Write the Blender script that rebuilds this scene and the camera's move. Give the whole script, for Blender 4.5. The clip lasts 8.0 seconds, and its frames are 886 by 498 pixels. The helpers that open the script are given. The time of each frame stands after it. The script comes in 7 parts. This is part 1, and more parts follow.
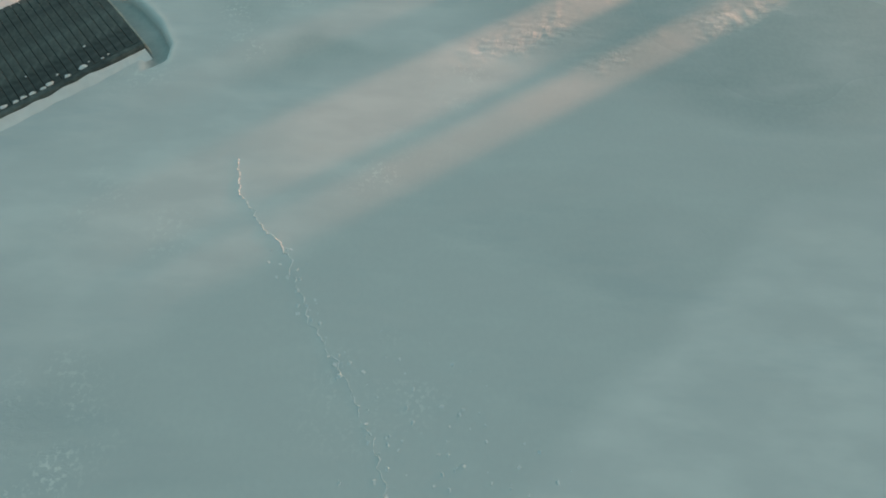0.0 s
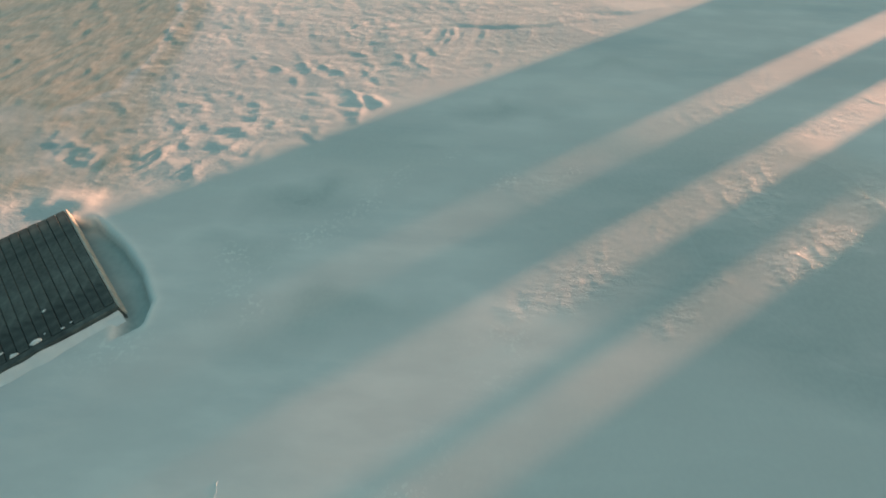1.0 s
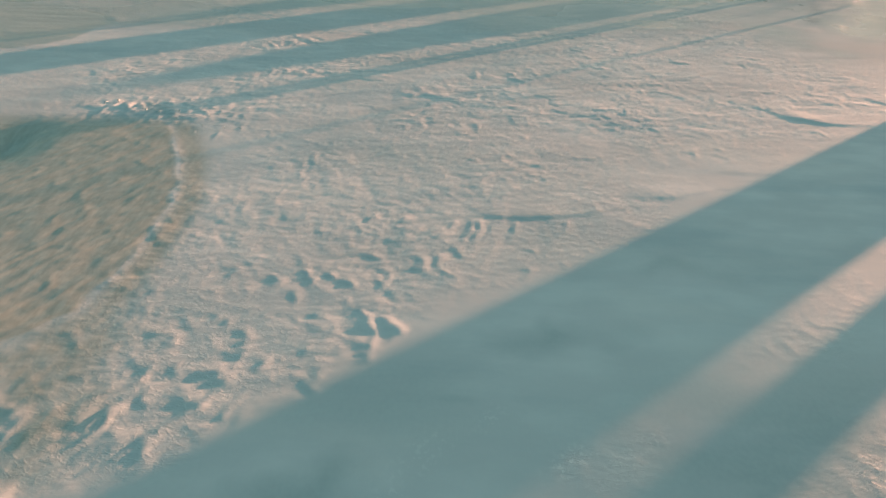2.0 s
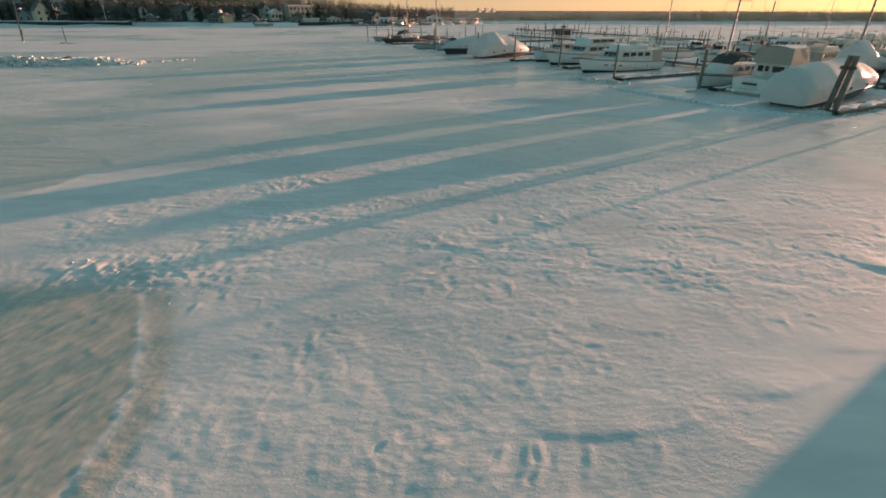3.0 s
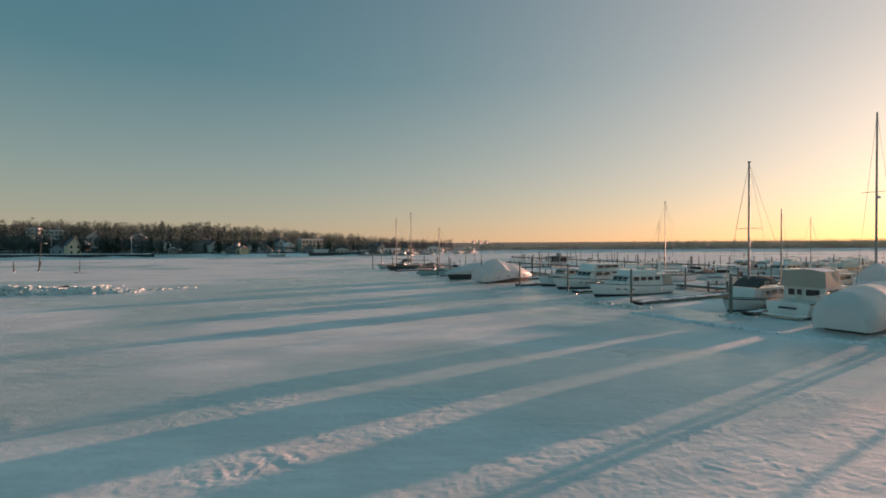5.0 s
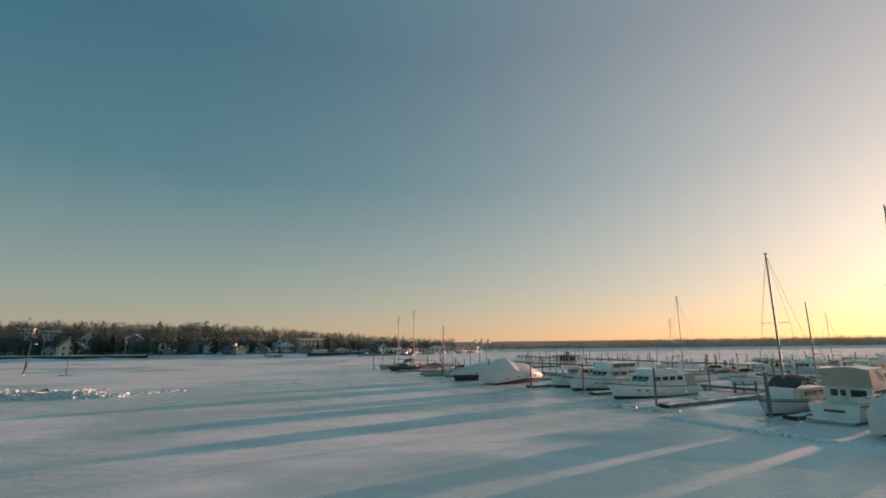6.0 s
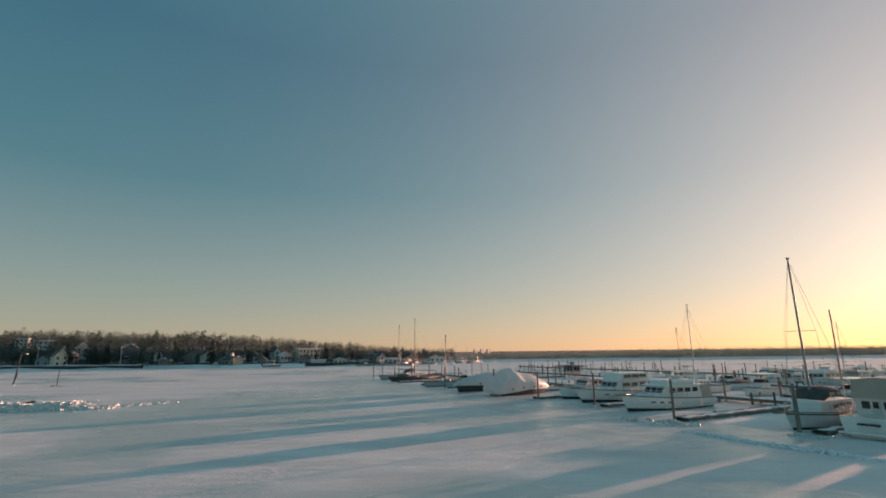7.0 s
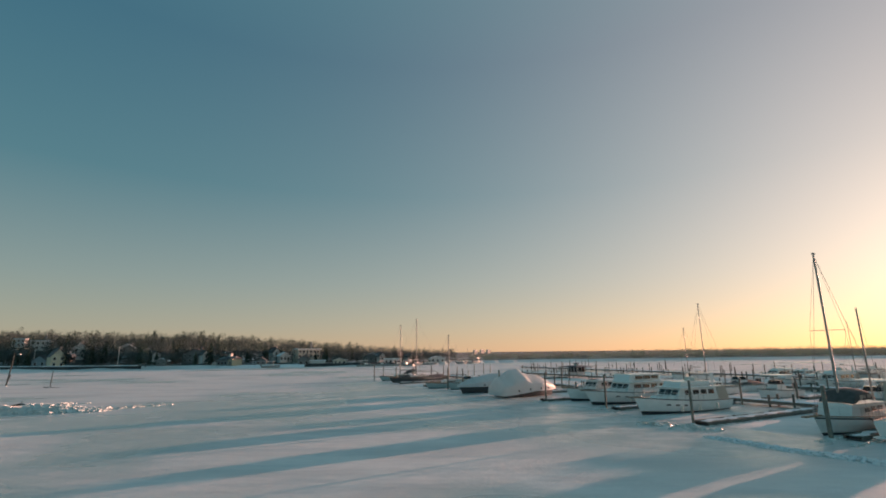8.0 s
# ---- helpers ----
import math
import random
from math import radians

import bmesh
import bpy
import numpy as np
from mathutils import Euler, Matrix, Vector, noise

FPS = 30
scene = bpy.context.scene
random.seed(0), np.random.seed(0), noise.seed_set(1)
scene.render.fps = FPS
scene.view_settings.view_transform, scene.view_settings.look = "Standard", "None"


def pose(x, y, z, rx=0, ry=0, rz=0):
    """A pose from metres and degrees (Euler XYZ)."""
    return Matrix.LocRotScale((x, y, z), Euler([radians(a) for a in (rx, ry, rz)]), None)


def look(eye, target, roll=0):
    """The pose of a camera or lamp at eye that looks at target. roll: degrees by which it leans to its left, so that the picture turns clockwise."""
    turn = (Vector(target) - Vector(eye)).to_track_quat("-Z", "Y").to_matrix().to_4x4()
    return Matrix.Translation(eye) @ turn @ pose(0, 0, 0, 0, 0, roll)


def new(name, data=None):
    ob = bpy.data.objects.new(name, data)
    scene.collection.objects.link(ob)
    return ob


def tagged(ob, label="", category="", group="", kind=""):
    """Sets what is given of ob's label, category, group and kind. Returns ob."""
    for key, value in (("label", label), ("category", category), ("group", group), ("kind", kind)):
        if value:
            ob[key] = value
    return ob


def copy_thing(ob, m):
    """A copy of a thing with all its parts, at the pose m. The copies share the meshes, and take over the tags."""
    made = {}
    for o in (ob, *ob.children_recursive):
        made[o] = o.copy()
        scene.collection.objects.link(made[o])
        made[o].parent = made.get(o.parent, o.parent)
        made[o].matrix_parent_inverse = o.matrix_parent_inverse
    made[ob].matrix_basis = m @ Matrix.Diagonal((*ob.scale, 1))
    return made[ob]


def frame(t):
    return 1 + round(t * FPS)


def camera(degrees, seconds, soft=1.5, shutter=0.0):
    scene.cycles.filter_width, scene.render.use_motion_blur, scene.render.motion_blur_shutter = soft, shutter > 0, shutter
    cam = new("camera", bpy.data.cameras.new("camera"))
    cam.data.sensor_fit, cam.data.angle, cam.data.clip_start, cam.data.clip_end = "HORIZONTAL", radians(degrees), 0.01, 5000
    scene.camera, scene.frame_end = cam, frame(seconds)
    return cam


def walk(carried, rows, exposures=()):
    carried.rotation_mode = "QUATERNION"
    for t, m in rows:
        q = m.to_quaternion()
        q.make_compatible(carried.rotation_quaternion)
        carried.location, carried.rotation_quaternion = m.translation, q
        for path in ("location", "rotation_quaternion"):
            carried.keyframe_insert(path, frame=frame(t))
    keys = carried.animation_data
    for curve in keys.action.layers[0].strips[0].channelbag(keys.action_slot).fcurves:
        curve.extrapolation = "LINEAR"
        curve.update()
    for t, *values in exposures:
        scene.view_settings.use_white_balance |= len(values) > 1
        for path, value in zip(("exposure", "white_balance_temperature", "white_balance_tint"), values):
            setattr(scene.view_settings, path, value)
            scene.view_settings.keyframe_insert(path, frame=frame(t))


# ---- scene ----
cam = camera(86.4, 8.0, 1.8)
PATH = [
    (0, (0.087, 0.673, 5.374), (0.079, 1.508, 3.557), 2.1),
    (0.3, (-0.115, 1.463, 5.363), (-0.123, 2.41, 3.602), 2.0),
    (0.5, (-0.257, 2.016, 5.357), (-0.256, 3.039, 3.639), 2.3),
    (1, (-0.539, 3.391, 5.358), (-0.541, 4.598, 3.763), 2.1),
    (1.5, (-0.8, 4.793, 5.406), (-0.812, 6.172, 3.958), 1.7),
    (1.7, (-0.91, 5.336, 5.419), (-0.925, 6.782, 4.037), 1.6),
    (2.8, (-1.626, 8.328, 5.395), (-1.651, 10.067, 4.411), 0.30),
    (3, (-1.757, 8.871, 5.391), (-1.782, 10.653, 4.489), 0.20),
    (3.5, (-2.04, 10.178, 5.328), (-2.065, 12.05, 4.631), 0.10),
    (4, (-2.256, 11.469, 5.244), (-2.278, 13.41, 4.766), 0.10),
    (4.5, (-2.407, 12.623, 5.188), (-2.429, 14.606, 4.933), -0.20),
    (5, (-2.602, 13.574, 5.144), (-2.624, 15.574, 5.117), -0.30),
    (6.3, (-3.244, 15.614, 4.976), (-3.266, 17.568, 5.4), -0.7),
    (6.5, (-3.352, 15.946, 4.969), (-3.372, 17.901, 5.394), -0.7),
    (7, (-3.624, 16.823, 4.962), (-3.642, 18.777, 5.388), -0.6),
    (7.5, (-3.882, 17.694, 4.959), (-3.901, 19.648, 5.385), -0.6),
    (8, (-4.128, 18.56, 4.961), (-4.144, 20.514, 5.389), -0.6),
]
walk(cam, [(t, look(eye, target, roll)) for t, eye, target, roll in PATH],
     exposures=[(0.0, 2.17, 8000, 16), (1.0, 2.07, 7850, 12), (1.6, 1.99, 7550, 9), (3.0, 1.64, 6950, 7), (4.4, 1.48, 6560, 9), (8.0, 1.48, 6500, 10)])

# ---- light ----
SUN_AZ = 56.5      # degrees clockwise from +y
SUN_EL = 3.6
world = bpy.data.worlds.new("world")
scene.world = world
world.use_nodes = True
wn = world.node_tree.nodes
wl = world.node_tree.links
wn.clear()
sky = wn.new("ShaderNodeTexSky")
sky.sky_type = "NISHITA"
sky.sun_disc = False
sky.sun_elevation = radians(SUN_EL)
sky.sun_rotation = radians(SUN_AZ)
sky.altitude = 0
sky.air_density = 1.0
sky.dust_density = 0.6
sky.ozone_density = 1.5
SUN_DIR = Vector((math.sin(radians(SUN_AZ)) * math.cos(radians(SUN_EL)),
                  math.cos(radians(SUN_AZ)) * math.cos(radians(SUN_EL)),
                  math.sin(radians(SUN_EL))))


def wmath(op, a, b=None):
    q = wn.new("ShaderNodeMath")
    q.operation = op
    for i, v in enumerate((a, b)):
        if isinstance(v, (int, float)):
            q.inputs[i].default_value = v
        elif v is not None:
            wl.new(v, q.inputs[i])
    return q.outputs[0]


def wscale(v, f):
    q = wn.new("ShaderNodeVectorMath")
    q.operation = "SCALE"
    for sock, val in ((q.inputs[0], v), (q.inputs["Scale"], f)):
        if isinstance(val, (float, tuple)):
            sock.default_value = val
        else:
            wl.new(val, sock)
    return q.outputs[0]


def wadd(a, b):
    q = wn.new("ShaderNodeVectorMath")
    q.operation = "ADD"
    wl.new(a, q.inputs[0])
    wl.new(b, q.inputs[1])
    return q.outputs[0]


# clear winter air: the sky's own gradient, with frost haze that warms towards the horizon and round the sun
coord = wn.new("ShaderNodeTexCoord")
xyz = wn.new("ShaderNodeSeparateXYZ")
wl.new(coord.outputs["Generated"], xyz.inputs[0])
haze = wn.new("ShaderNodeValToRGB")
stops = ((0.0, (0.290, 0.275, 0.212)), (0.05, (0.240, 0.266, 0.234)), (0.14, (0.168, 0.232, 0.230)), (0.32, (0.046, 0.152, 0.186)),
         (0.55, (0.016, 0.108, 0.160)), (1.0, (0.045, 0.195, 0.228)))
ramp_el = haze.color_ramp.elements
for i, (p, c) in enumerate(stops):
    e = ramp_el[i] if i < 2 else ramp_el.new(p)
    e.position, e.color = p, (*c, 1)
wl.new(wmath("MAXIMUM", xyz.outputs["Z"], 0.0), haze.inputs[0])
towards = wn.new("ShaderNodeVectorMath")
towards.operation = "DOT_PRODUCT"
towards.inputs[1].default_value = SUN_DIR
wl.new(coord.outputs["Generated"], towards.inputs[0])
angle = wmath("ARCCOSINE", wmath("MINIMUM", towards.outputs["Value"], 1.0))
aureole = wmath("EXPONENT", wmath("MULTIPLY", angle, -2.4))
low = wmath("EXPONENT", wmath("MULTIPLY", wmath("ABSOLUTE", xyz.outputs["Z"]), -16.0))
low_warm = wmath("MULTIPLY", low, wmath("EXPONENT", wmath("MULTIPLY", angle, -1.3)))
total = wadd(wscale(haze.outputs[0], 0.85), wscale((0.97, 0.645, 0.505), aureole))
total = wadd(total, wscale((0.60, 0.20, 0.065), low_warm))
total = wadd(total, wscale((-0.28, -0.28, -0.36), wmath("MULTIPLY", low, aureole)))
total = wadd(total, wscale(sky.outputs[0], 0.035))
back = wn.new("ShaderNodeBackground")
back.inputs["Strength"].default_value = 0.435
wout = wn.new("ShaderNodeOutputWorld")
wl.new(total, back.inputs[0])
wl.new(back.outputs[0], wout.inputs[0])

sun_data = bpy.data.lights.new("sun", "SUN")
sun_data.energy = 3.3
sun_data.angle = radians(0.53)
sun_data.color = (1.0, 0.485, 0.345)
sun = new("sun", sun_data)
sun.matrix_world = look(SUN_DIR * 200, (0, 0, 0))


# ---- materials ----
def material(name, color, rough=0.6, metal=0.0, grain=0.0, grain_size=8.0, stain=0.0, stain_size=0.8,
             stain_color=None, bump=0.0, bump_size=30.0, stretch=(1, 1, 1), spec=0.4, per_object=0.0):
    m = bpy.data.materials.new(name)
    m.use_nodes = True
    n, k = m.node_tree.nodes, m.node_tree.links
    b = n["Principled BSDF"]
    b.inputs["Roughness"].default_value = rough
    b.inputs["Metallic"].default_value = metal
    b.inputs["Specular IOR Level"].default_value = spec
    co = n.new("ShaderNodeTexCoord")
    mp = n.new("ShaderNodeMapping")
    mp.inputs["Scale"].default_value = stretch
    k.new(co.outputs["Object"], mp.inputs["Vector"])
    rgb = n.new("ShaderNodeRGB")
    rgb.outputs[0].default_value = (*color, 1)
    out = rgb.outputs[0]
    if stain > 0:
        t = n.new("ShaderNodeTexNoise")
        t.inputs["Scale"].default_value = stain_size
        t.inputs["Detail"].default_value = 6
        k.new(mp.outputs[0], t.inputs["Vector"])
        r = n.new("ShaderNodeMapRange")
        r.inputs["From Min"].default_value, r.inputs["From Max"].default_value = 0.42, 0.68
        r.inputs["To Max"].default_value = stain
        k.new(t.outputs["Fac"], r.inputs["Value"])
        x = n.new("ShaderNodeMix")
        x.data_type = "RGBA"
        x.inputs["B"].default_value = (*(stain_color or [c * 0.5 for c in color]), 1)
        k.new(r.outputs[0], x.inputs["Factor"])
        k.new(out, x.inputs["A"])
        out = x.outputs["Result"]
    if grain > 0 or per_object > 0:
        t = n.new("ShaderNodeTexNoise")
        t.inputs["Scale"].default_value = grain_size
        t.inputs["Detail"].default_value = 5
        k.new(mp.outputs[0], t.inputs["Vector"])
        r = n.new("ShaderNodeMapRange")
        r.inputs["From Min"].default_value, r.inputs["From Max"].default_value = 0.3, 0.7
        r.inputs["To Min"].default_value, r.inputs["To Max"].default_value = 1 - grain, 1 + grain
        k.new(t.outputs["Fac"], r.inputs["Value"])
        val = r.outputs[0]
        if per_object > 0:
            oi = n.new("ShaderNodeObjectInfo")
            q = n.new("ShaderNodeMapRange")
            q.inputs["To Min"].default_value, q.inputs["To Max"].default_value = 1 - per_object, 1 + per_object
            k.new(oi.outputs["Random"], q.inputs["Value"])
            mu = n.new("ShaderNodeMath")
            mu.operation = "MULTIPLY"
            k.new(val, mu.inputs[0])
            k.new(q.outputs[0], mu.inputs[1])
            val = mu.outputs[0]
        x = n.new("ShaderNodeVectorMath")
        x.operation = "SCALE"
        k.new(out, x.inputs[0])
        k.new(val, x.inputs["Scale"])
        out = x.outputs[0]
    k.new(out, b.inputs["Base Color"])
    if bump > 0:
        t = n.new("ShaderNodeTexNoise")
        t.inputs["Scale"].default_value = bump_size
        t.inputs["Detail"].default_value = 4
        k.new(mp.outputs[0], t.inputs["Vector"])
        bp = n.new("ShaderNodeBump")
        bp.inputs["Strength"].default_value = 0.6
        bp.inputs["Distance"].default_value = bump
        k.new(t.outputs["Fac"], bp.inputs["Height"])
        k.new(bp.outputs[0], b.inputs["Normal"])
    return m


def ground_material():
    """Wind-packed snow over ice, patches of bare grey-blue ice; snowy woodland floor on the far land."""
    m = bpy.data.materials.new("snow_on_ice")
    m.use_nodes = True
    n, k = m.node_tree.nodes, m.node_tree.links
    b = n["Principled BSDF"]
    geo = n.new("ShaderNodeNewGeometry")
    pos = geo.outputs["Position"]

    def noise_tex(scale, detail, stretch=(1, 1, 1), rot=0.0, rough=0.5, kind="FBM"):
        mp = n.new("ShaderNodeMapping")
        mp.inputs["Scale"].default_value = stretch
        mp.inputs["Rotation"].default_value = (0, 0, rot)
        k.new(pos, mp.inputs["Vector"])
        t = n.new("ShaderNodeTexNoise")
        t.noise_type = kind
        t.inputs["Scale"].default_value = scale
        t.inputs["Detail"].default_value = detail
        t.inputs["Roughness"].default_value = rough
        k.new(mp.outputs[0], t.inputs["Vector"])
        return t.outputs["Fac"]

    def ramp(v, lo, hi, a=0.0, z=1.0):
        r = n.new("ShaderNodeMapRange")
        r.interpolation_type = "SMOOTHSTEP"
        for key, val in (("From Min", lo), ("From Max", hi), ("To Min", a), ("To Max", z)):
            r.inputs[key].default_value = val
        k.new(v, r.inputs["Value"])
        return r.outputs[0]

    def mix(f, a, c):
        x = n.new("ShaderNodeMix")
        x.data_type = "RGBA"
        k.new(f, x.inputs["Factor"])
        for s, v in (("A", a), ("B", c)):
            if isinstance(v, tuple):
                x.inputs[s].default_value = (*v, 1)
            else:
                k.new(v, x.inputs[s])
        return x.outputs["Result"]

    def times(a, c):
        x = n.new("ShaderNodeMath")
        x.operation = "MULTIPLY"
        k.new(a, x.inputs[0])
        if isinstance(c, float):
            x.inputs[1].default_value = c
        else:
            k.new(c, x.inputs[1])
        return x.outputs[0]

    # painted masks: r bare ice, g rough snow, b land
    at = n.new("ShaderNodeAttribute")
    at.attribute_name = "zones"
    sep = n.new("ShaderNodeSeparateColor")
    k.new(at.outputs["Color"], sep.inputs[0])
    big = noise_tex(0.16, 4, (0.55, 1.4, 1), 0.12)
    mid = noise_tex(1.4, 6, (0.6, 1.5, 1), 0.12)
    fine = noise_tex(14.0, 5)
    snow = mix(ramp(mid, 0.35, 0.7), (0.775, 0.775, 0.775), (0.865, 0.857, 0.85))
    snow = mix(ramp(big, 0.46, 0.66, 0.0, 0.7), snow, (0.645, 0.65, 0.653))
    mot = noise_tex(0.30, 7, (0.45, 1.7, 1), 0.12, 0.62)
    snow = mix(ramp(mot, 0.50, 0.70, 0.0, 0.6), snow, (0.565, 0.635, 0.665))
    snow = mix(ramp(mot, 0.47, 0.30, 0.0, 0.5), snow, (0.905, 0.865, 0.835))
    ice = mix(ramp(fine, 0.3, 0.7), (0.40, 0.49, 0.50), (0.45, 0.54, 0.54))
    wet = noise_tex(0.55, 8, (0.7, 1.3, 1), 0.5, 0.68)
    crust = times(times(ramp(wet, 0.44, 0.60), ramp(sep.outputs[0], 0.45, 0.8)), ramp(sep.outputs[1], 0.75, 1.0))
    ice = mix(crust, ice, (0.78, 0.77, 0.74))
    col = mix(times(sep.outputs[0], ramp(mid, 0.2, 0.62, 0.45, 1.0)), snow, ice)
    fr = n.new("ShaderNodeAttribute")
    fr.attribute_name = "frost"
    rimed = n.new("ShaderNodeSeparateColor")
    k.new(fr.outputs["Color"], rimed.inputs[0])
    col = mix(rimed.outputs[0], col, (0.90, 0.90, 0.88))
    crumbs = times(ramp(noise_tex(15.0, 4, (1, 1, 1), 0.0, 0.6), 0.53, 0.60), rimed.outputs[2])
    col = mix(crumbs, col, (0.93, 0.93, 0.91))
    # refrozen ice stained by silt, streaked along the wind
    split = n.new("ShaderNodeSeparateColor")
    k.new(fr.outputs["Color"], split.inputs[0])
    streak = noise_tex(3.2, 8, (2.2, 0.8, 1), 0.55, 0.7)
    silt = mix(ramp(streak, 0.36, 0.66), (0.48, 0.465, 0.40), (0.62, 0.60, 0.53))
    silt = mix(ramp(mid, 0.5, 0.75, 0.0, 0.5), silt, (0.50, 0.51, 0.47))
    col = mix(split.outputs[1], col, silt)
    floor_mix = mix(ramp(noise_tex(0.12, 5), 0.36, 0.5), (0.55, 0.58, 0.6), (0.06, 0.058, 0.05))
    col = mix(sep.outputs[2], col, floor_mix)
    k.new(col, b.inputs["Base Color"])
    k.new(ramp(sep.outputs[0], 0.0, 0.8, 0.75, 0.26), b.inputs["Roughness"])
    k.new(ramp(sep.outputs[0], 0.2, 1.0, 0.28, 0.34), b.inputs["Specular IOR Level"])
    # fine relief: grains, wind ripples
    rip = noise_tex(5.2, 7, (0.7, 1.3, 1), 0.3, 0.62, "RIDGED_MULTIFRACTAL")
    grain = noise_tex(17.0, 7, (0.7, 1.3, 1), 0.3, 0.72)
    rough_far = noise_tex(0.7, 7, (0.4, 1.6, 1), 0.1, 0.65)
    b1 = n.new("ShaderNodeBump")
    b1.inputs["Distance"].default_value = 0.007
    k.new(ramp(sep.outputs[1], 0.0, 1.0, 0.06, 0.45), b1.inputs["Strength"])
    k.new(grain, b1.inputs["Height"])
    b2 = n.new("ShaderNodeBump")
    k.new(ramp(at.outputs["Alpha"], 0.0, 1.0, 0.012, 0.020), b2.inputs["Distance"])
    k.new(ramp(sep.outputs[1], 0.0, 1.0, 0.04, 0.6), b2.inputs["Strength"])
    k.new(rip, b2.inputs["Height"])
    k.new(b1.outputs[0], b2.inputs["Normal"])
    # broken crust: low flat plates with sharp little edges, at two sizes
    plates_a = ramp(noise_tex(3.4, 3, (0.6, 1.4, 1), 0.3, 0.55), 0.47, 0.53)
    # thin feathered crests where two gusts met
    fil = n.new("ShaderNodeMath")
    fil.operation = "ABSOLUTE"
    off = n.new("ShaderNodeMath")
    off.operation = "SUBTRACT"
    off.inputs[1].default_value = 0.5
    k.new(noise_tex(3.6, 4, (0.75, 1.5, 1), 0.75, 0.62), off.inputs[0])
    k.new(off.outputs[0], fil.inputs[0])
    plates_b = ramp(fil.outputs[0], 0.0, 0.035, 1.0, 0.0)
    last = b2.outputs[0]
    for plates, depth in ((plates_b, 0.0024), (plates_a, 0.0014)):
        bq = n.new("ShaderNodeBump")
        k.new(ramp(at.outputs["Alpha"], 0.0, 0.5, depth, depth * 4.5), bq.inputs["Distance"])
        k.new(ramp(sep.outputs[1], 0.15, 1.0, 0.0, 0.65), bq.inputs["Strength"])
        k.new(plates, bq.inputs["Height"])
        k.new(last, bq.inputs["Normal"])
        last = bq.outputs[0]
    b3 = n.new("ShaderNodeBump")
    b3.inputs["Distance"].default_value = 0.16
    k.new(ramp(at.outputs["Alpha"], 0.0, 1.0, 0.0, 0.5), b3.inputs["Strength"])
    k.new(rough_far, b3.inputs["Height"])
    k.new(last, b3.inputs["Normal"])
    k.new(b3.outputs[0], b.inputs["Normal"])
    return m


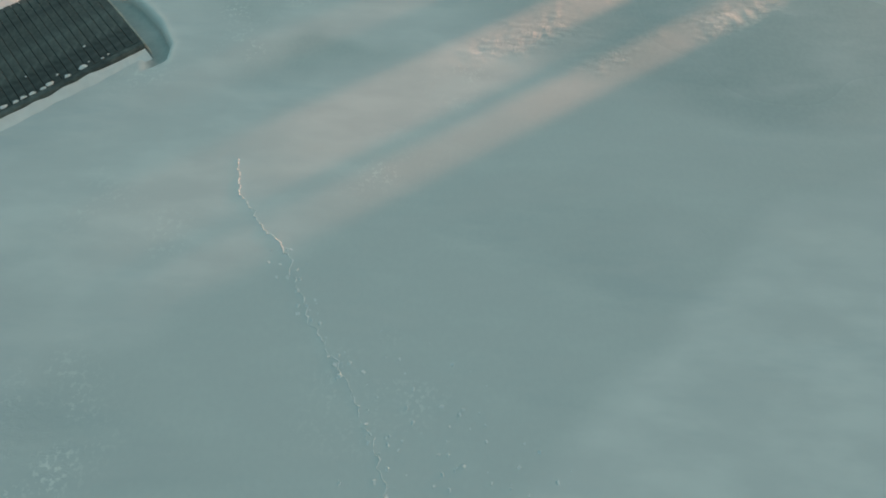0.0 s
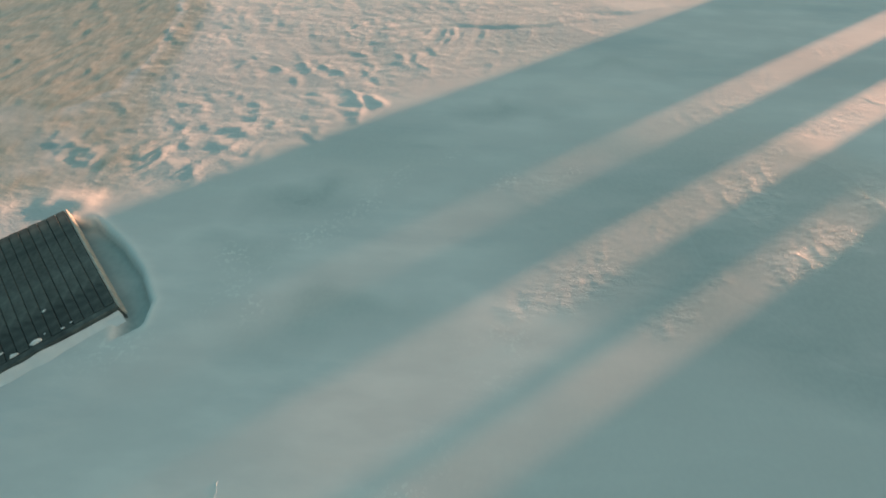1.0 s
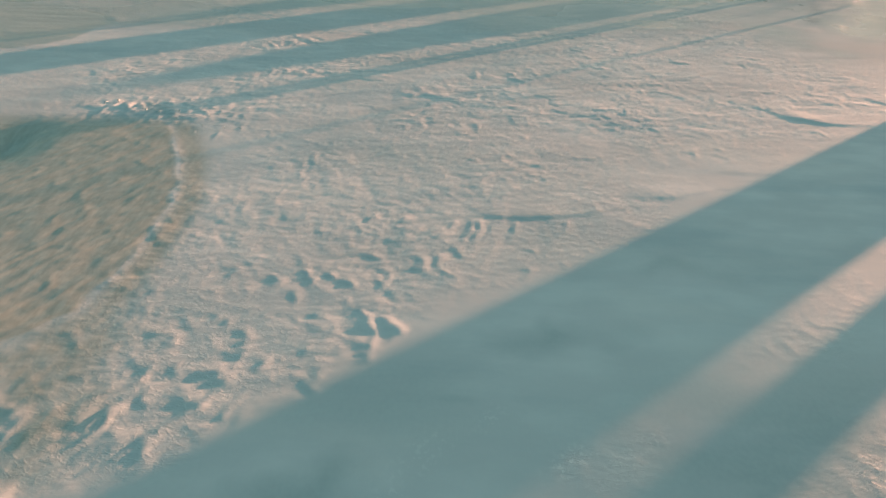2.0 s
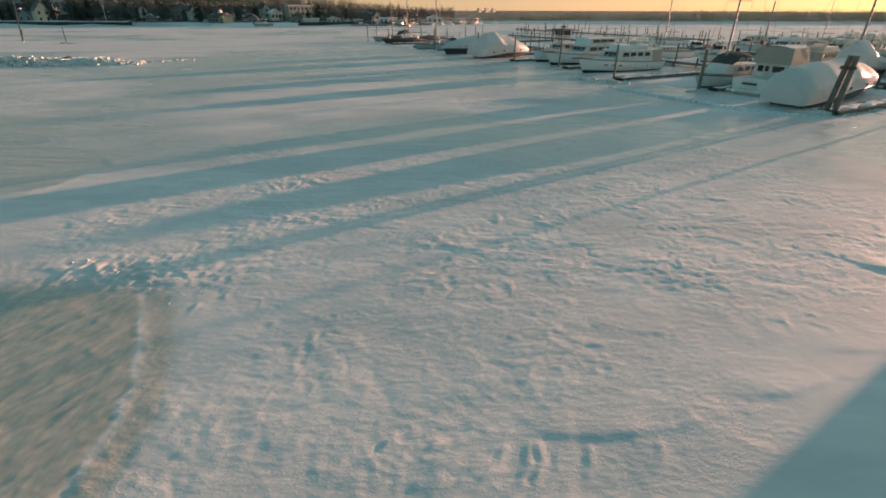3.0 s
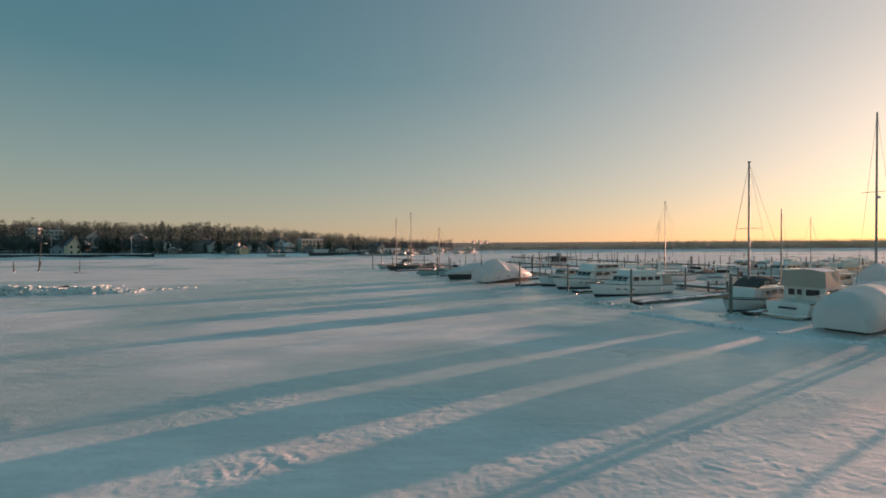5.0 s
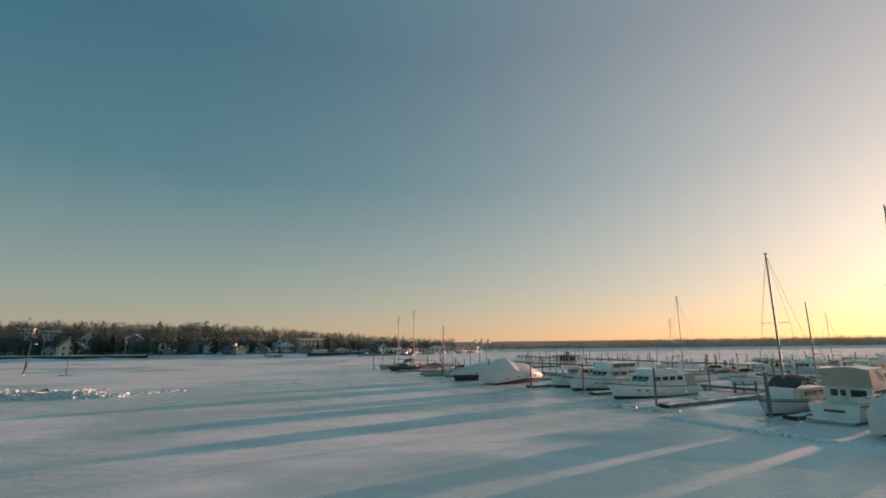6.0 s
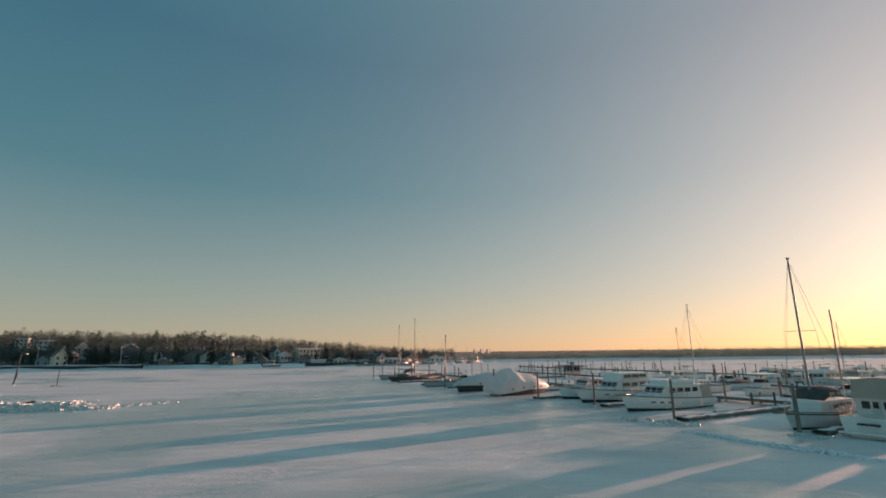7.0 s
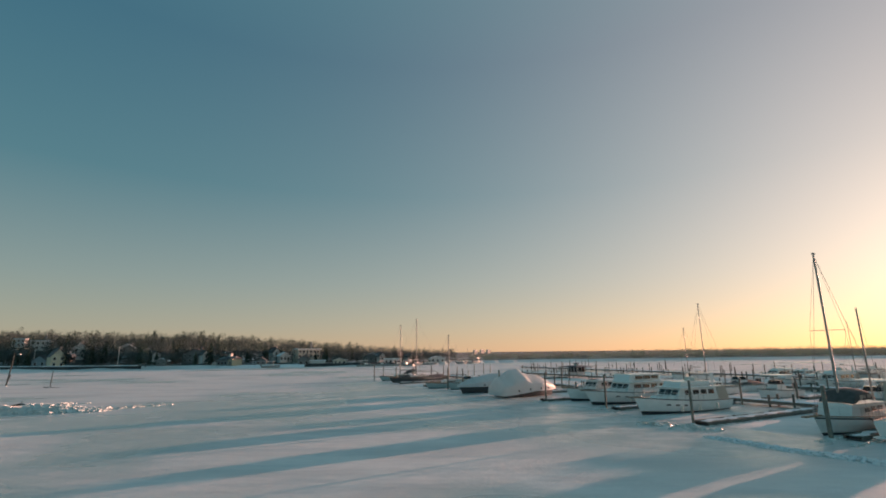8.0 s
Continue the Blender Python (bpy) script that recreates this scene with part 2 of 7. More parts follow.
M = {
    "ground": ground_material(),
    "snow": material("loose_snow", (0.82, 0.84, 0.86), 0.8, grain=0.05, grain_size=6, bump=0.02, bump_size=14),
    "ice_block": material("broken_ice", (0.60, 0.66, 0.66), 0.45, grain=0.12, grain_size=3, stain=0.5, stain_size=1.2,
                          stain_color=(0.74, 0.76, 0.74), bump=0.01, bump_size=20),
    "ice_plate": material("clear_ice_plate", (0.64, 0.67, 0.65), 0.22, grain=0.1, grain_size=4, stain=0.4, stain_size=2, stain_color=(0.5, 0.55, 0.55)),
    "deck": material("weathered_deck_board", (0.112, 0.135, 0.132), 0.75, grain=0.28, grain_size=4, stretch=(3, 3, 3),
                     stain=0.85, stain_size=0.9, stain_color=(0.050, 0.064, 0.066), bump=0.0012, bump_size=30, per_object=0.12),
    "dock_wood": material("dark_dock_timber", (0.22, 0.215, 0.19), 0.8, grain=0.3, grain_size=6, stain=0.5, stain_size=1.5,
                          bump=0.01, bump_size=20, per_object=0.2),
    "trim": material("pale_dock_edge", (0.52, 0.50, 0.45), 0.55, grain=0.15, grain_size=10, stain=0.4, stain_size=4),
    "pile": material("creosoted_pile", (0.155, 0.155, 0.135), 0.85, grain=0.35, grain_size=5, stretch=(4, 4, 0.6),
                     stain=0.5, stain_size=1.2, stain_color=(0.25, 0.245, 0.21), bump=0.012, bump_size=12, per_object=0.25),
    "gelcoat": material("white_gelcoat", (0.87, 0.88, 0.86), 0.25, stain=0.25, stain_size=0.7, stain_color=(0.6, 0.58, 0.53),
                        grain=0.03, grain_size=3, per_object=0.05),
    "cream": material("cream_gelcoat", (0.72, 0.69, 0.62), 0.3, stain=0.25, stain_size=0.8, stain_color=(0.5, 0.47, 0.4), grain=0.04),
    "hull_dark": material("dark_hull_paint", (0.075, 0.08, 0.085), 0.35, stain=0.35, stain_size=1.2, stain_color=(0.09, 0.09, 0.09)),
    "hull_blue": material("faded_blue_hull", (0.40, 0.52, 0.53), 0.4, stain=0.3, stain_size=1.0, stain_color=(0.52, 0.58, 0.57)),
    "stripe": material("dark_stripe_paint", (0.035, 0.04, 0.05), 0.4, grain=0.2),
    "wrap": material("white_shrink_wrap", (0.86, 0.87, 0.87), 0.38, stain=0.2, stain_size=0.9, stain_color=(0.68, 0.7, 0.72),
                     bump=0.03, bump_size=2.2, spec=0.45),
    "canvas": material("taupe_canvas", (0.52, 0.50, 0.44), 0.85, grain=0.12, grain_size=4, stain=0.3, stain_size=1.5,
                       stain_color=(0.22, 0.2, 0.17), bump=0.02, bump_size=3),
    "canvas_dark": material("dark_blue_canvas", (0.085, 0.087, 0.088), 0.85, grain=0.2, grain_size=4, bump=0.02, bump_size=3),
    "glass": material("dark_cabin_glass", (0.02, 0.024, 0.028), 0.08, spec=0.6),
    "mast": material("anodised_mast", (0.29, 0.30, 0.285), 0.55, metal=0.1, grain=0.1, grain_size=3),
    "steel": material("stainless_tube", (0.6, 0.6, 0.6), 0.3, metal=0.9),
    "wire": material("rigging_wire", (0.25, 0.25, 0.25), 0.45, metal=0.7),
    "teak": material("weathered_teak", (0.22, 0.15, 0.09), 0.7, grain=0.25, grain_size=8, stretch=(1, 8, 1)),
    "bark": material("winter_bark", (0.13, 0.14, 0.13), 0.9, grain=0.3, grain_size=2, per_object=0.3),
    "twig": material("bare_twigs", (0.080, 0.114, 0.116), 0.95, grain=0.3, grain_size=0.5, stain=0.55, stain_size=0.10, stain_color=(0.115, 0.15, 0.148), per_object=0.3),
    "needle": material("conifer_needles", (0.045, 0.078, 0.060), 0.9, grain=0.4, grain_size=1.2, per_object=0.3),
    # distance haze is put into this lightened olive wood colour
    "hazed_wood": material("hazed_far_woods", (0.40, 0.41, 0.30), 0.95, grain=0.3, grain_size=0.05),
    "seawall": material("dark_stone_seawall", (0.045, 0.052, 0.056), 0.9, grain=0.4, grain_size=1.5, stain=0.5, stain_size=0.3,
                        stain_color=(0.12, 0.11, 0.1), bump=0.05, bump_size=2),
    "grey_hull": material("weathered_grey_hull", (0.36, 0.40, 0.40), 0.5, stain=0.3, stain_size=0.8, stain_color=(0.25, 0.26, 0.26)),
    "yellow": material("yellow_clapboard", (0.68, 0.60, 0.45), 0.7, grain=0.1, grain_size=3, stretch=(0.3, 0.3, 6)),
    "white_wall": material("white_clapboard", (0.66, 0.66, 0.64), 0.7, grain=0.08, grain_size=3, stretch=(0.3, 0.3, 6)),
    "cream_wall": material("cream_stucco", (0.66, 0.60, 0.50), 0.8, grain=0.08, grain_size=2, stain=0.25, stain_size=0.5),
    "blue_wall": material("blue_grey_clapboard", (0.26, 0.33, 0.37), 0.75, grain=0.1, grain_size=3, stretch=(0.3, 0.3, 6)),
    "snow_roof": material("snow_covered_roof", (0.78, 0.79, 0.80), 0.85, grain=0.08, grain_size=2, stain=0.35, stain_size=0.5, stain_color=(0.16, 0.16, 0.16)),
    "grey_wall": material("grey_shingle_wall", (0.20, 0.21, 0.21), 0.85, grain=0.2, grain_size=3, stretch=(0.5, 0.5, 4)),
    "tan_wall": material("tan_boathouse_wall", (0.46, 0.41, 0.29), 0.75, grain=0.15, grain_size=2, stretch=(4, 4, 0.4)),
    "roof": material("dark_asphalt_roof", (0.075, 0.075, 0.08), 0.9, grain=0.25, grain_size=2, stain=0.5, stain_size=0.3,
                     stain_color=(0.5, 0.52, 0.55)),
    "concrete": material("pale_concrete", (0.72, 0.69, 0.66), 0.9, grain=0.12, grain_size=0.6),
    "rust": material("rusty_metal", (0.12, 0.07, 0.045), 0.85, grain=0.3, grain_size=10),
    "log": material("wet_driftwood", (0.040, 0.050, 0.047), 0.85, grain=0.3, grain_size=6, bump=0.01, bump_size=16),
}


# ---- geometry helpers ----
class Geo:
    """Collects points and faces of one mesh."""

    def __init__(self):
        self.v, self.f = [], []

    def add(self, pts, faces):
        o = len(self.v)
        self.v += [tuple(p) for p in pts]
        self.f += [tuple(i + o for i in f) for f in faces]
        return self

    def box(self, x0, x1, y0, y1, z0, z1, bevel=0.0, m=None):
        """A box with its upright and upper edges chamfered."""
        if bevel <= 0:
            p = [(x, y, z) for z in (z0, z1) for x, y in ((x0, y0), (x1, y0), (x1, y1), (x0, y1))]
            f = [(3, 2, 1, 0), (4, 5, 6, 7)] + [(i, (i + 1) % 4, (i + 1) % 4 + 4, i + 4) for i in range(4)]
        else:
            c = bevel
            ring = [(x0 + c, y0), (x1 - c, y0), (x1, y0 + c), (x1, y1 - c), (x1 - c, y1), (x0 + c, y1), (x0, y1 - c), (x0, y0 + c)]
            cx, cy = (x0 + x1) / 2, (y0 + y1) / 2
            sx, sy = 1 - 2 * c / max(x1 - x0, 1e-6), 1 - 2 * c / max(y1 - y0, 1e-6)
            top = [(cx + (x - cx) * sx, cy + (y - cy) * sy) for x, y in ring]
            p = [(x, y, z0) for x, y in ring] + [(x, y, z1 - c) for x, y in ring] + [(x, y, z1) for x, y in top]
            f = [tuple(range(7, -1, -1)), tuple(range(16, 24))]
            for a in (0, 8):
                f += [(a + i, a + (i + 1) % 8, a + 8 + (i + 1) % 8, a + 8 + i) for i in range(8)]
        if m is not None:
            p = [m @ Vector(q) for q in p]
        return self.add(p, f)

    def tube(self, a, b, ra, rb=None, n=8, cap=True):
        rb = ra if rb is None else rb
        a, b = Vector(a), Vector(b)
        d = (b - a).normalized()
        s = d.cross(Vector((0, 0, 1)) if abs(d.z) < 0.9 else Vector((1, 0, 0))).normalized()
        t = d.cross(s)
        p = []
        for c, r in ((a, ra), (b, rb)):
            p += [c + (s * math.cos(6.28318 * i / n) + t * math.sin(6.28318 * i / n)) * r for i in range(n)]
        f = [(i, (i + 1) % n, (i + 1) % n + n, i + n) for i in range(n)]
        if cap:
            f += [tuple(range(n - 1, -1, -1)), tuple(range(n, 2 * n))]
        return self.add(p, f)

    def pipe(self, pts, r, n=6):
        """One bent tube through the points."""
        pts = [Vector(q) for q in pts]
        rings, s = [], None
        for i, q in enumerate(pts):
            d = (pts[min(i + 1, len(pts) - 1)] - pts[max(i - 1, 0)]).normalized()
            if s is None:
                s = d.cross(Vector((0, 0, 1)) if abs(d.z) < 0.9 else Vector((1, 0, 0)))
            s = (s - d * s.dot(d)).normalized()
            t = d.cross(s)
            rings.append([q + (s * math.cos(6.28318 * j / n) + t * math.sin(6.28318 * j / n)) * r for j in range(n)])
        return self.loft(rings, True)

    def loft(self, rings, close_ring=False, caps=True):
        n = len(rings[0])
        p = [q for r in rings for q in r]
        f = []
        for j in range(len(rings) - 1):
            for i in range(n if close_ring else n - 1):
                k = (i + 1) % n
                f.append((j * n + i, j * n + k, (j + 1) * n + k, (j + 1) * n + i))
        if caps:
            f.append(tuple(range(n - 1, -1, -1)))
            f.append(tuple(range((len(rings) - 1) * n, len(rings) * n)))
        return self.add(p, f)

    def mesh(self, name, smooth=False):
        me = bpy.data.meshes.new(name)
        me.from_pydata(self.v, [], self.f)
        bm = bmesh.new()
        bm.from_mesh(me)
        bmesh.ops.recalc_face_normals(bm, faces=bm.faces)
        bm.to_mesh(me)
        bm.free()
        if smooth:
            me.polygons.foreach_set("use_smooth", [True] * len(me.polygons))
            me.set_sharp_from_angle(angle=radians(38))
        me.update()
        return me


def part(name, geo, mat, parent, label="", smooth=False):
    me = geo.mesh(name, smooth) if isinstance(geo, Geo) else geo
    if not me.materials:
        me.materials.append(M[mat])
    ob = new(name, me)
    ob.parent = parent
    if label:
        tagged(ob, label)
    return ob


def thing(name, m, label, category, group="", kind=""):
    ob = new(name)
    ob.empty_display_size = 0.2
    ob.matrix_basis = m
    return tagged(ob, label, category, group, kind)


# ---- ground: one sheet from underfoot to the horizon ----
def hash2(ix, iy, seed):
    h = (ix.astype(np.int64) * 374761393 + iy.astype(np.int64) * 668265263 + seed * 1274126177) & 0xFFFFFFFF
    h = ((h ^ (h >> 13)) * 1103515245) & 0xFFFFFFFF
    h = ((h ^ (h >> 16)) * 2246822519) & 0xFFFFFFFF
    return ((h ^ (h >> 15)) & 0xFFFF) / 32767.5 - 1.0


def vnoise(x, y, seed=0):
    ix, iy = np.floor(x), np.floor(y)
    fx, fy = x - ix, y - iy
    u, v = fx * fx * fx * (fx * (fx * 6 - 15) + 10), fy * fy * fy * (fy * (fy * 6 - 15) + 10)
    a, b = hash2(ix, iy, seed), hash2(ix + 1, iy, seed)
    c, d = hash2(ix, iy + 1, seed), hash2(ix + 1, iy + 1, seed)
    return (a + (b - a) * u) * (1 - v) + (c + (d - c) * u) * v


def fbm(x, y, seed=0, octaves=4, gain=0.5):
    s, amp = 0.0, 1.0
    for o in range(octaves):
        s = s + amp * vnoise(x + 17.3 * o, y - 9.1 * o, seed + o)
        x, y, amp = x * 2.03, y * 2.03, amp * gain
    return s


def smooth01(v, lo, hi):
    t = np.clip((v - lo) / (hi - lo), 0, 1)
    return t * t * (3 - 2 * t)


def to_line(x, y, pts):
    """Distance to a polyline, and how far along it (0 to 1)."""
    best, where = np.full(np.shape(x), 1e9), np.zeros(np.shape(x))
    n = len(pts) - 1
    for i in range(n):
        (ax, ay), (bx, by) = pts[i], pts[i + 1]
        dx, dy = bx - ax, by - ay
        t = np.clip(((x - ax) * dx + (y - ay) * dy) / (dx * dx + dy * dy), 0, 1)
        d = np.hypot(x - ax - t * dx, y - ay - t * dy)
        m = d < best
        best, where = np.where(m, d, best), np.where(m, (i + t) / n, where)
    return best, where


def shoreline(x):
    """The y at which the ice ends and the land begins."""
    return np.interp(x, [-3000, -400, -190, -130, -90, -40, -10, 14, 32, 60, 150, 400, 3000],
                     [150, 185, 204, 197, 201, 210, 218, 246, 256, 258, 262, 285, 600])


def land_height(x, y):
    d = y - shoreline(x)
    rise = np.interp(x, [-300, -190, -120, -60, -20, 20, 500], [8.5, 7.5, 5.5, 2.6, 1.2, 1.2, 3.0])
    hill = 1.0 * smooth01(d, 0, 1.5) + rise * smooth01(d, 6, 85)
    return np.where(d > 0, hill, 0.0)


DOCK_A, DOCK_B = (-4.49, 6.19), (-6.02, 7.80)       # the two corners of the dock's end
SLAB_EDGE = [(-9.6, 18.2), (-8.3, 17.3), (-7.15, 15.4), (-6.6, 13.9), (-6.5, 12.3), (-6.6, 10.9), (-7.4, 10.3)]
CRACK = [(-2.75, 4.35), (-2.62, 3.75), (-2.37, 3.5), (-2.05, 3.2), (-1.87, 2.97), (-1.62, 2.45), (-1.35, 2.0),
         (-1.0, 1.55), (-0.76, 1.18), (-0.5, 0.7), (-0.35, 0.2)]
DRIFTS = [([(-1.2, 13.75), (0.4, 13.72), (1.6, 13.9), (2.6, 14.2)], 0.022),
          ([(2.7, 14.55), (3.6, 14.6), (4.6, 14.95)], 0.02),
          ([(-2.2, 14.35), (-0.6, 14.5), (1.0, 14.7)], 0.009),
          ([(7.6, 19.6), (8.2, 18.9), (9.2, 18.45), (11.2, 18.5)], 0.03),
          ([(10.0, 31.2), (15.0, 34.6), (19.0, 36.6)], 0.10),
          ([(9.6, 30.2), (14.6, 33.6), (18.6, 35.6)], 0.06)]
RND = random.Random(5)
for _ in range(26):
    x, y, bend = RND.uniform(-5.5, 13.0), RND.uniform(11.5, 25.0), RND.uniform(-0.25, 0.35)
    if -0.552 * x + 0.834 * y < 10.0:
        continue
    line, turn = [], RND.uniform(-0.1, 0.45)
    for k in range(6):
        line.append((x, y))
        x, y, turn = x + 0.5 * math.cos(turn), y + 0.5 * math.sin(turn), turn + bend * 0.35
    DRIFTS.append((line, RND.uniform(0.006, 0.014)))
for k in range(6):
    r = 0.55 + 0.30 * k
    DRIFTS.append(([(-2.2 + r * math.cos(q), 13.4 + r * math.sin(q)) for q in (-1.25, -0.95, -0.65, -0.35, -0.05)], 0.010))
# feathered crests running down from the long drift step
CRESTS = [((-0.50, 13.52), (-0.47, 13.25), (-0.62, 12.90), 0.016), ((-0.62, 13.48), (-0.66, 13.2), (-0.80, 12.92), 0.012), ((-0.95, 13.46), (-1.08, 13.2), (-1.36, 12.88), 0.013),
          ((-1.10, 13.40), (-1.30, 13.15), (-1.55, 12.95), 0.010), ((0.20, 13.45), (0.18, 13.2), (0.05, 13.0), 0.009), ((-1.9, 13.5), (-2.1, 13.25), (-2.4, 13.0), 0.009),
          ((-2.5, 13.6), (-2.7, 13.3), (-3.0, 13.1), 0.009), ((1.2, 13.55), (1.15, 13.3), (0.95, 13.1), 0.008), ((-0.25, 13.3), (-0.3, 13.1), (-0.45, 12.9), 0.008)]
PITS = []
for cx, cy, rx, ry, count, depth in ((-3.3, 11.5, 1.9, 0.7, 15, 0.022), (-5.8, 9.7, 1.2, 0.7, 4, 0.02),
                                     (-3.6, 16.6, 2.8, 0.9, 9, 0.025), (0.4, 17.9, 1.8, 0.8, 5, 0.03),
                                     (3.2, 16.6, 2.2, 1.1, 6, 0.02), (-8.6, 18.1, 1.5, 0.7, 11, 0.040),
                                     (-7.1, 17.0, 0.8, 0.6, 6, 0.035), (-8.8, 23.8, 1.2, 0.6, 6, 0.02),
                                     (7.2, 17.0, 2.5, 1.2, 5, 0.02)):
    for _ in range(count):
        a, r = RND.uniform(0, 6.283), RND.random() ** 0.5
        PITS.append((cx + rx * r * math.cos(a), cy + ry * r * math.sin(a), RND.uniform(0.12, 0.30), depth * RND.uniform(0.35, 1.1)))
PITS += [(0.79, 21.2, 0.36, 0.06), (-0.57, 21.5, 0.32, 0.045), (6.7, 23.2, 0.45, 0.05), (4.6, 20.9, 0.22, 0.035), (5.3, 21.0, 0.22, 0.03), (1.6, 21.7, 0.2, 0.03), (4.6, 20.4, 0.2, 0.03), (3.7, 22.4, 0.25, 0.03)]
PITS += [(-2.5, 10.85, 0.34, 0.06), (-2.3, 10.5, 0.24, 0.05), (-3.84, 11.75, 0.17, 0.06), (-3.45, 11.8, 0.16, 0.06), (-2.95, 11.65, 0.22, 0.045),
         (-7.0, 9.25, 0.28, 0.05), (-6.6, 8.95, 0.26, 0.05), (-1.2, 11.9, 0.24, 0.03), (-1.0, 12.5, 0.2, 0.03), (-6.6, 10.4, 0.3, 0.03)]
# the scoured patch beside the refrozen slab
SCOURS = [(-4.85, 11.80, 0.24, 0.090), (-4.06, 11.55, 0.21, 0.100), (-3.50, 11.64, 0.21, 0.100), (-3.55, 11.29, 0.16, 0.070), (-2.61, 12.21, 0.27, 0.080), (-1.73, 12.23, 0.18, 0.070), (-1.32, 12.30, 0.19, 0.070), (-2.14, 10.70, 0.32, 0.130),
         (-2.46, 10.22, 0.24, 0.100), (-2.74, 10.09, 0.24, 0.090), (-5.33, 10.36, 0.27, 0.090), (-5.27, 9.77, 0.34, 0.090), (-4.58, 9.73, 0.34, 0.090), (-4.10, 10.49, 0.19, 0.090), (-4.06, 10.16, 0.21, 0.080), (-4.73, 10.94, 0.16, 0.060),
         (0.21, 12.12, 0.21, 0.070), (0.16, 12.60, 0.19, 0.060), (-4.44, 10.76, 0.16, 0.070), (-5.14, 10.72, 0.18, 0.060), (-4.45, 9.37, 0.22, 0.080), (-2.93, 9.65, 0.18, 0.060), (-2.25, 11.85, 0.19, 0.070), (-3.74, 10.03, 0.18, 0.070)]


POND = [(-16.5, 22.9), (-15.6, 23.6), (-15.1, 24.6), (-14.9, 25.6), (-14.7, 26.3), (-15.3, 27.2), (-17.6, 28.2), (-20.3, 29.2), (-20.6, 31.0), (-21.4, 33.4), (-26.0, 36.0)]
HOLLOW = [(-6.10, 7.70), (-5.66, 7.74), (-5.05, 7.30), (-4.62, 6.88), (-4.30, 6.40), (-4.28, 6.08), (-4.55, 5.90), (-4.60, 6.15)]


def in_hollow(x, y):
    """1 within the melted hollow, falling to 0 over a hand's width at its rim."""
    odd = np.zeros(np.shape(x), bool)
    for (ax, ay), (bx, by) in zip(HOLLOW, HOLLOW[1:] + HOLLOW[:1]):
        cross = (ay > y) != (by > y)
        odd ^= cross & (x < (bx - ax) * (y - ay) / ((by - ay) or 1e-9) + ax)
    d, _ = to_line(x, y, HOLLOW + HOLLOW[:1])
    return smooth01(np.where(odd, d, -d), -0.05, 0.07)


CRUMBS = [(-3.2, 6.42, 0.35, 0.22), (-2.94, 7.1, 0.45, 0.28), (-2.34, 7.62, 0.5, 0.2), (-1.73, 8.24, 0.4, 0.16), (-1.2, 8.92, 0.4, 0.15), (-0.54, 9.42, 0.4, 0.15),
          (0.5, 8.9, 0.35, 0.12), (1.35, 9.04, 0.35, 0.12), (-3.5, 7.2, 0.2, 0.2), (-4.5, 5.7, 0.4, 0.3), (-3.2, 6.5, 0.3, 0.3), (-4.2, 1.2, 0.5, 0.4), (-4.0, 0.45, 0.6, 0.35),
          (0.2, 5.9, 0.4, 0.35), (-3.45, 3.2, 0.35, 0.3), (-4.5, 3.65, 0.5, 0.35), (-0.8, 4.4, 0.5, 0.35), (-0.6, 1.4, 0.6, 0.5)]


def crumb_mask(x, y):
    """Patches of frost crumbs frozen to the smooth ice."""
    m = 0.0
    for cx, cy, rx, ry in CRUMBS:
        a, b = 0.83 * (x - cx) + 0.55 * (y - cy), -0.55 * (x - cx) + 0.83 * (y - cy)
        m = m + np.exp(-(a / rx) ** 2 - (b / ry) ** 2)
    return np.clip(m * (0.55 + 0.9 * fbm(x * 2.4, y * 2.4, 44, 2)), 0, 1)


def rough_mask(x, y):
    """How broken the snow's surface is: lively on the open field, patchy on the smooth ice nearer the dock's end."""
    p, q = -0.552 * x + 0.834 * y, 0.834 * x + 0.552 * y
    wob = 0.5 * fbm(x * 0.9, y * 0.9, 43, 3)
    field = np.clip(0.55 + 0.65 * fbm(x * 0.16, y * 0.22, 40, 3), 0.15, 1.1) * smooth01(p + 0.5 * wob, 9.2, 10.2)
    field = field * (1 - 0.6 * np.exp(-((x + 7.3) / 1.7) ** 4 - ((y - 9.4) / 1.3) ** 4))
    # smooth wet ice towards the empty slip
    field = field * (1 - 0.75 * smooth01(x + 1.2 * wob, 9.0, 12.0) * smooth01(y - 0.55 * x + 1.5 * wob, 15.0, 17.5) * (1 - smooth01(y - 0.62 * x, 27.0, 30.0)))
    worn = 0.95 * np.exp(-((p - 5.15 + 0.6 * wob) / 0.50) ** 2) * smooth01(q + 2 * wob, 4.4, 5.2)
    worn = worn + 0.95 * np.exp(-((p - 3.95 + 0.6 * wob) / 0.40) ** 2) * smooth01(q + 2 * wob, 4.6, 5.6)
    worn = worn + 0.45 * np.exp(-((p - 7.0 + 0.9 * wob) / 0.55) ** 2) * smooth01(q + 2 * wob, 4.6, 6.0)
    worn = worn + 0.30 * np.exp(-((p - 8.3) / 0.4) ** 2) * smooth01(wob, 0.05, 0.3)
    worn = worn + 0.7 * crumb_mask(x, y)
    worn = worn + 0.6 * np.exp(-((x + 4.2) / 0.7) ** 2 - ((y - 0.8) / 0.6) ** 2)
    return np.clip(np.maximum(field, 0.06 + worn * (0.7 + wob)), 0.03, 1.1)


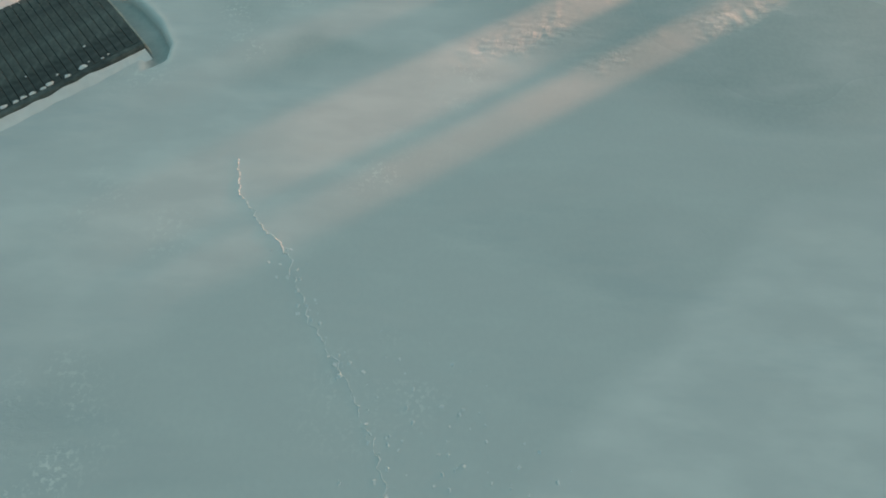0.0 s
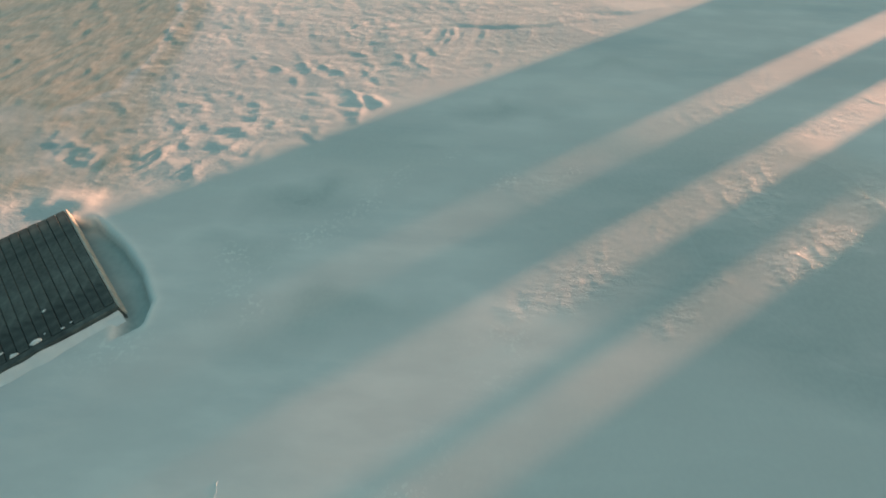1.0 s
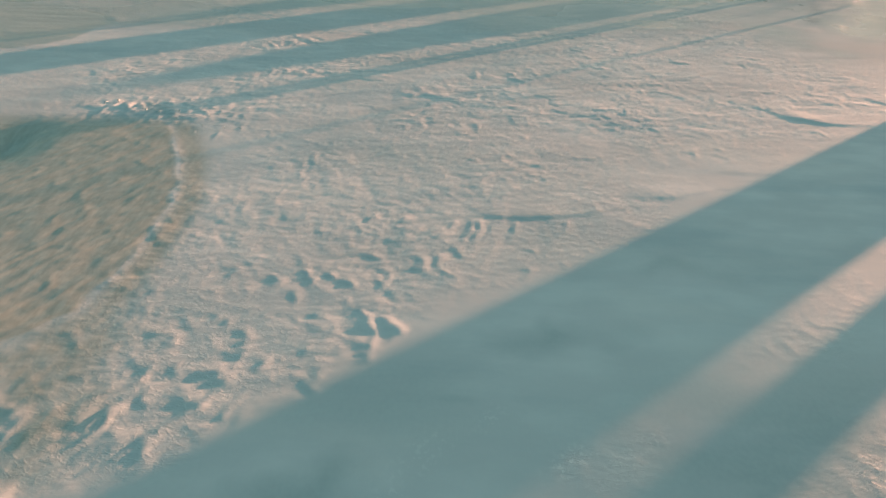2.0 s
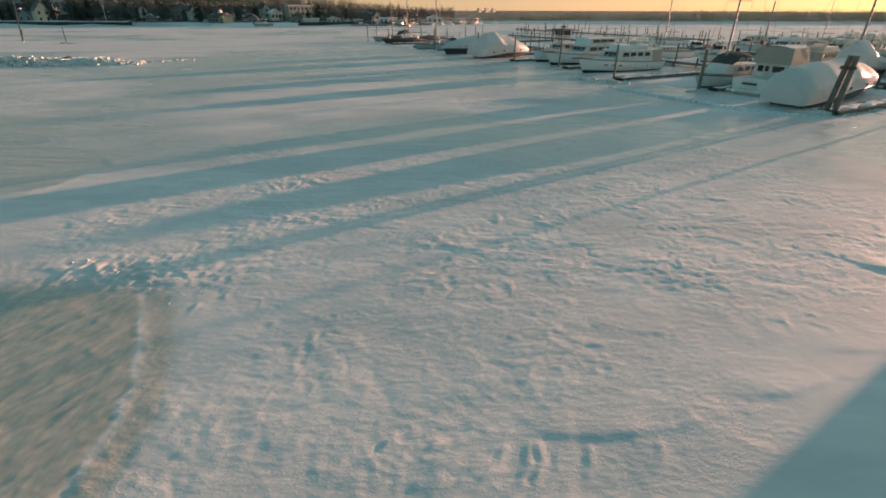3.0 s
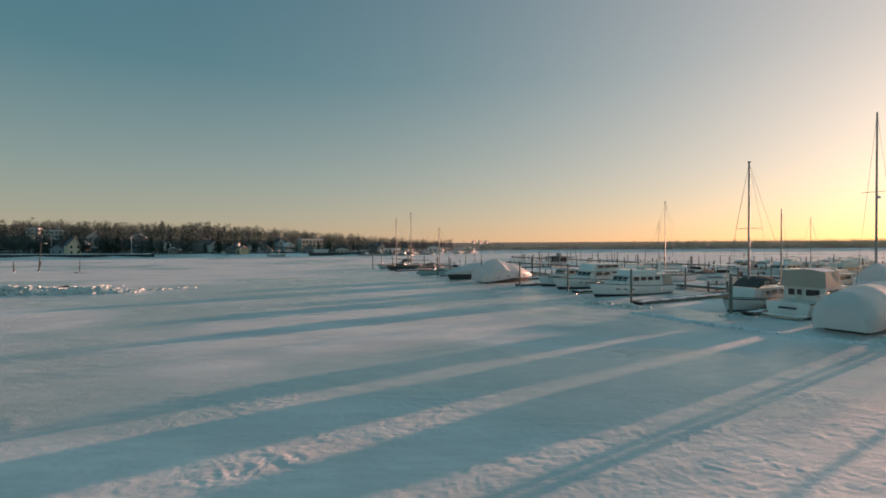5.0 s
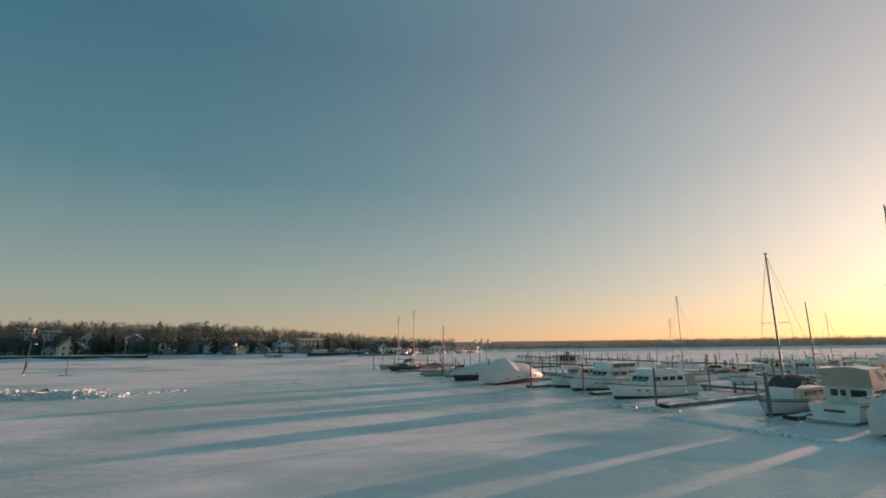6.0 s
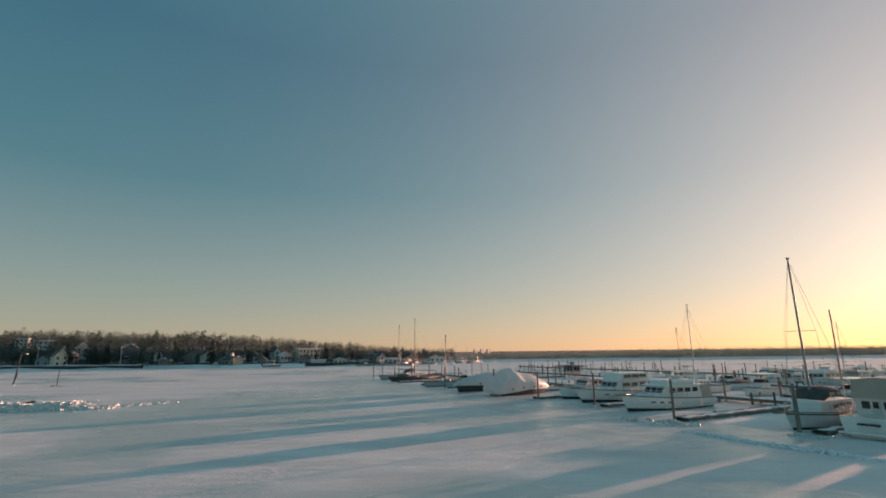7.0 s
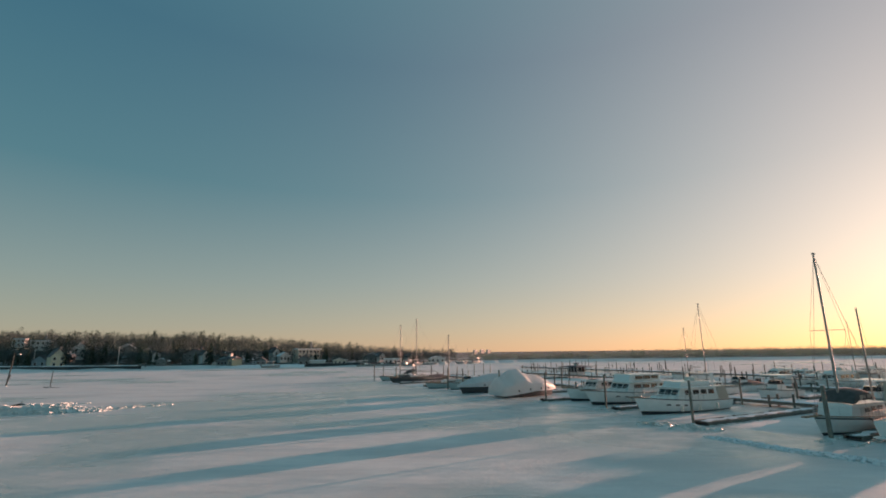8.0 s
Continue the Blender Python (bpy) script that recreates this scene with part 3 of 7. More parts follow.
def ice_height(x, y, cell):
    """Relief of the snow on the ice; cell is the sheet's spacing there, below which relief is left to the material."""
    c, s = math.cos(0.14), math.sin(0.14)
    u, v = c * x + s * y, -s * x + c * y
    p, q = -0.552 * x + 0.834 * y, 0.834 * x + 0.552 * y

    def keep(size):
        return np.clip(1.6 - cell * 2.2 / size, 0, 1)

    rough = rough_mask(x, y)
    field = smooth01(p, 9.0, 10.0)
    wet = smooth01(x, 8.5, 12.5) * smooth01(y - 0.55 * x, 15.0, 18.0) * (1 - smooth01(y - 0.62 * x, 27.0, 30.0))
    rough = np.maximum(rough, 0.62 * smooth01(y, 14, 18) * field * (1 - 0.8 * wet)) * (1 + 0.55 * smooth01(y, 16, 20))
    z = 0.010 * fbm(x * 0.11, y * 0.18, 1, 3) * keep(3)
    wu, wv = u + 0.30 * fbm(u * 0.7, v * 0.9, 5, 3), v + 0.16 * fbm(u * 0.8, v * 1.1, 6, 3)
    ru, rv = 0.82 * wu + 0.57 * wv, -0.57 * wu + 0.82 * wv
    crest = np.maximum(0, 1 - np.abs(vnoise(wu * 1.3, wv * 3.8, 11)) * 2.8) ** 1.6
    vein = np.maximum(0, 1 - np.abs(vnoise(ru * 2.1, rv * 5.4, 13)) * 2.4) ** 1.5
    flake = np.maximum(0, 1 - np.abs(vnoise(wu * 3.2 + 0.4 * wv, wv * 7.5, 14)) * 2.0) ** 1.5
    patch = smooth01(fbm(x * 0.45, y * 0.65, 12, 3), -0.3, 0.5)
    plate = fbm(wu * 0.8, wv * 2.2, 17, 3, 0.55)
    z = z + rough * patch * 0.004 * crest * keep(0.3) * field
    # crust broken into thin plates with sharp edges, and small blown-out scoops between them
    slab1, slab2 = fbm(wu * 1.5 + 3, wv * 3.1, 18, 4, 0.55), fbm(wu * 3.6, wv * 6.4 + 7, 19, 3, 0.6)
    z = z + rough * (0.0015 + 0.004 * patch) * smooth01(slab1, -0.04, 0.04) * keep(0.2) * (0.35 + 0.65 * field)
    z = z + rough * (0.0003 + 0.002 * patch) * smooth01(slab2, -0.05, 0.06) * keep(0.13) * (0.3 + 0.7 * field)
    scoop = np.maximum(0, vnoise(wu * 2.4, wv * 3.4, 28) - 0.35)
    z = z - rough * patch * 0.012 * scoop * keep(0.2) * field
    z = z + rough * (0.0005 + 0.003 * patch) * vein * keep(0.22)
    z = z + rough * (0.0005 + 0.003 * patch) * flake * keep(0.15)
    z = z + rough * 0.004 * smooth01(plate, -0.10, 0.02) * keep(0.3) * (0.3 + 0.7 * field)
    z = z + rough * (0.0005 + 0.002 * patch) * fbm(u * 5.0, v * 8.5, 21, 2, 0.6) * keep(0.14)
    # lumps of broken crust, feathered along the wind, farther out
    lump = np.maximum(0, 1 - np.abs(vnoise(wu * 3.2 + wv * 2.4, wv * 6.0 - wu * 1.7, 29)) * 2.2) ** 1.3
    pock = np.maximum(0, vnoise(wu * 4.4, wv * 5.4, 30) - 0.15)
    z = z + smooth01(y, 15.5, 19) * rough * (0.25 + 0.75 * smooth01(fbm(x * 0.33, y * 0.5, 31, 3), -0.25, 0.4)) * (0.0055 * lump - 0.008 * pock) * keep(0.14)
    # wind-cut scarps: gentle backs, steep faces towards the sun's side
    cut1, cut2 = smooth01(fbm(x * 0.55, y * 0.8, 33, 3), -0.05, 0.45), smooth01(fbm(x * 0.9, y * 1.2, 34, 3), 0.0, 0.5)
    w1 = q + 0.55 * fbm(x * 0.8, y * 1.3, 35, 4, 0.6)
    w2 = q + 0.3 * p + 0.35 * fbm(x * 1.7, y * 2.4, 36, 4, 0.6)
    tooth1, tooth2 = w1 * 1.25 - np.floor(w1 * 1.25), w2 * 3.1 - np.floor(w2 * 3.1)
    z = z + field * (0.3 + 0.7 * rough) * (0.0055 * cut1 * tooth1 * keep(0.2) + 0.0050 * cut2 * tooth2 * keep(0.14))
    # feathered crests across the worn strips, and fanning out beside the dock
    wq, wp = q + 0.35 * fbm(q * 0.9, p * 0.9, 25, 3), p + 0.35 * fbm(q * 0.9, p * 0.9, 26, 3)
    feather = np.maximum(0, 1 - np.abs(vnoise(wq * 5.0 + wp * 2.2, wp * 2.6 - wq, 23)) * 2.4) ** 1.4
    z = z + (1 - field) * np.maximum(0, rough - 0.15) * 0.0085 * feather * keep(0.14)
    fan = np.exp(-((x + 5.0) / 1.15) ** 2 - ((y - 9.2) / 0.75) ** 2)
    z = z + fan * 0.027 * np.maximum(0, 1 - np.abs(vnoise(ru * 0.9, rv * 6.5, 27)) * 2.0) * keep(0.16)
    # shallow wind scoops, each behind a sharp crest on the sunward side
    for px, py, r, depth in PITS:
        near = (np.abs(x - px) < r * 3.5) & (np.abs(y - py) < r * 2.5)
        if near.any():
            ex = x[near] - px + 0.9 * r * vnoise(x[near] * 3.1, y[near] * 4.3, 83)
            ey = y[near] - py + 0.9 * r * vnoise(x[near] * 3.7, y[near] * 4.9, 84)
            du, dv = (0.83 * ex + 0.55 * ey) / r, (-0.55 * ex + 0.83 * ey) / (0.75 * r)
            lip = np.exp(-((du - 0.8 + 0.3 * dv * dv) ** 2) * np.where(du > 0.8 - 0.3 * dv * dv, 16, 5) - (0.8 * dv) ** 2)
            z[near] += 0.33 * depth * (0.95 * lip - 0.45 * np.exp(-1.4 * (du * du + dv * dv))) * keep(r)[near]
    # long shallow scours with a thin crest at their sunward end
    for px, py, r, depth in SCOURS:
        near = (np.abs(x - px) < r * 4.5) & (np.abs(y - py) < r * 3)
        if near.any():
            ex = x[near] - px + 0.8 * r * vnoise(x[near] * 2.6, y[near] * 4.9, 85)
            ey = y[near] - py + 0.6 * r * vnoise(x[near] * 2.9, y[near] * 5.3, 86)
            du, dv = (0.97 * ex + 0.24 * ey) / (1.45 * r), (-0.24 * ex + 0.97 * ey) / (0.55 * r)
            lip = np.exp(-((du - 0.8 + 0.3 * dv * dv) ** 2) * np.where(du > 0.8 - 0.3 * dv * dv, 14, 7) - (0.8 * dv) ** 2)
            z[near] += 0.15 * depth * (1.0 * lip - 0.5 * np.exp(-1.3 * (du * du + dv * dv))) * keep(r)[near]
    # the raised slab with its worn edge
    d, w = to_line(x, y, SLAB_EDGE)
    edge_x = np.interp(y, [10.3, 10.9, 12.3, 13.9, 15.4, 17.3, 18.2], [-7.4, -6.6, -6.5, -6.6, -7.15, -8.3, -9.6])
    inside = smooth01(edge_x - x + 0.1 * vnoise(x * 2.2, y * 2.2, 62), 0.0, 0.16) * smooth01(y, 9.9, 10.6) * (1 - smooth01(y, 17.0, 17.9)) * smooth01(x, -16, -13)
    ripple = 0.004 * fbm(u * 1.6 + v * 1.2, v * 4.0 - u * 2.0, 51, 3, 0.6) * keep(0.25)
    ripple = ripple + 0.008 * np.maximum(0, 1 - np.abs(vnoise(u * 0.9 + v * 1.1 + 0.4 * vnoise(u, v, 53), v * 4.2 - u * 4.4, 52)) * 2.2) * keep(0.2)
    z = z * (1 - 0.85 * inside) + inside * (0.006 + ripple)
    z = z + 0.006 * np.exp(-((d + 0.14 * fbm(x * 2.2, y * 2.2, 62, 3)) / 0.05) ** 2) * np.clip(0.5 + 0.8 * fbm(x * 2.7, y * 2.7, 61, 2), 0, 1.2) * smooth01(w, 0.02, 0.15)
    z = z - 0.003 * np.exp(-((d - 0.40) / 0.28) ** 2) * (x > edge_x)
    # crumbled ridge where the slab meets the pack
    m = np.exp(-((x + 9.0) / 1.8) ** 2 - ((y - 18.2) / 0.7) ** 2)
    z = z + m * (0.012 + 0.040 * np.abs(fbm(x * 2.6, y * 3.1, 71, 4, 0.6))) * keep(0.3)
    z = z - 0.30 * np.exp(-((x + 11.9) / 0.75) ** 2 - ((y - 16.0) / 0.8) ** 2)
    # worn rim of the refrozen pool
    d, w = to_line(x, y, POND)
    z = z + 0.035 * np.exp(-((d + 0.2 * vnoise(x * 0.9, y * 0.9, 120)) / 0.22) ** 2) * (0.6 + 0.5 * vnoise(x * 0.6, y * 0.6, 121)) * keep(0.5)
    # long drift steps
    for pts, h in DRIFTS:
        d, w = to_line(x, y, pts)
        side = np.interp(x, [q[0] for q in pts], [q[1] for q in pts]) - y
        bump = np.exp(-(d / 0.5) ** 2) * (side < 0) + np.exp(-(d / 0.10) ** 2) * (side >= 0)
        z = z + h * bump * np.sin(np.clip(w, 0.02, 0.98) * 3.1416) ** 0.5 * (0.75 + 0.4 * vnoise(x * 1.5, y * 1.5, 81)) * keep(0.3)
    for *pts, h in CRESTS:
        near = (np.abs(x - pts[1][0]) < 1.0) & (np.abs(y - pts[1][1]) < 1.0)
        if near.any():
            d, w = to_line(x[near], y[near], pts)
            z[near] += h * np.exp(-(d / 0.055) ** 2) * (1 - 0.5 * w)
    # refrozen crack
    d, w = to_line(x, y, CRACK)
    d = d + 0.035 * vnoise(x * 6, y * 6, 91)
    z = z + 0.002 * np.exp(-(d / 0.07) ** 2) * (0.5 + 0.5 * vnoise(x * 5, y * 5, 92))
    # hollow melted round the dock's corner, with a drift beyond the dock
    hole = in_hollow(x, y)
    z = z - 0.17 * hole + 0.02 * np.exp(-((to_line(x, y, HOLLOW[1:6])[0] - 0.04) / 0.06) ** 2) * (1 - hole)
    d, w = to_line(x, y, [(-5.95, 8.05), (-6.5, 8.05), (-7.4, 7.6), (-8.6, 6.4)])
    z = z + 0.055 * np.exp(-(d / 0.20) ** 2) * (0.75 + 0.4 * vnoise(x * 2.5, y * 2.5, 131))
    return z


def spaced(lo, hi, step, ends, growth, growth_back):
    """Coordinates at an even step between lo and hi, growing outwards to the ends."""
    mid = list(np.arange(lo, hi, step))
    left, right = [], []
    q, s = lo, step
    while q > ends[0]:
        s *= growth_back
        q -= s
        left.append(q)
    q, s = mid[-1], step
    while q < ends[1]:
        s *= growth
        q += s
        right.append(q)
    return np.array(left[::-1] + mid + right)


F_IN = (math.cos(radians(28.4)), math.sin(radians(28.4)))
gx = spaced(-11.5, 11.5, 0.048, (-4000, 4000), 1.035, 1.05)
gy = spaced(0.0, 29.0, 0.050, (-3000, 4600), 1.024, 1.09)
GX, GY = np.meshgrid(gx, gy)
cell = np.maximum(np.gradient(gx)[None, :] * np.ones_like(GY), np.gradient(gy)[:, None] * np.ones_like(GX))
GZ = ice_height(GX, GY, cell)
land = land_height(GX, GY)
on_land = smooth01(GY - shoreline(GX), -0.5, 1.0)
GZ = GZ * (1 - on_land) + land
ny, nx = GX.shape
idx = np.arange(nx * ny).reshape(ny, nx)
quads = np.stack([idx[:-1, :-1], idx[:-1, 1:], idx[1:, 1:], idx[1:, :-1]], -1).reshape(-1, 4)
gme = bpy.data.meshes.new("ground")
gme.vertices.add(nx * ny)
gme.vertices.foreach_set("co", np.stack([GX, GY, GZ], -1).astype(np.float32).ravel())
gme.loops.add(quads.size)
gme.loops.foreach_set("vertex_index", quads.astype(np.int32).ravel())
gme.polygons.add(len(quads))
gme.polygons.foreach_set("loop_start", np.arange(0, quads.size, 4, dtype=np.int32))
gme.polygons.foreach_set("use_smooth", np.ones(len(quads), dtype=bool))
gme.update(calc_edges=True)
bare = smooth01(fbm(GX * 0.05, GY * 0.09, 101, 4), 0.0, 0.6) * 0.75
bare = np.maximum(bare, 0.75 * np.exp(-((GX + 33) / 14) ** 2 - ((GY - 45) / 8.0) ** 2) * np.clip(0.8 + 0.7 * fbm(GX * 0.12, GY * 0.2, 127, 3), 0, 1))
pond_x = np.interp(GY, [q[1] for q in POND], [q[0] for q in POND])
pond = smooth01(pond_x - GX + 0.35 * fbm(GX * 0.9, GY * 0.9, 119, 3), -0.12, 0.2) * (GY > POND[0][1]) * (GY < POND[-1][1]) * smooth01(GX, -36, -26)
bare = np.maximum(bare, 0.7 * pond)
bare = np.maximum(bare, 0.95 * in_hollow(GX, GY))
bare = np.maximum(bare, 0.9 * np.exp(-((GX + 11.9) / 0.8) ** 2 - ((GY - 16.0) / 0.8) ** 2))
slab_x = np.interp(GY, [10.3, 10.9, 12.3, 13.9, 15.4, 17.3, 18.2], [-7.4, -6.6, -6.5, -6.6, -7.15, -8.3, -9.6])
on_slab = smooth01(slab_x - GX + 0.1 * vnoise(GX * 2.2, GY * 2.2, 62), 0.0, 0.16) * smooth01(GY, 9.9, 10.6) * (1 - smooth01(GY, 17.0, 17.9)) * smooth01(GX, -16, -13)
bare = np.maximum(bare, 0.85 * np.exp(-((GX + 6.9) / 2.2) ** 2 - ((GY - 9.5) / 1.5) ** 2) * (0.8 + 0.4 * fbm(GX * 1.2, GY * 1.2, 117, 3)))
bare = np.maximum(bare, 0.75 * on_slab)
edge_d, edge_w = to_line(GX, GY, SLAB_EDGE)
bare = np.maximum(bare, 0.6 * np.exp(-((edge_d - 0.30 + 0.2 * vnoise(GX * 1.3, GY * 1.3, 63)) / 0.26) ** 2) * (GX > slab_x) * smooth01(GY, 10.2, 11.5))
# smooth ice in the near shade, wet ice before the docks
across = -0.552 * GX + 0.834 * GY + 0.5 * fbm(GX * 0.4, GY * 0.4, 111, 3)
bare = np.maximum(bare, 0.32 * smooth01(across, 0.0, 0.5) * (1 - smooth01(across, 3.4, 4.2)) * (1 - smooth01(GX, 7, 14)) * smooth01(GX, -9, -4))
for cx, cy, rx, ry, k in ((-2.6, 8.4, 0.9, 0.5, 0.75), (0.5, 10.7, 1.0, 0.35, 0.65), (-1.2, 9.6, 0.5, 0.25, 0.5), (3.0, 12.4, 0.9, 0.3, 0.5), (-1.9, 6.3, 1.0, 0.45, 0.55), (-3.4, 7.4, 0.5, 0.3, 0.35)):
    wx, wy = GX - cx + 0.3 * fbm(GX, GY, 115, 3), GY - cy + 0.3 * fbm(GX, GY, 116, 3)
    bare = np.maximum(bare, k * np.exp(-(wx / rx) ** 2 - (wy / ry) ** 2))
before = F_IN[0] * (GX - 20.7) + F_IN[1] * (GY - 37.5) + 1.5 * fbm(GX * 0.12, GY * 0.12, 113, 3)
beside = -F_IN[1] * (GX - 20.7) + F_IN[0] * (GY - 37.5)
slush = smooth01(before + 3 * fbm(GX * 0.07, GY * 0.12, 126, 3), -17, -5) * (1 - smooth01(before, 0.5, 3)) * smooth01(beside, 3, 11) * (1 - smooth01(beside, 70, 95))
bare = np.maximum(bare, 0.85 * slush)
wet_ice = smooth01(GX + 0.8 * fbm(GX * 0.3, GY * 0.3, 123, 3), 8.5, 12.5) * smooth01(GY - 0.55 * GX + fbm(GX * 0.3, GY * 0.3, 124, 3), 15.0, 18.0) * (1 - smooth01(GY - 0.62 * GX, 27.0, 30.0)) * (1 - smooth01(GX, 24.0, 30.0))
bare = np.maximum(bare, 0.72 * wet_ice * np.clip(0.75 + 0.5 * fbm(GX * 0.5, GY * 0.5, 125, 3), 0.2, 1))
roughness = np.maximum(np.clip(rough_mask(GX, GY), 0, 1), 0.6 * smooth01(GY, 14, 18) * (1 - 0.8 * wet_ice)) * (1 - 0.6 * on_slab)
roughness = np.maximum(roughness * (1 - 0.8 * pond), slush)
zones = np.stack([bare * (1 - on_land), roughness, smooth01(GY - shoreline(GX), 4.0, 9.0), smooth01(cell, 0.08, 0.35) * (1 - on_land)], -1)
crack_d = to_line(GX, GY, CRACK)[0] + 0.04 * vnoise(GX * 6, GY * 6, 91)
frost = 0.25 * np.exp(-(crack_d / 0.05) ** 2) * np.clip(0.3 + 0.9 * vnoise(GX * 3, GY * 3, 92), 0, 1)
rim = to_line(GX, GY, HOLLOW[1:6])[0]
frost = np.clip(np.maximum(frost, 0.9 * np.exp(-((rim - 0.05) / 0.05) ** 2) * (1 - in_hollow(GX, GY))), 0, 1)
worn_ice = np.clip(0.85 * np.exp(-((GX + 7.3) / 1.7) ** 4 - ((GY - 9.4) / 1.3) ** 4) * (0.8 + 0.9 * fbm(GX * 1.1, GY * 1.1, 118, 3)), 0, 0.9)
tan_ice = 0.9 * on_slab + worn_ice
tan_ice = np.clip(np.maximum(tan_ice, 0.35 * pond) * (1 - in_hollow(GX, GY)) + 0.8 * np.exp(-((edge_d - 0.28) / 0.28) ** 2) * (GX > slab_x) * smooth01(GY, 10.2, 11.5) * (1 - smooth01(GY, 17.0, 17.8)), 0, 1)
attr2 = gme.color_attributes.new("frost", "FLOAT_COLOR", "POINT")
attr2.data.foreach_set("color", np.stack([frost, tan_ice, 0.75 * crumb_mask(GX, GY), np.ones_like(frost)], -1).astype(np.float32).ravel())
attr = gme.color_attributes.new("zones", "FLOAT_COLOR", "POINT")
attr.data.foreach_set("color", zones.astype(np.float32).ravel())
gme.materials.append(M["ground"])
ground = tagged(new("ground", gme), "frozen harbour ice under wind-carved snow with smooth blue patches", "ice", kind="structure")


# ---- marina: a along the fingers (away from the open ice), b along the row of slips ----
FA = 28.4
F2 = (math.cos(radians(FA)), math.sin(radians(FA)))
V2 = (-F2[1], F2[0])
ROW = (20.7, 37.5)


def slip(a, b, z=0.0, turn=0.0):
    """A pose on the ice in the marina; turn 0 looks along the fingers, 180 out to the open ice."""
    return pose(ROW[0] + F2[0] * a + V2[0] * b, ROW[1] + F2[1] * a + V2[1] * b, z, 0, 0, FA + turn)


def make_pile(h, r=0.15, lean=(0, 0), label="dark weathered wooden mooring pile standing in the ice", cap=True):
    ob = thing("mooring_pile", Matrix.Identity(4), label, "pile", "mooring piles")
    g = Geo()
    rings = []
    for j in range(6):
        t = j / 5
        rr = r * (1.08 - 0.16 * t)
        cx, cy = lean[0] * t * h, lean[1] * t * h
        rings.append([(cx + rr * math.cos(i * 0.6283) * (1 + 0.05 * math.sin(i * 2.1 + j)), cy + rr * math.sin(i * 0.6283), -0.4 + (h + 0.4) * t)
                      for i in range(10)])
    part("shaft", g.loft(rings, True), "pile", ob, smooth=True)
    if cap:
        c = Geo().loft([[(lean[0] * h + q * math.cos(i * 0.6283), lean[1] * h + q * math.sin(i * 0.6283), h + zz) for i in range(10)]
                        for q, zz in ((r * 0.9, 0.005), (r * 0.8, 0.06), (r * 0.3, 0.09))], True)
        part("snow_cap", c, "snow", ob, "small cap of snow", smooth=True)
    collar = Geo()
    n = 9
    collar.loft([[(q * (1 + 0.25 * math.sin(i * 2.3)) * math.cos(i * 6.2832 / n), q * (1 + 0.25 * math.sin(i * 2.3)) * math.sin(i * 6.2832 / n), zz)
                  for i in range(n)] for q, zz in ((r * 2.4, -0.03), (r * 1.9, 0.07), (r * 1.0, 0.12))], True)
    part("ice_collar", collar, "ice_block", ob, "rough collar of ice")
    return ob


pile_kinds = [make_pile(2.9, 0.15), make_pile(2.4, 0.14, (0.012, 0.008)), make_pile(2.1, 0.13, (-0.015, 0.01)), make_pile(1.2, 0.13)]
for q in pile_kinds:
    q.matrix_basis = pose(0, -900, 0)
used_kind = set()


def put_pile(kind, x, y, turn=0.0, h=1.0):
    src = pile_kinds[kind]
    m = pose(x, y, 0, 0, 0, turn) @ Matrix.Diagonal((0.76, 0.76, 1, 1))
    if kind not in used_kind:
        used_kind.add(kind)
        src.matrix_basis = m
        return src
    return copy_thing(src, m)


def ab(a, b):
    return ROW[0] + F2[0] * a + V2[0] * b, ROW[1] + F2[1] * a + V2[1] * b


# outer row of tall piles
for x, y, k in ((17.0, 46.5, 0), (12.4, 52.4, 0), (9.6, 61.8, 0), (5.6, 67.8, 0), (1.7, 74.6, 0), (-2.3, 81.0, 0),
                (-4.2, 85.0, 0), (-6.9, 98.1, 0), (-10.5, 106.5, 1), (-13.6, 107.0, 1), (-17.6, 107.2, 0), (-17.3, 117.3, 1)):
    put_pile(k, x, y, x * 40)
# piles along the fingers and beyond
for x, y, k in ((22.0, 62.8, 1), (25.0, 60.5, 3), (30.5, 67.8, 2), (34.6, 82.3, 2), (38.2, 90.8, 2), (40.5, 90.5, 2), (38.5, 78.3, 1),
                (46.4, 108.8, 2), (54.3, 103.7, 2), (38.9, 92.1, 1), (45.2, 107.2, 2), (32.3, 83.3, 3),
                (9.4, 81.0, 0), (11.4, 85.7, 0), (16.7, 102.6, 2), (21.4, 127.0, 1), (19.7, 137.6, 2), (15.2, 123.7, 1), (18.9, 97.1, 3),
                (33.0, 140.6, 1), (35.9, 140.0, 2), (34.1, 129.4, 1), (38.9, 133.6, 1), (36.6, 128.9, 3), (39.1, 123.6, 2), (40.8, 123.3, 2),
                (48.8, 137.2, 1), (-11.9, 133.3, 1), (-5.1, 119.0, 1), (-2.5, 108.3, 1), (0.1, 122.1, 3), (1.4, 121.9, 1), (4.0, 130.3, 1),
                (5.9, 135.0, 2), (14.4, 123.8, 1), (11.6, 82.6, 3), (13.2, 82.4, 3)):
    put_pile(k, x, y, x * 31)
# far rows, two piles to a slip
for row_a, bs in ((33.5, range(-6, 80, 6)), (37.5, range(-3, 82, 6)), (55.0, range(0, 110, 7)), (59.5, range(4, 112, 7)), (80.0, range(0, 120, 9))):
    for b in bs:
        x, y = ab(row_a + RND.uniform(-0.8, 0.8), b + RND.uniform(-1, 1))
        put_pile(RND.choice((1, 1, 2, 2, 3)), x, y, b * 17)

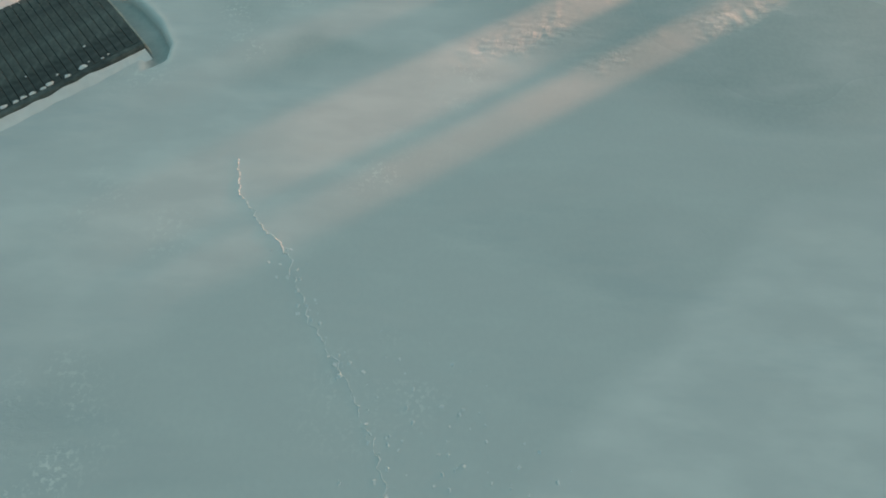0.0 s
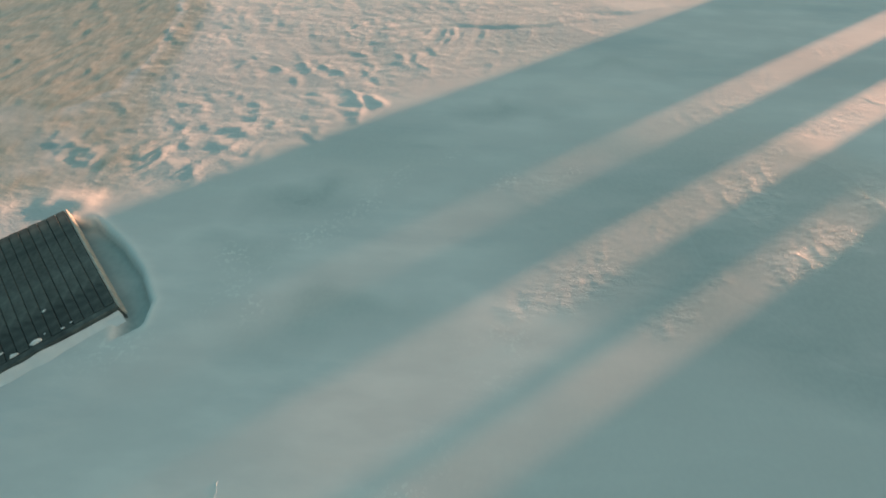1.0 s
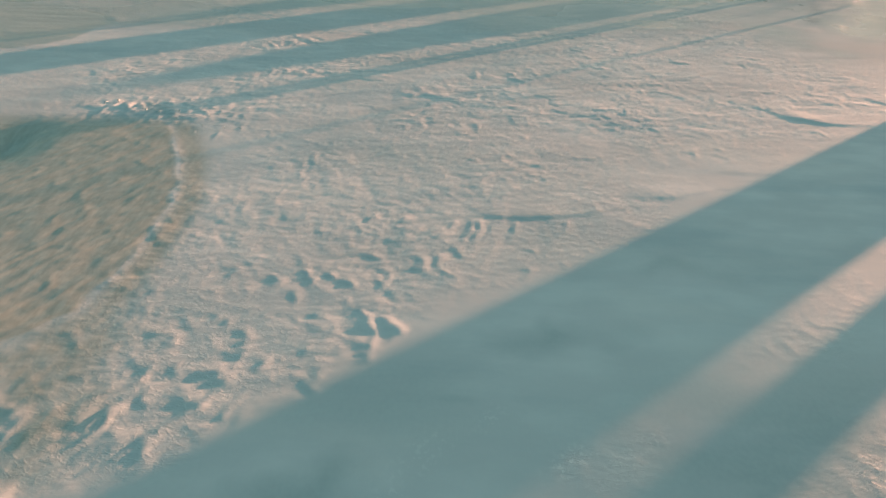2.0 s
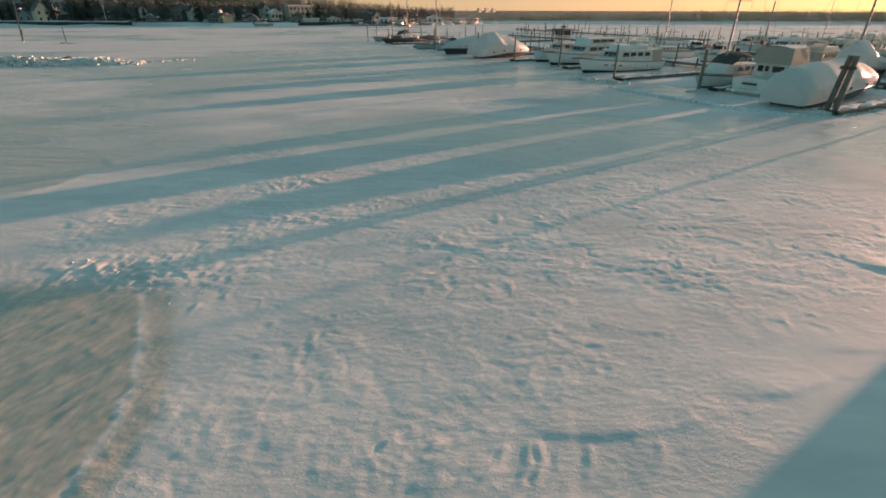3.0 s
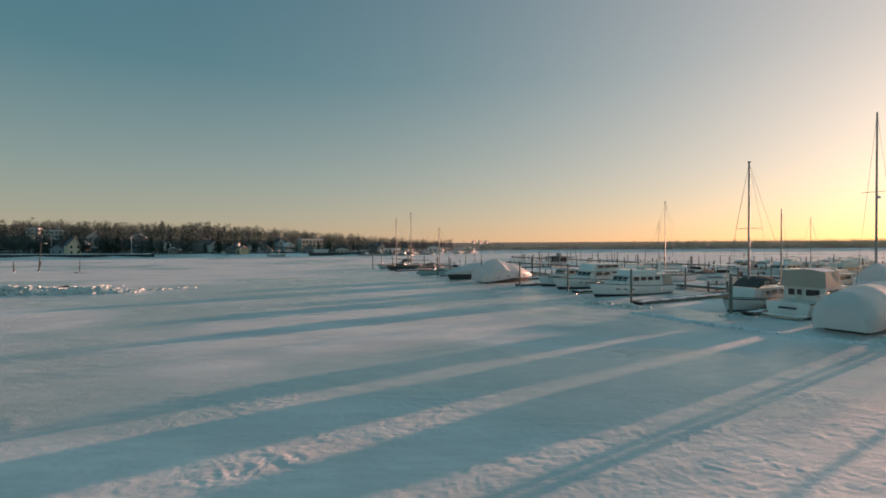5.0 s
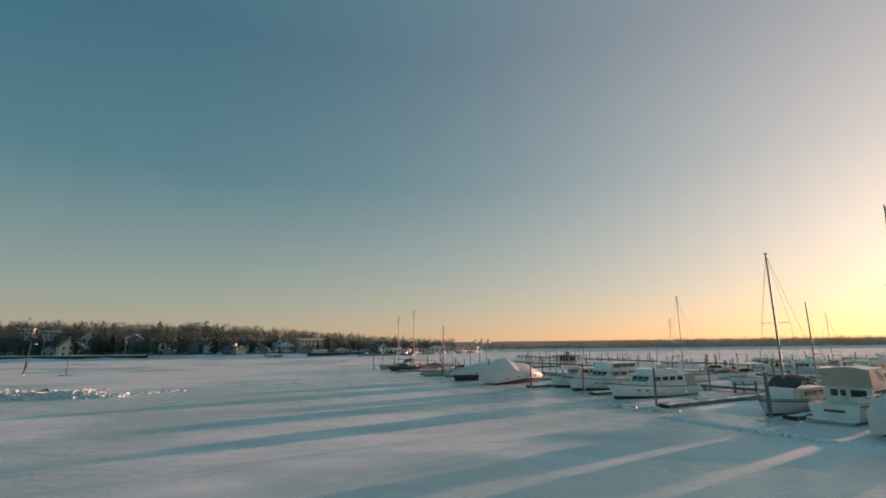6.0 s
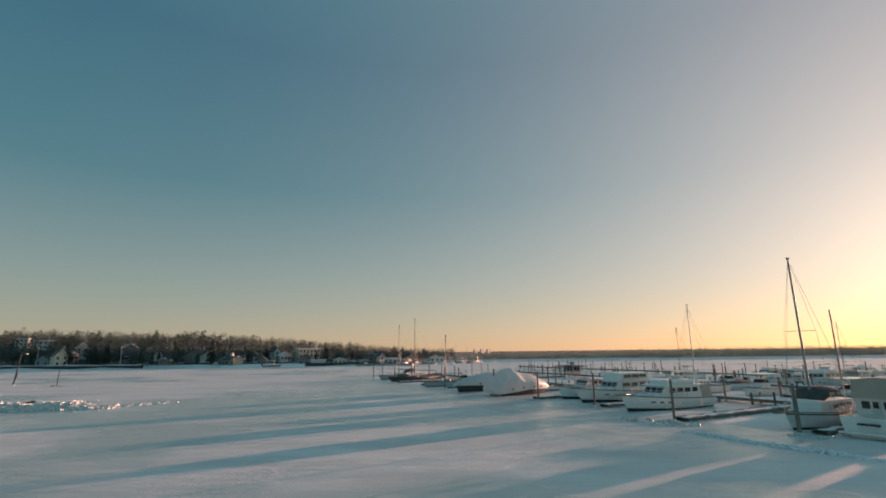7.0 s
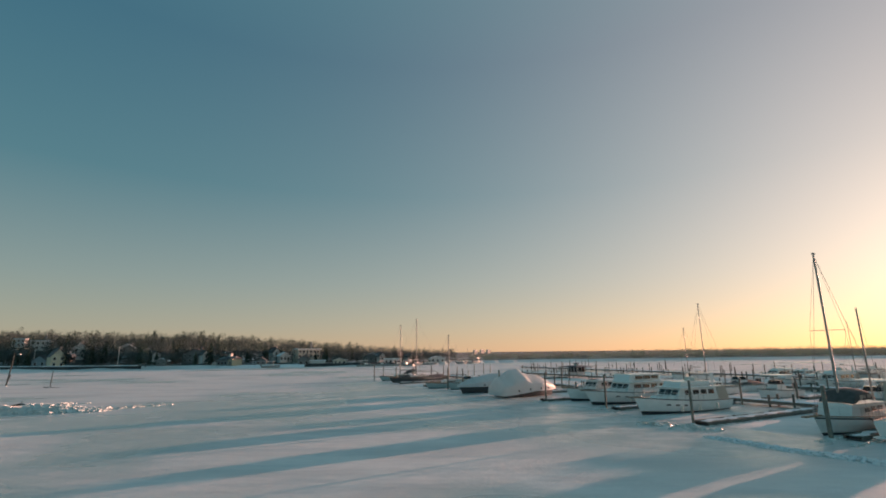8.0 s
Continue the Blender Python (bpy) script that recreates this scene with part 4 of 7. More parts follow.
# the leaning pair of thick piles at the near finger's end
pair = thing("leaning_pile_pair", pose(20.55, 37.75, 0, 0, 0, FA), "two thick leaning wooden piles lashed together at the dock end", "pile", "mooring piles")
for k, (dy, ly, lx) in enumerate(((-0.30, 0.13, 0.02), (0.17, -0.06, 0.03))):
    g = Geo()
    rings = []
    for j in range(7):
        t = j / 6
        rr = 0.15 * (1.05 - 0.12 * t)
        rings.append([(lx * 3.2 * t + rr * math.cos(i * 0.5236), dy * (1 - 0.35 * t) - 0.22 * t + rr * math.sin(i * 0.5236), -0.4 + 3.6 * t) for i in range(12)])
    part("shaft", g.loft(rings, True), "pile", pair, smooth=True)
g = Geo()
for zz in (2.5, 2.56, 2.62):
    g.loft([[(0.06 + 0.42 * math.cos(i * 0.3927) * 0.5, -0.19 + 0.42 * math.sin(i * 0.3927), zz + o) for i in range(16)] for o in (-0.02, 0.02)], True, False)
part("lashing", g, "rust", pair, "rusty cable lashing", smooth=True)
for i in range(9):
    a = RND.uniform(0, 6.28)
    part("ice_block", Geo().box(-0.25, 0.25, -0.18, 0.18, -0.1, RND.uniform(0.08, 0.22), 0.05, pose(0.55 * math.cos(a), 0.8 * math.sin(a), 0, RND.uniform(-15, 15), RND.uniform(-15, 15), RND.uniform(0, 180))),
         "ice_block", pair, "block of broken ice")


# ---- docks ----
def finger_dock(a0, a1, b, width=1.1, label="low floating finger dock with dark planks under patchy snow", snow=0.75):
    length = a1 - a0
    ob = thing("finger_dock", slip(a0, b) @ Matrix.Diagonal((1, 1, 0.68, 1)), label, "dock", "finger docks")
    w = width / 2
    part("float", Geo().box(0.15, length - 0.15, -w + 0.1, w - 0.1, -0.25, 0.22, 0.04), "hull_dark", ob, "black dock floats")
    for s in (-1, 1):
        part("side_beam", Geo().box(0, length, min(s * w, s * (w - 0.07)), max(s * w, s * (w - 0.07)), 0.08, 0.38, 0.015), "dock_wood", ob)
    g = Geo()
    n = int(length / 0.2)
    for i in range(n):
        x = length * i / n
        g.box(x + 0.008, x + length / n - 0.008, -w + 0.07, w - 0.07, 0.33, 0.375 + RND.uniform(-0.004, 0.004))
    pk = part("planking", g, "deck", ob)
    tagged(pk, kind="stuff")
    # drifted snow lying on the planks
    rows, cols = max(6, int(length / 0.35)), 6
    rings = []
    for i in range(rows + 1):
        x = 0.15 + (length - 0.3) * i / rows
        q = snow * (0.10 + 0.06 * math.sin(i * 1.7 + b) + 0.04 * math.sin(i * 0.63 + a0))
        q = max(q, 0.015) * min(1, i * 0.6, (rows - i) * 0.6)
        off = 0.12 * math.sin(i * 0.9 + b)
        ww = (w - 0.1) * (0.75 + 0.2 * math.sin(i * 1.3 + 2 * b))
        rings.append([(x, off + ww * (2 * j / cols - 1), 0.372 + q * (1 - (2 * j / cols - 1) ** 2)) for j in range(cols + 1)])
    part("snow_drift", Geo().loft(rings, False, False), "snow", ob, "drift of snow", smooth=True)
    for i in range(1, int(length / 2.4) + 1):
        g = Geo().box(-0.12, 0.12, -0.03, 0.03, 0.38, 0.47, 0.02, Matrix.Translation((i * 2.3, (w - 0.12) * (-1) ** i, 0)))
        part("cleat", g, "rust", ob)
    return ob


finger_dock(-0.2, 14.6, 0.2, 1.2)
finger_dock(1.8, 14.6, 9.0, 0.9, snow=0.4)
finger_dock(0.0, 14.6, 16.7, 1.2, snow=0.35)
finger_dock(1.8, 14.6, 25.6, 1.0)
finger_dock(1.4, 14.6, 34.6, 1.1, snow=0.4)
finger_dock(0.8, 14.6, 42.0, 1.1, snow=0.5)
finger_dock(1.0, 14.6, 50.2, 1.0)
finger_dock(0.5, 14.6, 60.5, 1.0)
finger_dock(0.0, 14.6, 69.0, 1.0)


def main_pier(a, b0, b1, height, label):
    ob = thing("main_pier", slip(a, b0, 0, 90), label, "pier", "main piers")
    length = b1 - b0
    part("deck", Geo().box(0, length, -0.8, 0.8, height - 0.12, height, 0.02), "dock_wood", ob)
    for s in (-0.72, 0.72):
        part("stringer", Geo().box(0, length, s - 0.06, s + 0.06, height - 0.26, height - 0.124), "dock_wood", ob)
    part("snow_drift", Geo().loft([[(0.3 + (length - 0.6) * i / 40, 0.7 * (2 * j / 5 - 1), height + 0.004 + (0.07 + 0.03 * math.sin(i * 1.9)) * (1 - (2 * j / 5 - 1) ** 2))
                                    for j in range(6)] for i in range(41)], False, False), "snow", ob, "drift of snow", smooth=True)
    for i in range(int(length / 4) + 1):
        for s in (-0.7, 0.7):
            part("post", Geo().tube((i * 4.0 + 0.2, s, -0.3), (i * 4.0 + 0.2, s, height + (0.5 if i % 2 else -0.1)), 0.11, 0.1, 8), "pile", ob)
    return ob


main_pier(15.5, -32, 84, 0.5, "long low wooden pier walkway with snow on it")
main_pier(35.5, -10, 84, 0.5, "long raised wooden pier walkway over the ice")
main_pier(57.5, -5, 112, 0.6, "distant raised wooden pier walkway over the ice")
for a, b in ((37, 4), (37, 16), (37, 28), (37, 40), (37, 52), (37, 64), (24, 22), (23, 36), (23, 50), (24, 66)):
    finger_dock(a, a + 9, b, 1.0, "distant low floating finger dock with snow on it", 0.6)


# ---- boats: local x points to the bow, z 0 is the ice ----
def hull_rings(L, B, f_bow, f_stern, z_low=-0.25, n=15, rake=0.16, chine=0.35, full=0.55, inset=0.0):
    """Stations from stern to bow: half sections from keel line to sheer, mirrored."""
    rings = []
    for j in range(n):
        t = j / (n - 1)
        taper = 1 - max(0, (t - full) / (1 - full)) ** 2.1
        half = B / 2 * (0.9 + 0.1 * min(1, t / 0.3)) * max(taper, 0.012)
        sheer = f_stern + (f_bow - f_stern) * t ** 2.2
        low = half * (0.86 - 0.42 * max(0, t - 0.35))
        zc = z_low + (sheer - z_low) * chine * (1 + 0.5 * max(0, t - 0.5))
        over = L * rake * max(0, t - 0.6) / 0.4 * 0.42
        base = L * (t - 0.5) * (1 - rake * 0.3)
        x0, xc, x1 = base, base + over * 0.45, base + over
        side = [(x0, low * 0.55, z_low), (xc, low, zc), (x1 - over * 0.15, half * 0.975, zc + (sheer - zc) * 0.62), (x1, half - inset, sheer)]
        rings.append([(x, -y, z) for x, y, z in side[::-1]] + side)
    return rings


def deck_geo(rings, drop=0.06, shrink=0.97):
    g = Geo()
    out = []
    for r in rings:
        a, b = r[0], r[-1]
        out.append([(a[0], a[1] * shrink, a[2] - drop), (a[0], 0, a[2] - drop + 0.04), (b[0], b[1] * shrink, b[2] - drop)])
    return g.loft(out, False, False)


def rub_rail(rings, z_up=-0.05, r=0.045):
    g = Geo()
    for side in (0, -1):
        pts = [(q[side][0], q[side][1] * 1.005, q[side][2] + z_up) for q in rings]
        g.pipe(pts if side else pts[::-1], r, 5)
    return g


def hull_band(rings, k, t0, t1, out=1.012):
    """A thin painted stripe lying 5 mm or so off the hull between two heights of panel k."""
    g = Geo()
    for mirror in (1, -1):
        lo, hi = [], []
        for r in rings:
            half = r[4:] if mirror == 1 else [r[3 - i] for i in range(4)]
            p, q = Vector(half[k]), Vector(half[k + 1])
            for t, dst in ((t0, lo), (t1, hi)):
                w = p.lerp(q, t)
                dst.append((w.x * 1.001, w.y * out + 0.006 * mirror, w.z))
        g.loft([[a, b] for a, b in zip(lo, hi)], False, False)
    return g


def rail(pts, h, r=0.018, mid=True):
    g = Geo()
    top = [(x, y, z + h) for x, y, z in pts]
    g.pipe(top, r, 5)
    if mid:
        g.pipe([(x, y, z + h * 0.5) for x, y, z in pts], r * 0.7, 4)
    for a, b in zip(pts, top):
        g.tube(a, b, r, r, 5)
    return g


def cabin_geo(x0, x1, w0, w1, z0, z1, lean_f=0.35, lean_b=0.1, side=0.08, camber=0.06):
    """A deckhouse: sides leaning in, front raked; w0 is the aft width, w1 the forward one."""
    g = Geo()
    low = [(x0, -w0 / 2), (x1, -w1 / 2), (x1, w1 / 2), (x0, w0 / 2)]
    xa, xb = x0 + lean_b, x1 - lean_f
    b0, b1 = w0 / 2 - side, w1 / 2 - side
    p = [(x, y, z0) for x, y in low] + [(xa, -b0, z1), (xb, -b1, z1), (xb, b1, z1), (xa, b0, z1), (xa, 0, z1 + camber), (xb, 0, z1 + camber)]
    f = [(0, 1, 5, 4), (1, 2, 6, 5), (2, 3, 7, 6), (3, 0, 4, 7), (4, 5, 9, 8), (8, 9, 6, 7), (4, 8, 7), (5, 6, 9)]
    return g.add(p, f)


def side_window(x0, x1, z0, z1, y, lean, slant=0.0, thick=0.02):
    """A pane on a cabin side at half width y (signed), leaning inwards with height."""
    s = 1 if y > 0 else -1
    yl, yh = y - s * lean * z0, y - s * lean * z1
    g = Geo()
    pts = []
    for o in (0.0, thick):
        pts += [(x0, yl + s * o, z0), (x1, yl + s * o, z0), (x1 - slant, yh + s * o, z1), (x0 + slant * 0.4, yh + s * o, z1)]
    return g.add(pts, [(0, 1, 2, 3), (7, 6, 5, 4), (0, 4, 5, 1), (1, 5, 6, 2), (2, 6, 7, 3), (3, 7, 4, 0)])


def motor_yacht(m, L=10.5, B=3.4, name="motor_yacht", label="white motor yacht with dark cabin windows frozen in its slip", flybridge=True,
                arch=True, hull="gelcoat", windows=4, group="moored motor boats", pilothouse=False):
    ob = thing(name, m, label, "boat", group)
    rings = hull_rings(L, B, 1.75, 1.15, full=0.5, rake=0.2)
    part("hull", Geo().loft(rings), hull, ob, smooth=True)
    part("boot_stripe", hull_band(rings, 0, 0.30, 0.72), "stripe", ob, "dark waterline stripe")
    part("deck", deck_geo(rings), "cream", ob)
    part("rub_rail", rub_rail(rings), "stripe", ob)
    z0 = 1.12
    x0, x1 = -L * 0.30, L * 0.20
    w0, w1 = B * 0.78, B * 0.62
    zr = z0 + 1.25
    part("cabin", cabin_geo(x0, x1, w0, w1, z0, zr, 0.75, 0.1), hull, ob)
    for s in (-1, 1):
        for i in range(windows):
            a = x0 + 0.35 + (x1 - x0 - 1.3) * i / windows
            b = a + (x1 - x0 - 1.3) / windows - 0.14
            wy = s * (w0 / 2 + (w1 - w0) / 2 * ((a + b) / 2 - x0) / (x1 - x0))
            g = Geo()
            za, zb = z0 + 0.62, z0 + 1.06
            ya, yb = wy - s * 0.08 * 0.50, wy - s * 0.08 * 0.85
            pts = []
            for o in (-0.01, 0.022):
                pts += [(a, ya + s * o, za), (b, ya + s * o, za), (b - 0.08, yb + s * o, zb), (a + 0.03, yb + s * o, zb)]
            g.add(pts, [(0, 1, 2, 3), (7, 6, 5, 4), (0, 4, 5, 1), (1, 5, 6, 2), (2, 6, 7, 3), (3, 7, 4, 0)])
            part("window", g, "glass", ob)
    # raked windscreen panes
    for i in (-1, 0, 1):
        g = Geo()
        yw = w1 * 0.27
        pts = []
        for o in (0.0, 0.03):
            pts += [(x1 - 0.75 * t + o, i * yw * 1.05 + e * yw * 0.45, z0 + 1.25 * t) for t, e in ((0.5, -1), (0.5, 1), (0.88, 1), (0.88, -1))]
        g.add(pts, [(0, 1, 2, 3), (7, 6, 5, 4), (0, 4, 5, 1), (1, 5, 6, 2), (2, 6, 7, 3), (3, 7, 4, 0)])
        part("windscreen", g, "glass", ob)
    part("roof_overhang", Geo().box(x0 - 0.5, x1 - 0.55, -w0 / 2 - 0.03, w0 / 2 + 0.03, zr + 0.02, zr + 0.11, 0.03), hull, ob)
    part("foredeck_trunk", cabin_geo(x1 - 0.1, x1 + L * 0.16, w1 * 0.9, w1 * 0.45, z0 + 0.1, z0 + 0.55, 0.5, 0.0), hull, ob)
    if flybridge:
        part("flybridge_coaming", cabin_geo(x0 + 0.6, x1 - 0.9, w0 * 0.82, w1 * 0.78, zr + 0.11, zr + 0.62, 0.25, 0.05, 0.03, 0.0), hull, ob)
        part("helm_seat", Geo().box(x0 + 1.2, x0 + 1.7, -0.5, 0.5, zr + 0.62, zr + 1.0, 0.06), "cream", ob)
        g = Geo()
        g.pipe([(x1 - 1.2, -w1 * 0.3, zr + 0.62), (x1 - 1.45, -w1 * 0.3, zr + 0.95), (x1 - 1.45, w1 * 0.3, zr + 0.95), (x1 - 1.2, w1 * 0.3, zr + 0.62)], 0.025, 6)
        part("windshield_frame", g, "steel", ob)
    if arch:
        g = Geo()
        for s in (-1, 1):
            g.box(x0 + 0.15, x0 + 0.5, s * w0 * 0.43 - 0.05, s * w0 * 0.43 + 0.05, zr + 0.1, zr + 1.35, 0.03)
        g.box(x0 + 0.1, x0 + 0.55, -w0 * 0.45, w0 * 0.45, zr + 1.32, zr + 1.45, 0.04)
        part("radar_arch", g, hull, ob)
        part("antenna", Geo().tube((x0 + 0.3, w0 * 0.35, zr + 1.45), (x0 + 0.1, w0 * 0.35, zr + 3.2), 0.018, 0.008, 5), "gelcoat", ob)
    if pilothouse:
        part("pilothouse", cabin_geo(x0 + 0.9, x1 - 0.6, w0 * 0.85, w1 * 0.85, zr + 0.11, zr + 0.95, 0.4, 0.1, 0.05), hull, ob)
        for s in (-1, 1):
            for i in range(3):
                a = x0 + 1.25 + i * (x1 - x0 - 2.5) / 3
                part("window", side_window(a, a + (x1 - x0 - 2.9) / 3, zr + 0.42, zr + 0.8, s * (w0 * 0.425 + 0.135), 0.06), "glass", ob)
    if arch:
        part("radar_dome", Geo().loft([[(x0 + 0.32 + q * math.cos(i * 0.6283), q * math.sin(i * 0.6283), zr + zz) for i in range(10)] for q, zz in ((0.2, 1.46), (0.27, 1.52), (0.27, 1.62), (0.12, 1.70))], True), "gelcoat", ob, "white radar dome")
    for s in (-1, 1):
        for i in range(3):
            k = 9 + i
            p = Vector(rings[k][5 if s > 0 else 2]).lerp(Vector(rings[k][6 if s > 0 else 1]), 0.75)
            part("portlight", Geo().box(-0.2, 0.2, -0.025, 0.025, -0.07, 0.07, 0.02, pose(p.x, p.y + s * 0.012, p.z, 0, 0, -s * (4 + 7 * i))), "glass", ob)
        part("side_grab_rail", rail([(x0 + 0.2 + k * (x1 - x0 - 1.4) / 4, s * w0 * 0.40, zr + 0.10) for k in range(5)], 0.14, 0.016, False), "steel", ob)
    tip = rings[-1][-1]
    part("bow_pulpit", Geo().box(tip[0] - 0.5, tip[0] + 0.45, -0.2, 0.2, tip[2] - 0.06, tip[2] + 0.01, 0.02), "teak", ob)
    part("anchor", Geo().tube((tip[0] + 0.1, 0, tip[2] - 0.1), (tip[0] + 0.5, 0, tip[2] - 0.12), 0.04, 0.03, 6), "steel", ob)
    part("hatch", Geo().box(x1 + L * 0.05, x1 + L * 0.05 + 0.5, -0.25, 0.25, z0 + 0.53, z0 + 0.60, 0.02), "glass", ob)
    part("aft_canvas", cabin_geo(-L * 0.46, x0 - 0.02, B * 0.72, B * 0.76, 1.12, zr + 0.05, 0.02, 0.35, 0.06, 0.08), "canvas", ob, "grey canvas over the aft cockpit")
    bow = [(r[-1][0], r[-1][1] * 0.93, r[-1][2] - 0.02) for r in rings[6:]]
    part("bow_rail", rail(bow, 0.6), "steel", ob)
    part("bow_rail", rail([(x, -y, z) for x, y, z in bow], 0.6), "steel", ob)
    part("snow_cover", Geo().loft([[(x0 + 0.2 + (x1 - x0 - 1.2) * i / 6, (w0 * 0.42) * (2 * j / 4 - 1), zr + 0.112 + (0.06 if flybridge or pilothouse else 0.1) * (1 - (2 * j / 4 - 1) ** 2))
                                   for j in range(5)] for i in range(7)], False, False), "snow", ob, "layer of snow", smooth=True)
    g = Geo()
    for i in range(3):
        g.tube((-L * 0.2 + i * L * 0.22, B / 2 + 0.1, 0.35), (-L * 0.2 + i * L * 0.22, B / 2 + 0.1, 0.85), 0.1, 0.1, 8)
        part("fender", g, "cream", ob)
        g = Geo()
    return ob


def trawler(m, label="white trawler yacht with tall taupe canvas enclosure over the cabin"):
    """Stern faces the open ice."""
    L, B = 9.5, 3.3
    ob = thing("trawler_yacht", m, label, "boat", "moored motor boats")
    rings = hull_rings(L, B, 1.7, 1.25, full=0.6, rake=0.14)
    part("hull", Geo().loft(rings), "gelcoat", ob, smooth=True)
    part("boot_stripe", hull_band(rings, 0, 0.25, 0.62), "stripe", ob, "dark waterline stripe")
    part("deck", deck_geo(rings), "cream", ob)
    part("rub_rail", rub_rail(rings), "teak", ob)
    x0, x1 = -L * 0.20, L * 0.34
    part("cabin", cabin_geo(x0, x1, B * 0.86, B * 0.75, 1.15, 2.25, 0.5, 0.06, 0.05), "gelcoat", ob)
    for s in (-1, 1):
        for a, b in ((0.5, 1.5), (1.75, 2.7), (3.0, 4.0), (4.2, 5.1)):
            wy = s * (B * 0.43 - 0.055 * B * (a + b) / 2 / (x1 - x0))
            part("window", side_window(x0 + a, x0 + b, 1.62, 2.05, wy + s * 0.055, 0.045), "glass", ob)
    # aft bulkhead: window, door and frame
    for y0, y1, z0, z1 in ((-1.05, -0.15, 1.6, 2.08), (0.62, 1.05, 1.6, 2.08)):
        part("window", Geo().box(x0 - 0.02, x0 + 0.05, y0, y1, z0, z1, 0.01), "glass", ob)
    door = part("door", Geo().box(x0 - 0.03, x0 + 0.04, 0.05, 0.5, 1.2, 2.15, 0.012), "cream", ob)
    part("pane", Geo().box(x0 - 0.045, x0 - 0.032, 0.12, 0.43, 1.65, 2.06), "glass", door)
    # canvas enclosure standing on the roof
    part("canvas_enclosure", cabin_geo(x0 - 0.15, x1 - 1.9, B * 0.93, B * 0.80, 2.27, 3.5, 0.35, 0.10, 0.10, 0.12), "canvas", ob, "tall taupe canvas enclosure")
    g = Geo()
    for xx in (x0 + 0.2, x0 + 1.4, x1 - 2.5):
        g.pipe([(xx, -B * 0.40, 2.3), (xx, -B * 0.39, 3.52), (xx, 0, 3.64), (xx, B * 0.39, 3.52), (xx, B * 0.40, 2.3)], 0.022, 6)
    part("canvas_bow", g, "steel", ob)
    part("snow_cover", Geo().loft([[(x0 + (x1 - 2.4 - x0) * i / 6, B * 0.38 * (2 * j / 4 - 1), 3.51 + 0.17 * (1 - (2 * j / 4 - 1) ** 2)) for j in range(5)]
                                   for i in range(7)], False, False), "snow", ob, "layer of snow", smooth=True)
    part("swim_platform", Geo().box(-L / 2 - 0.65, -L / 2 + 0.1, -B * 0.42, B * 0.42, 0.28, 0.36, 0.02), "gelcoat", ob)
    ex = -L / 2 - 0.006
    for i in range(6):
        part("transom_bar", Geo().box(ex - 0.03, ex + 0.35, -0.62 + i * 0.2, -0.50 + i * 0.2, 0.78, 0.90), "stripe", ob)
    aft = [(-L / 2 + 0.15 + 0.5 * i, B * 0.43, 1.2) for i in range(10)]
    part("side_rail", rail(aft, 0.6), "steel", ob)
    part("side_rail", rail([(x, -y, z) for x, y, z in aft], 0.6), "steel", ob)
    return ob


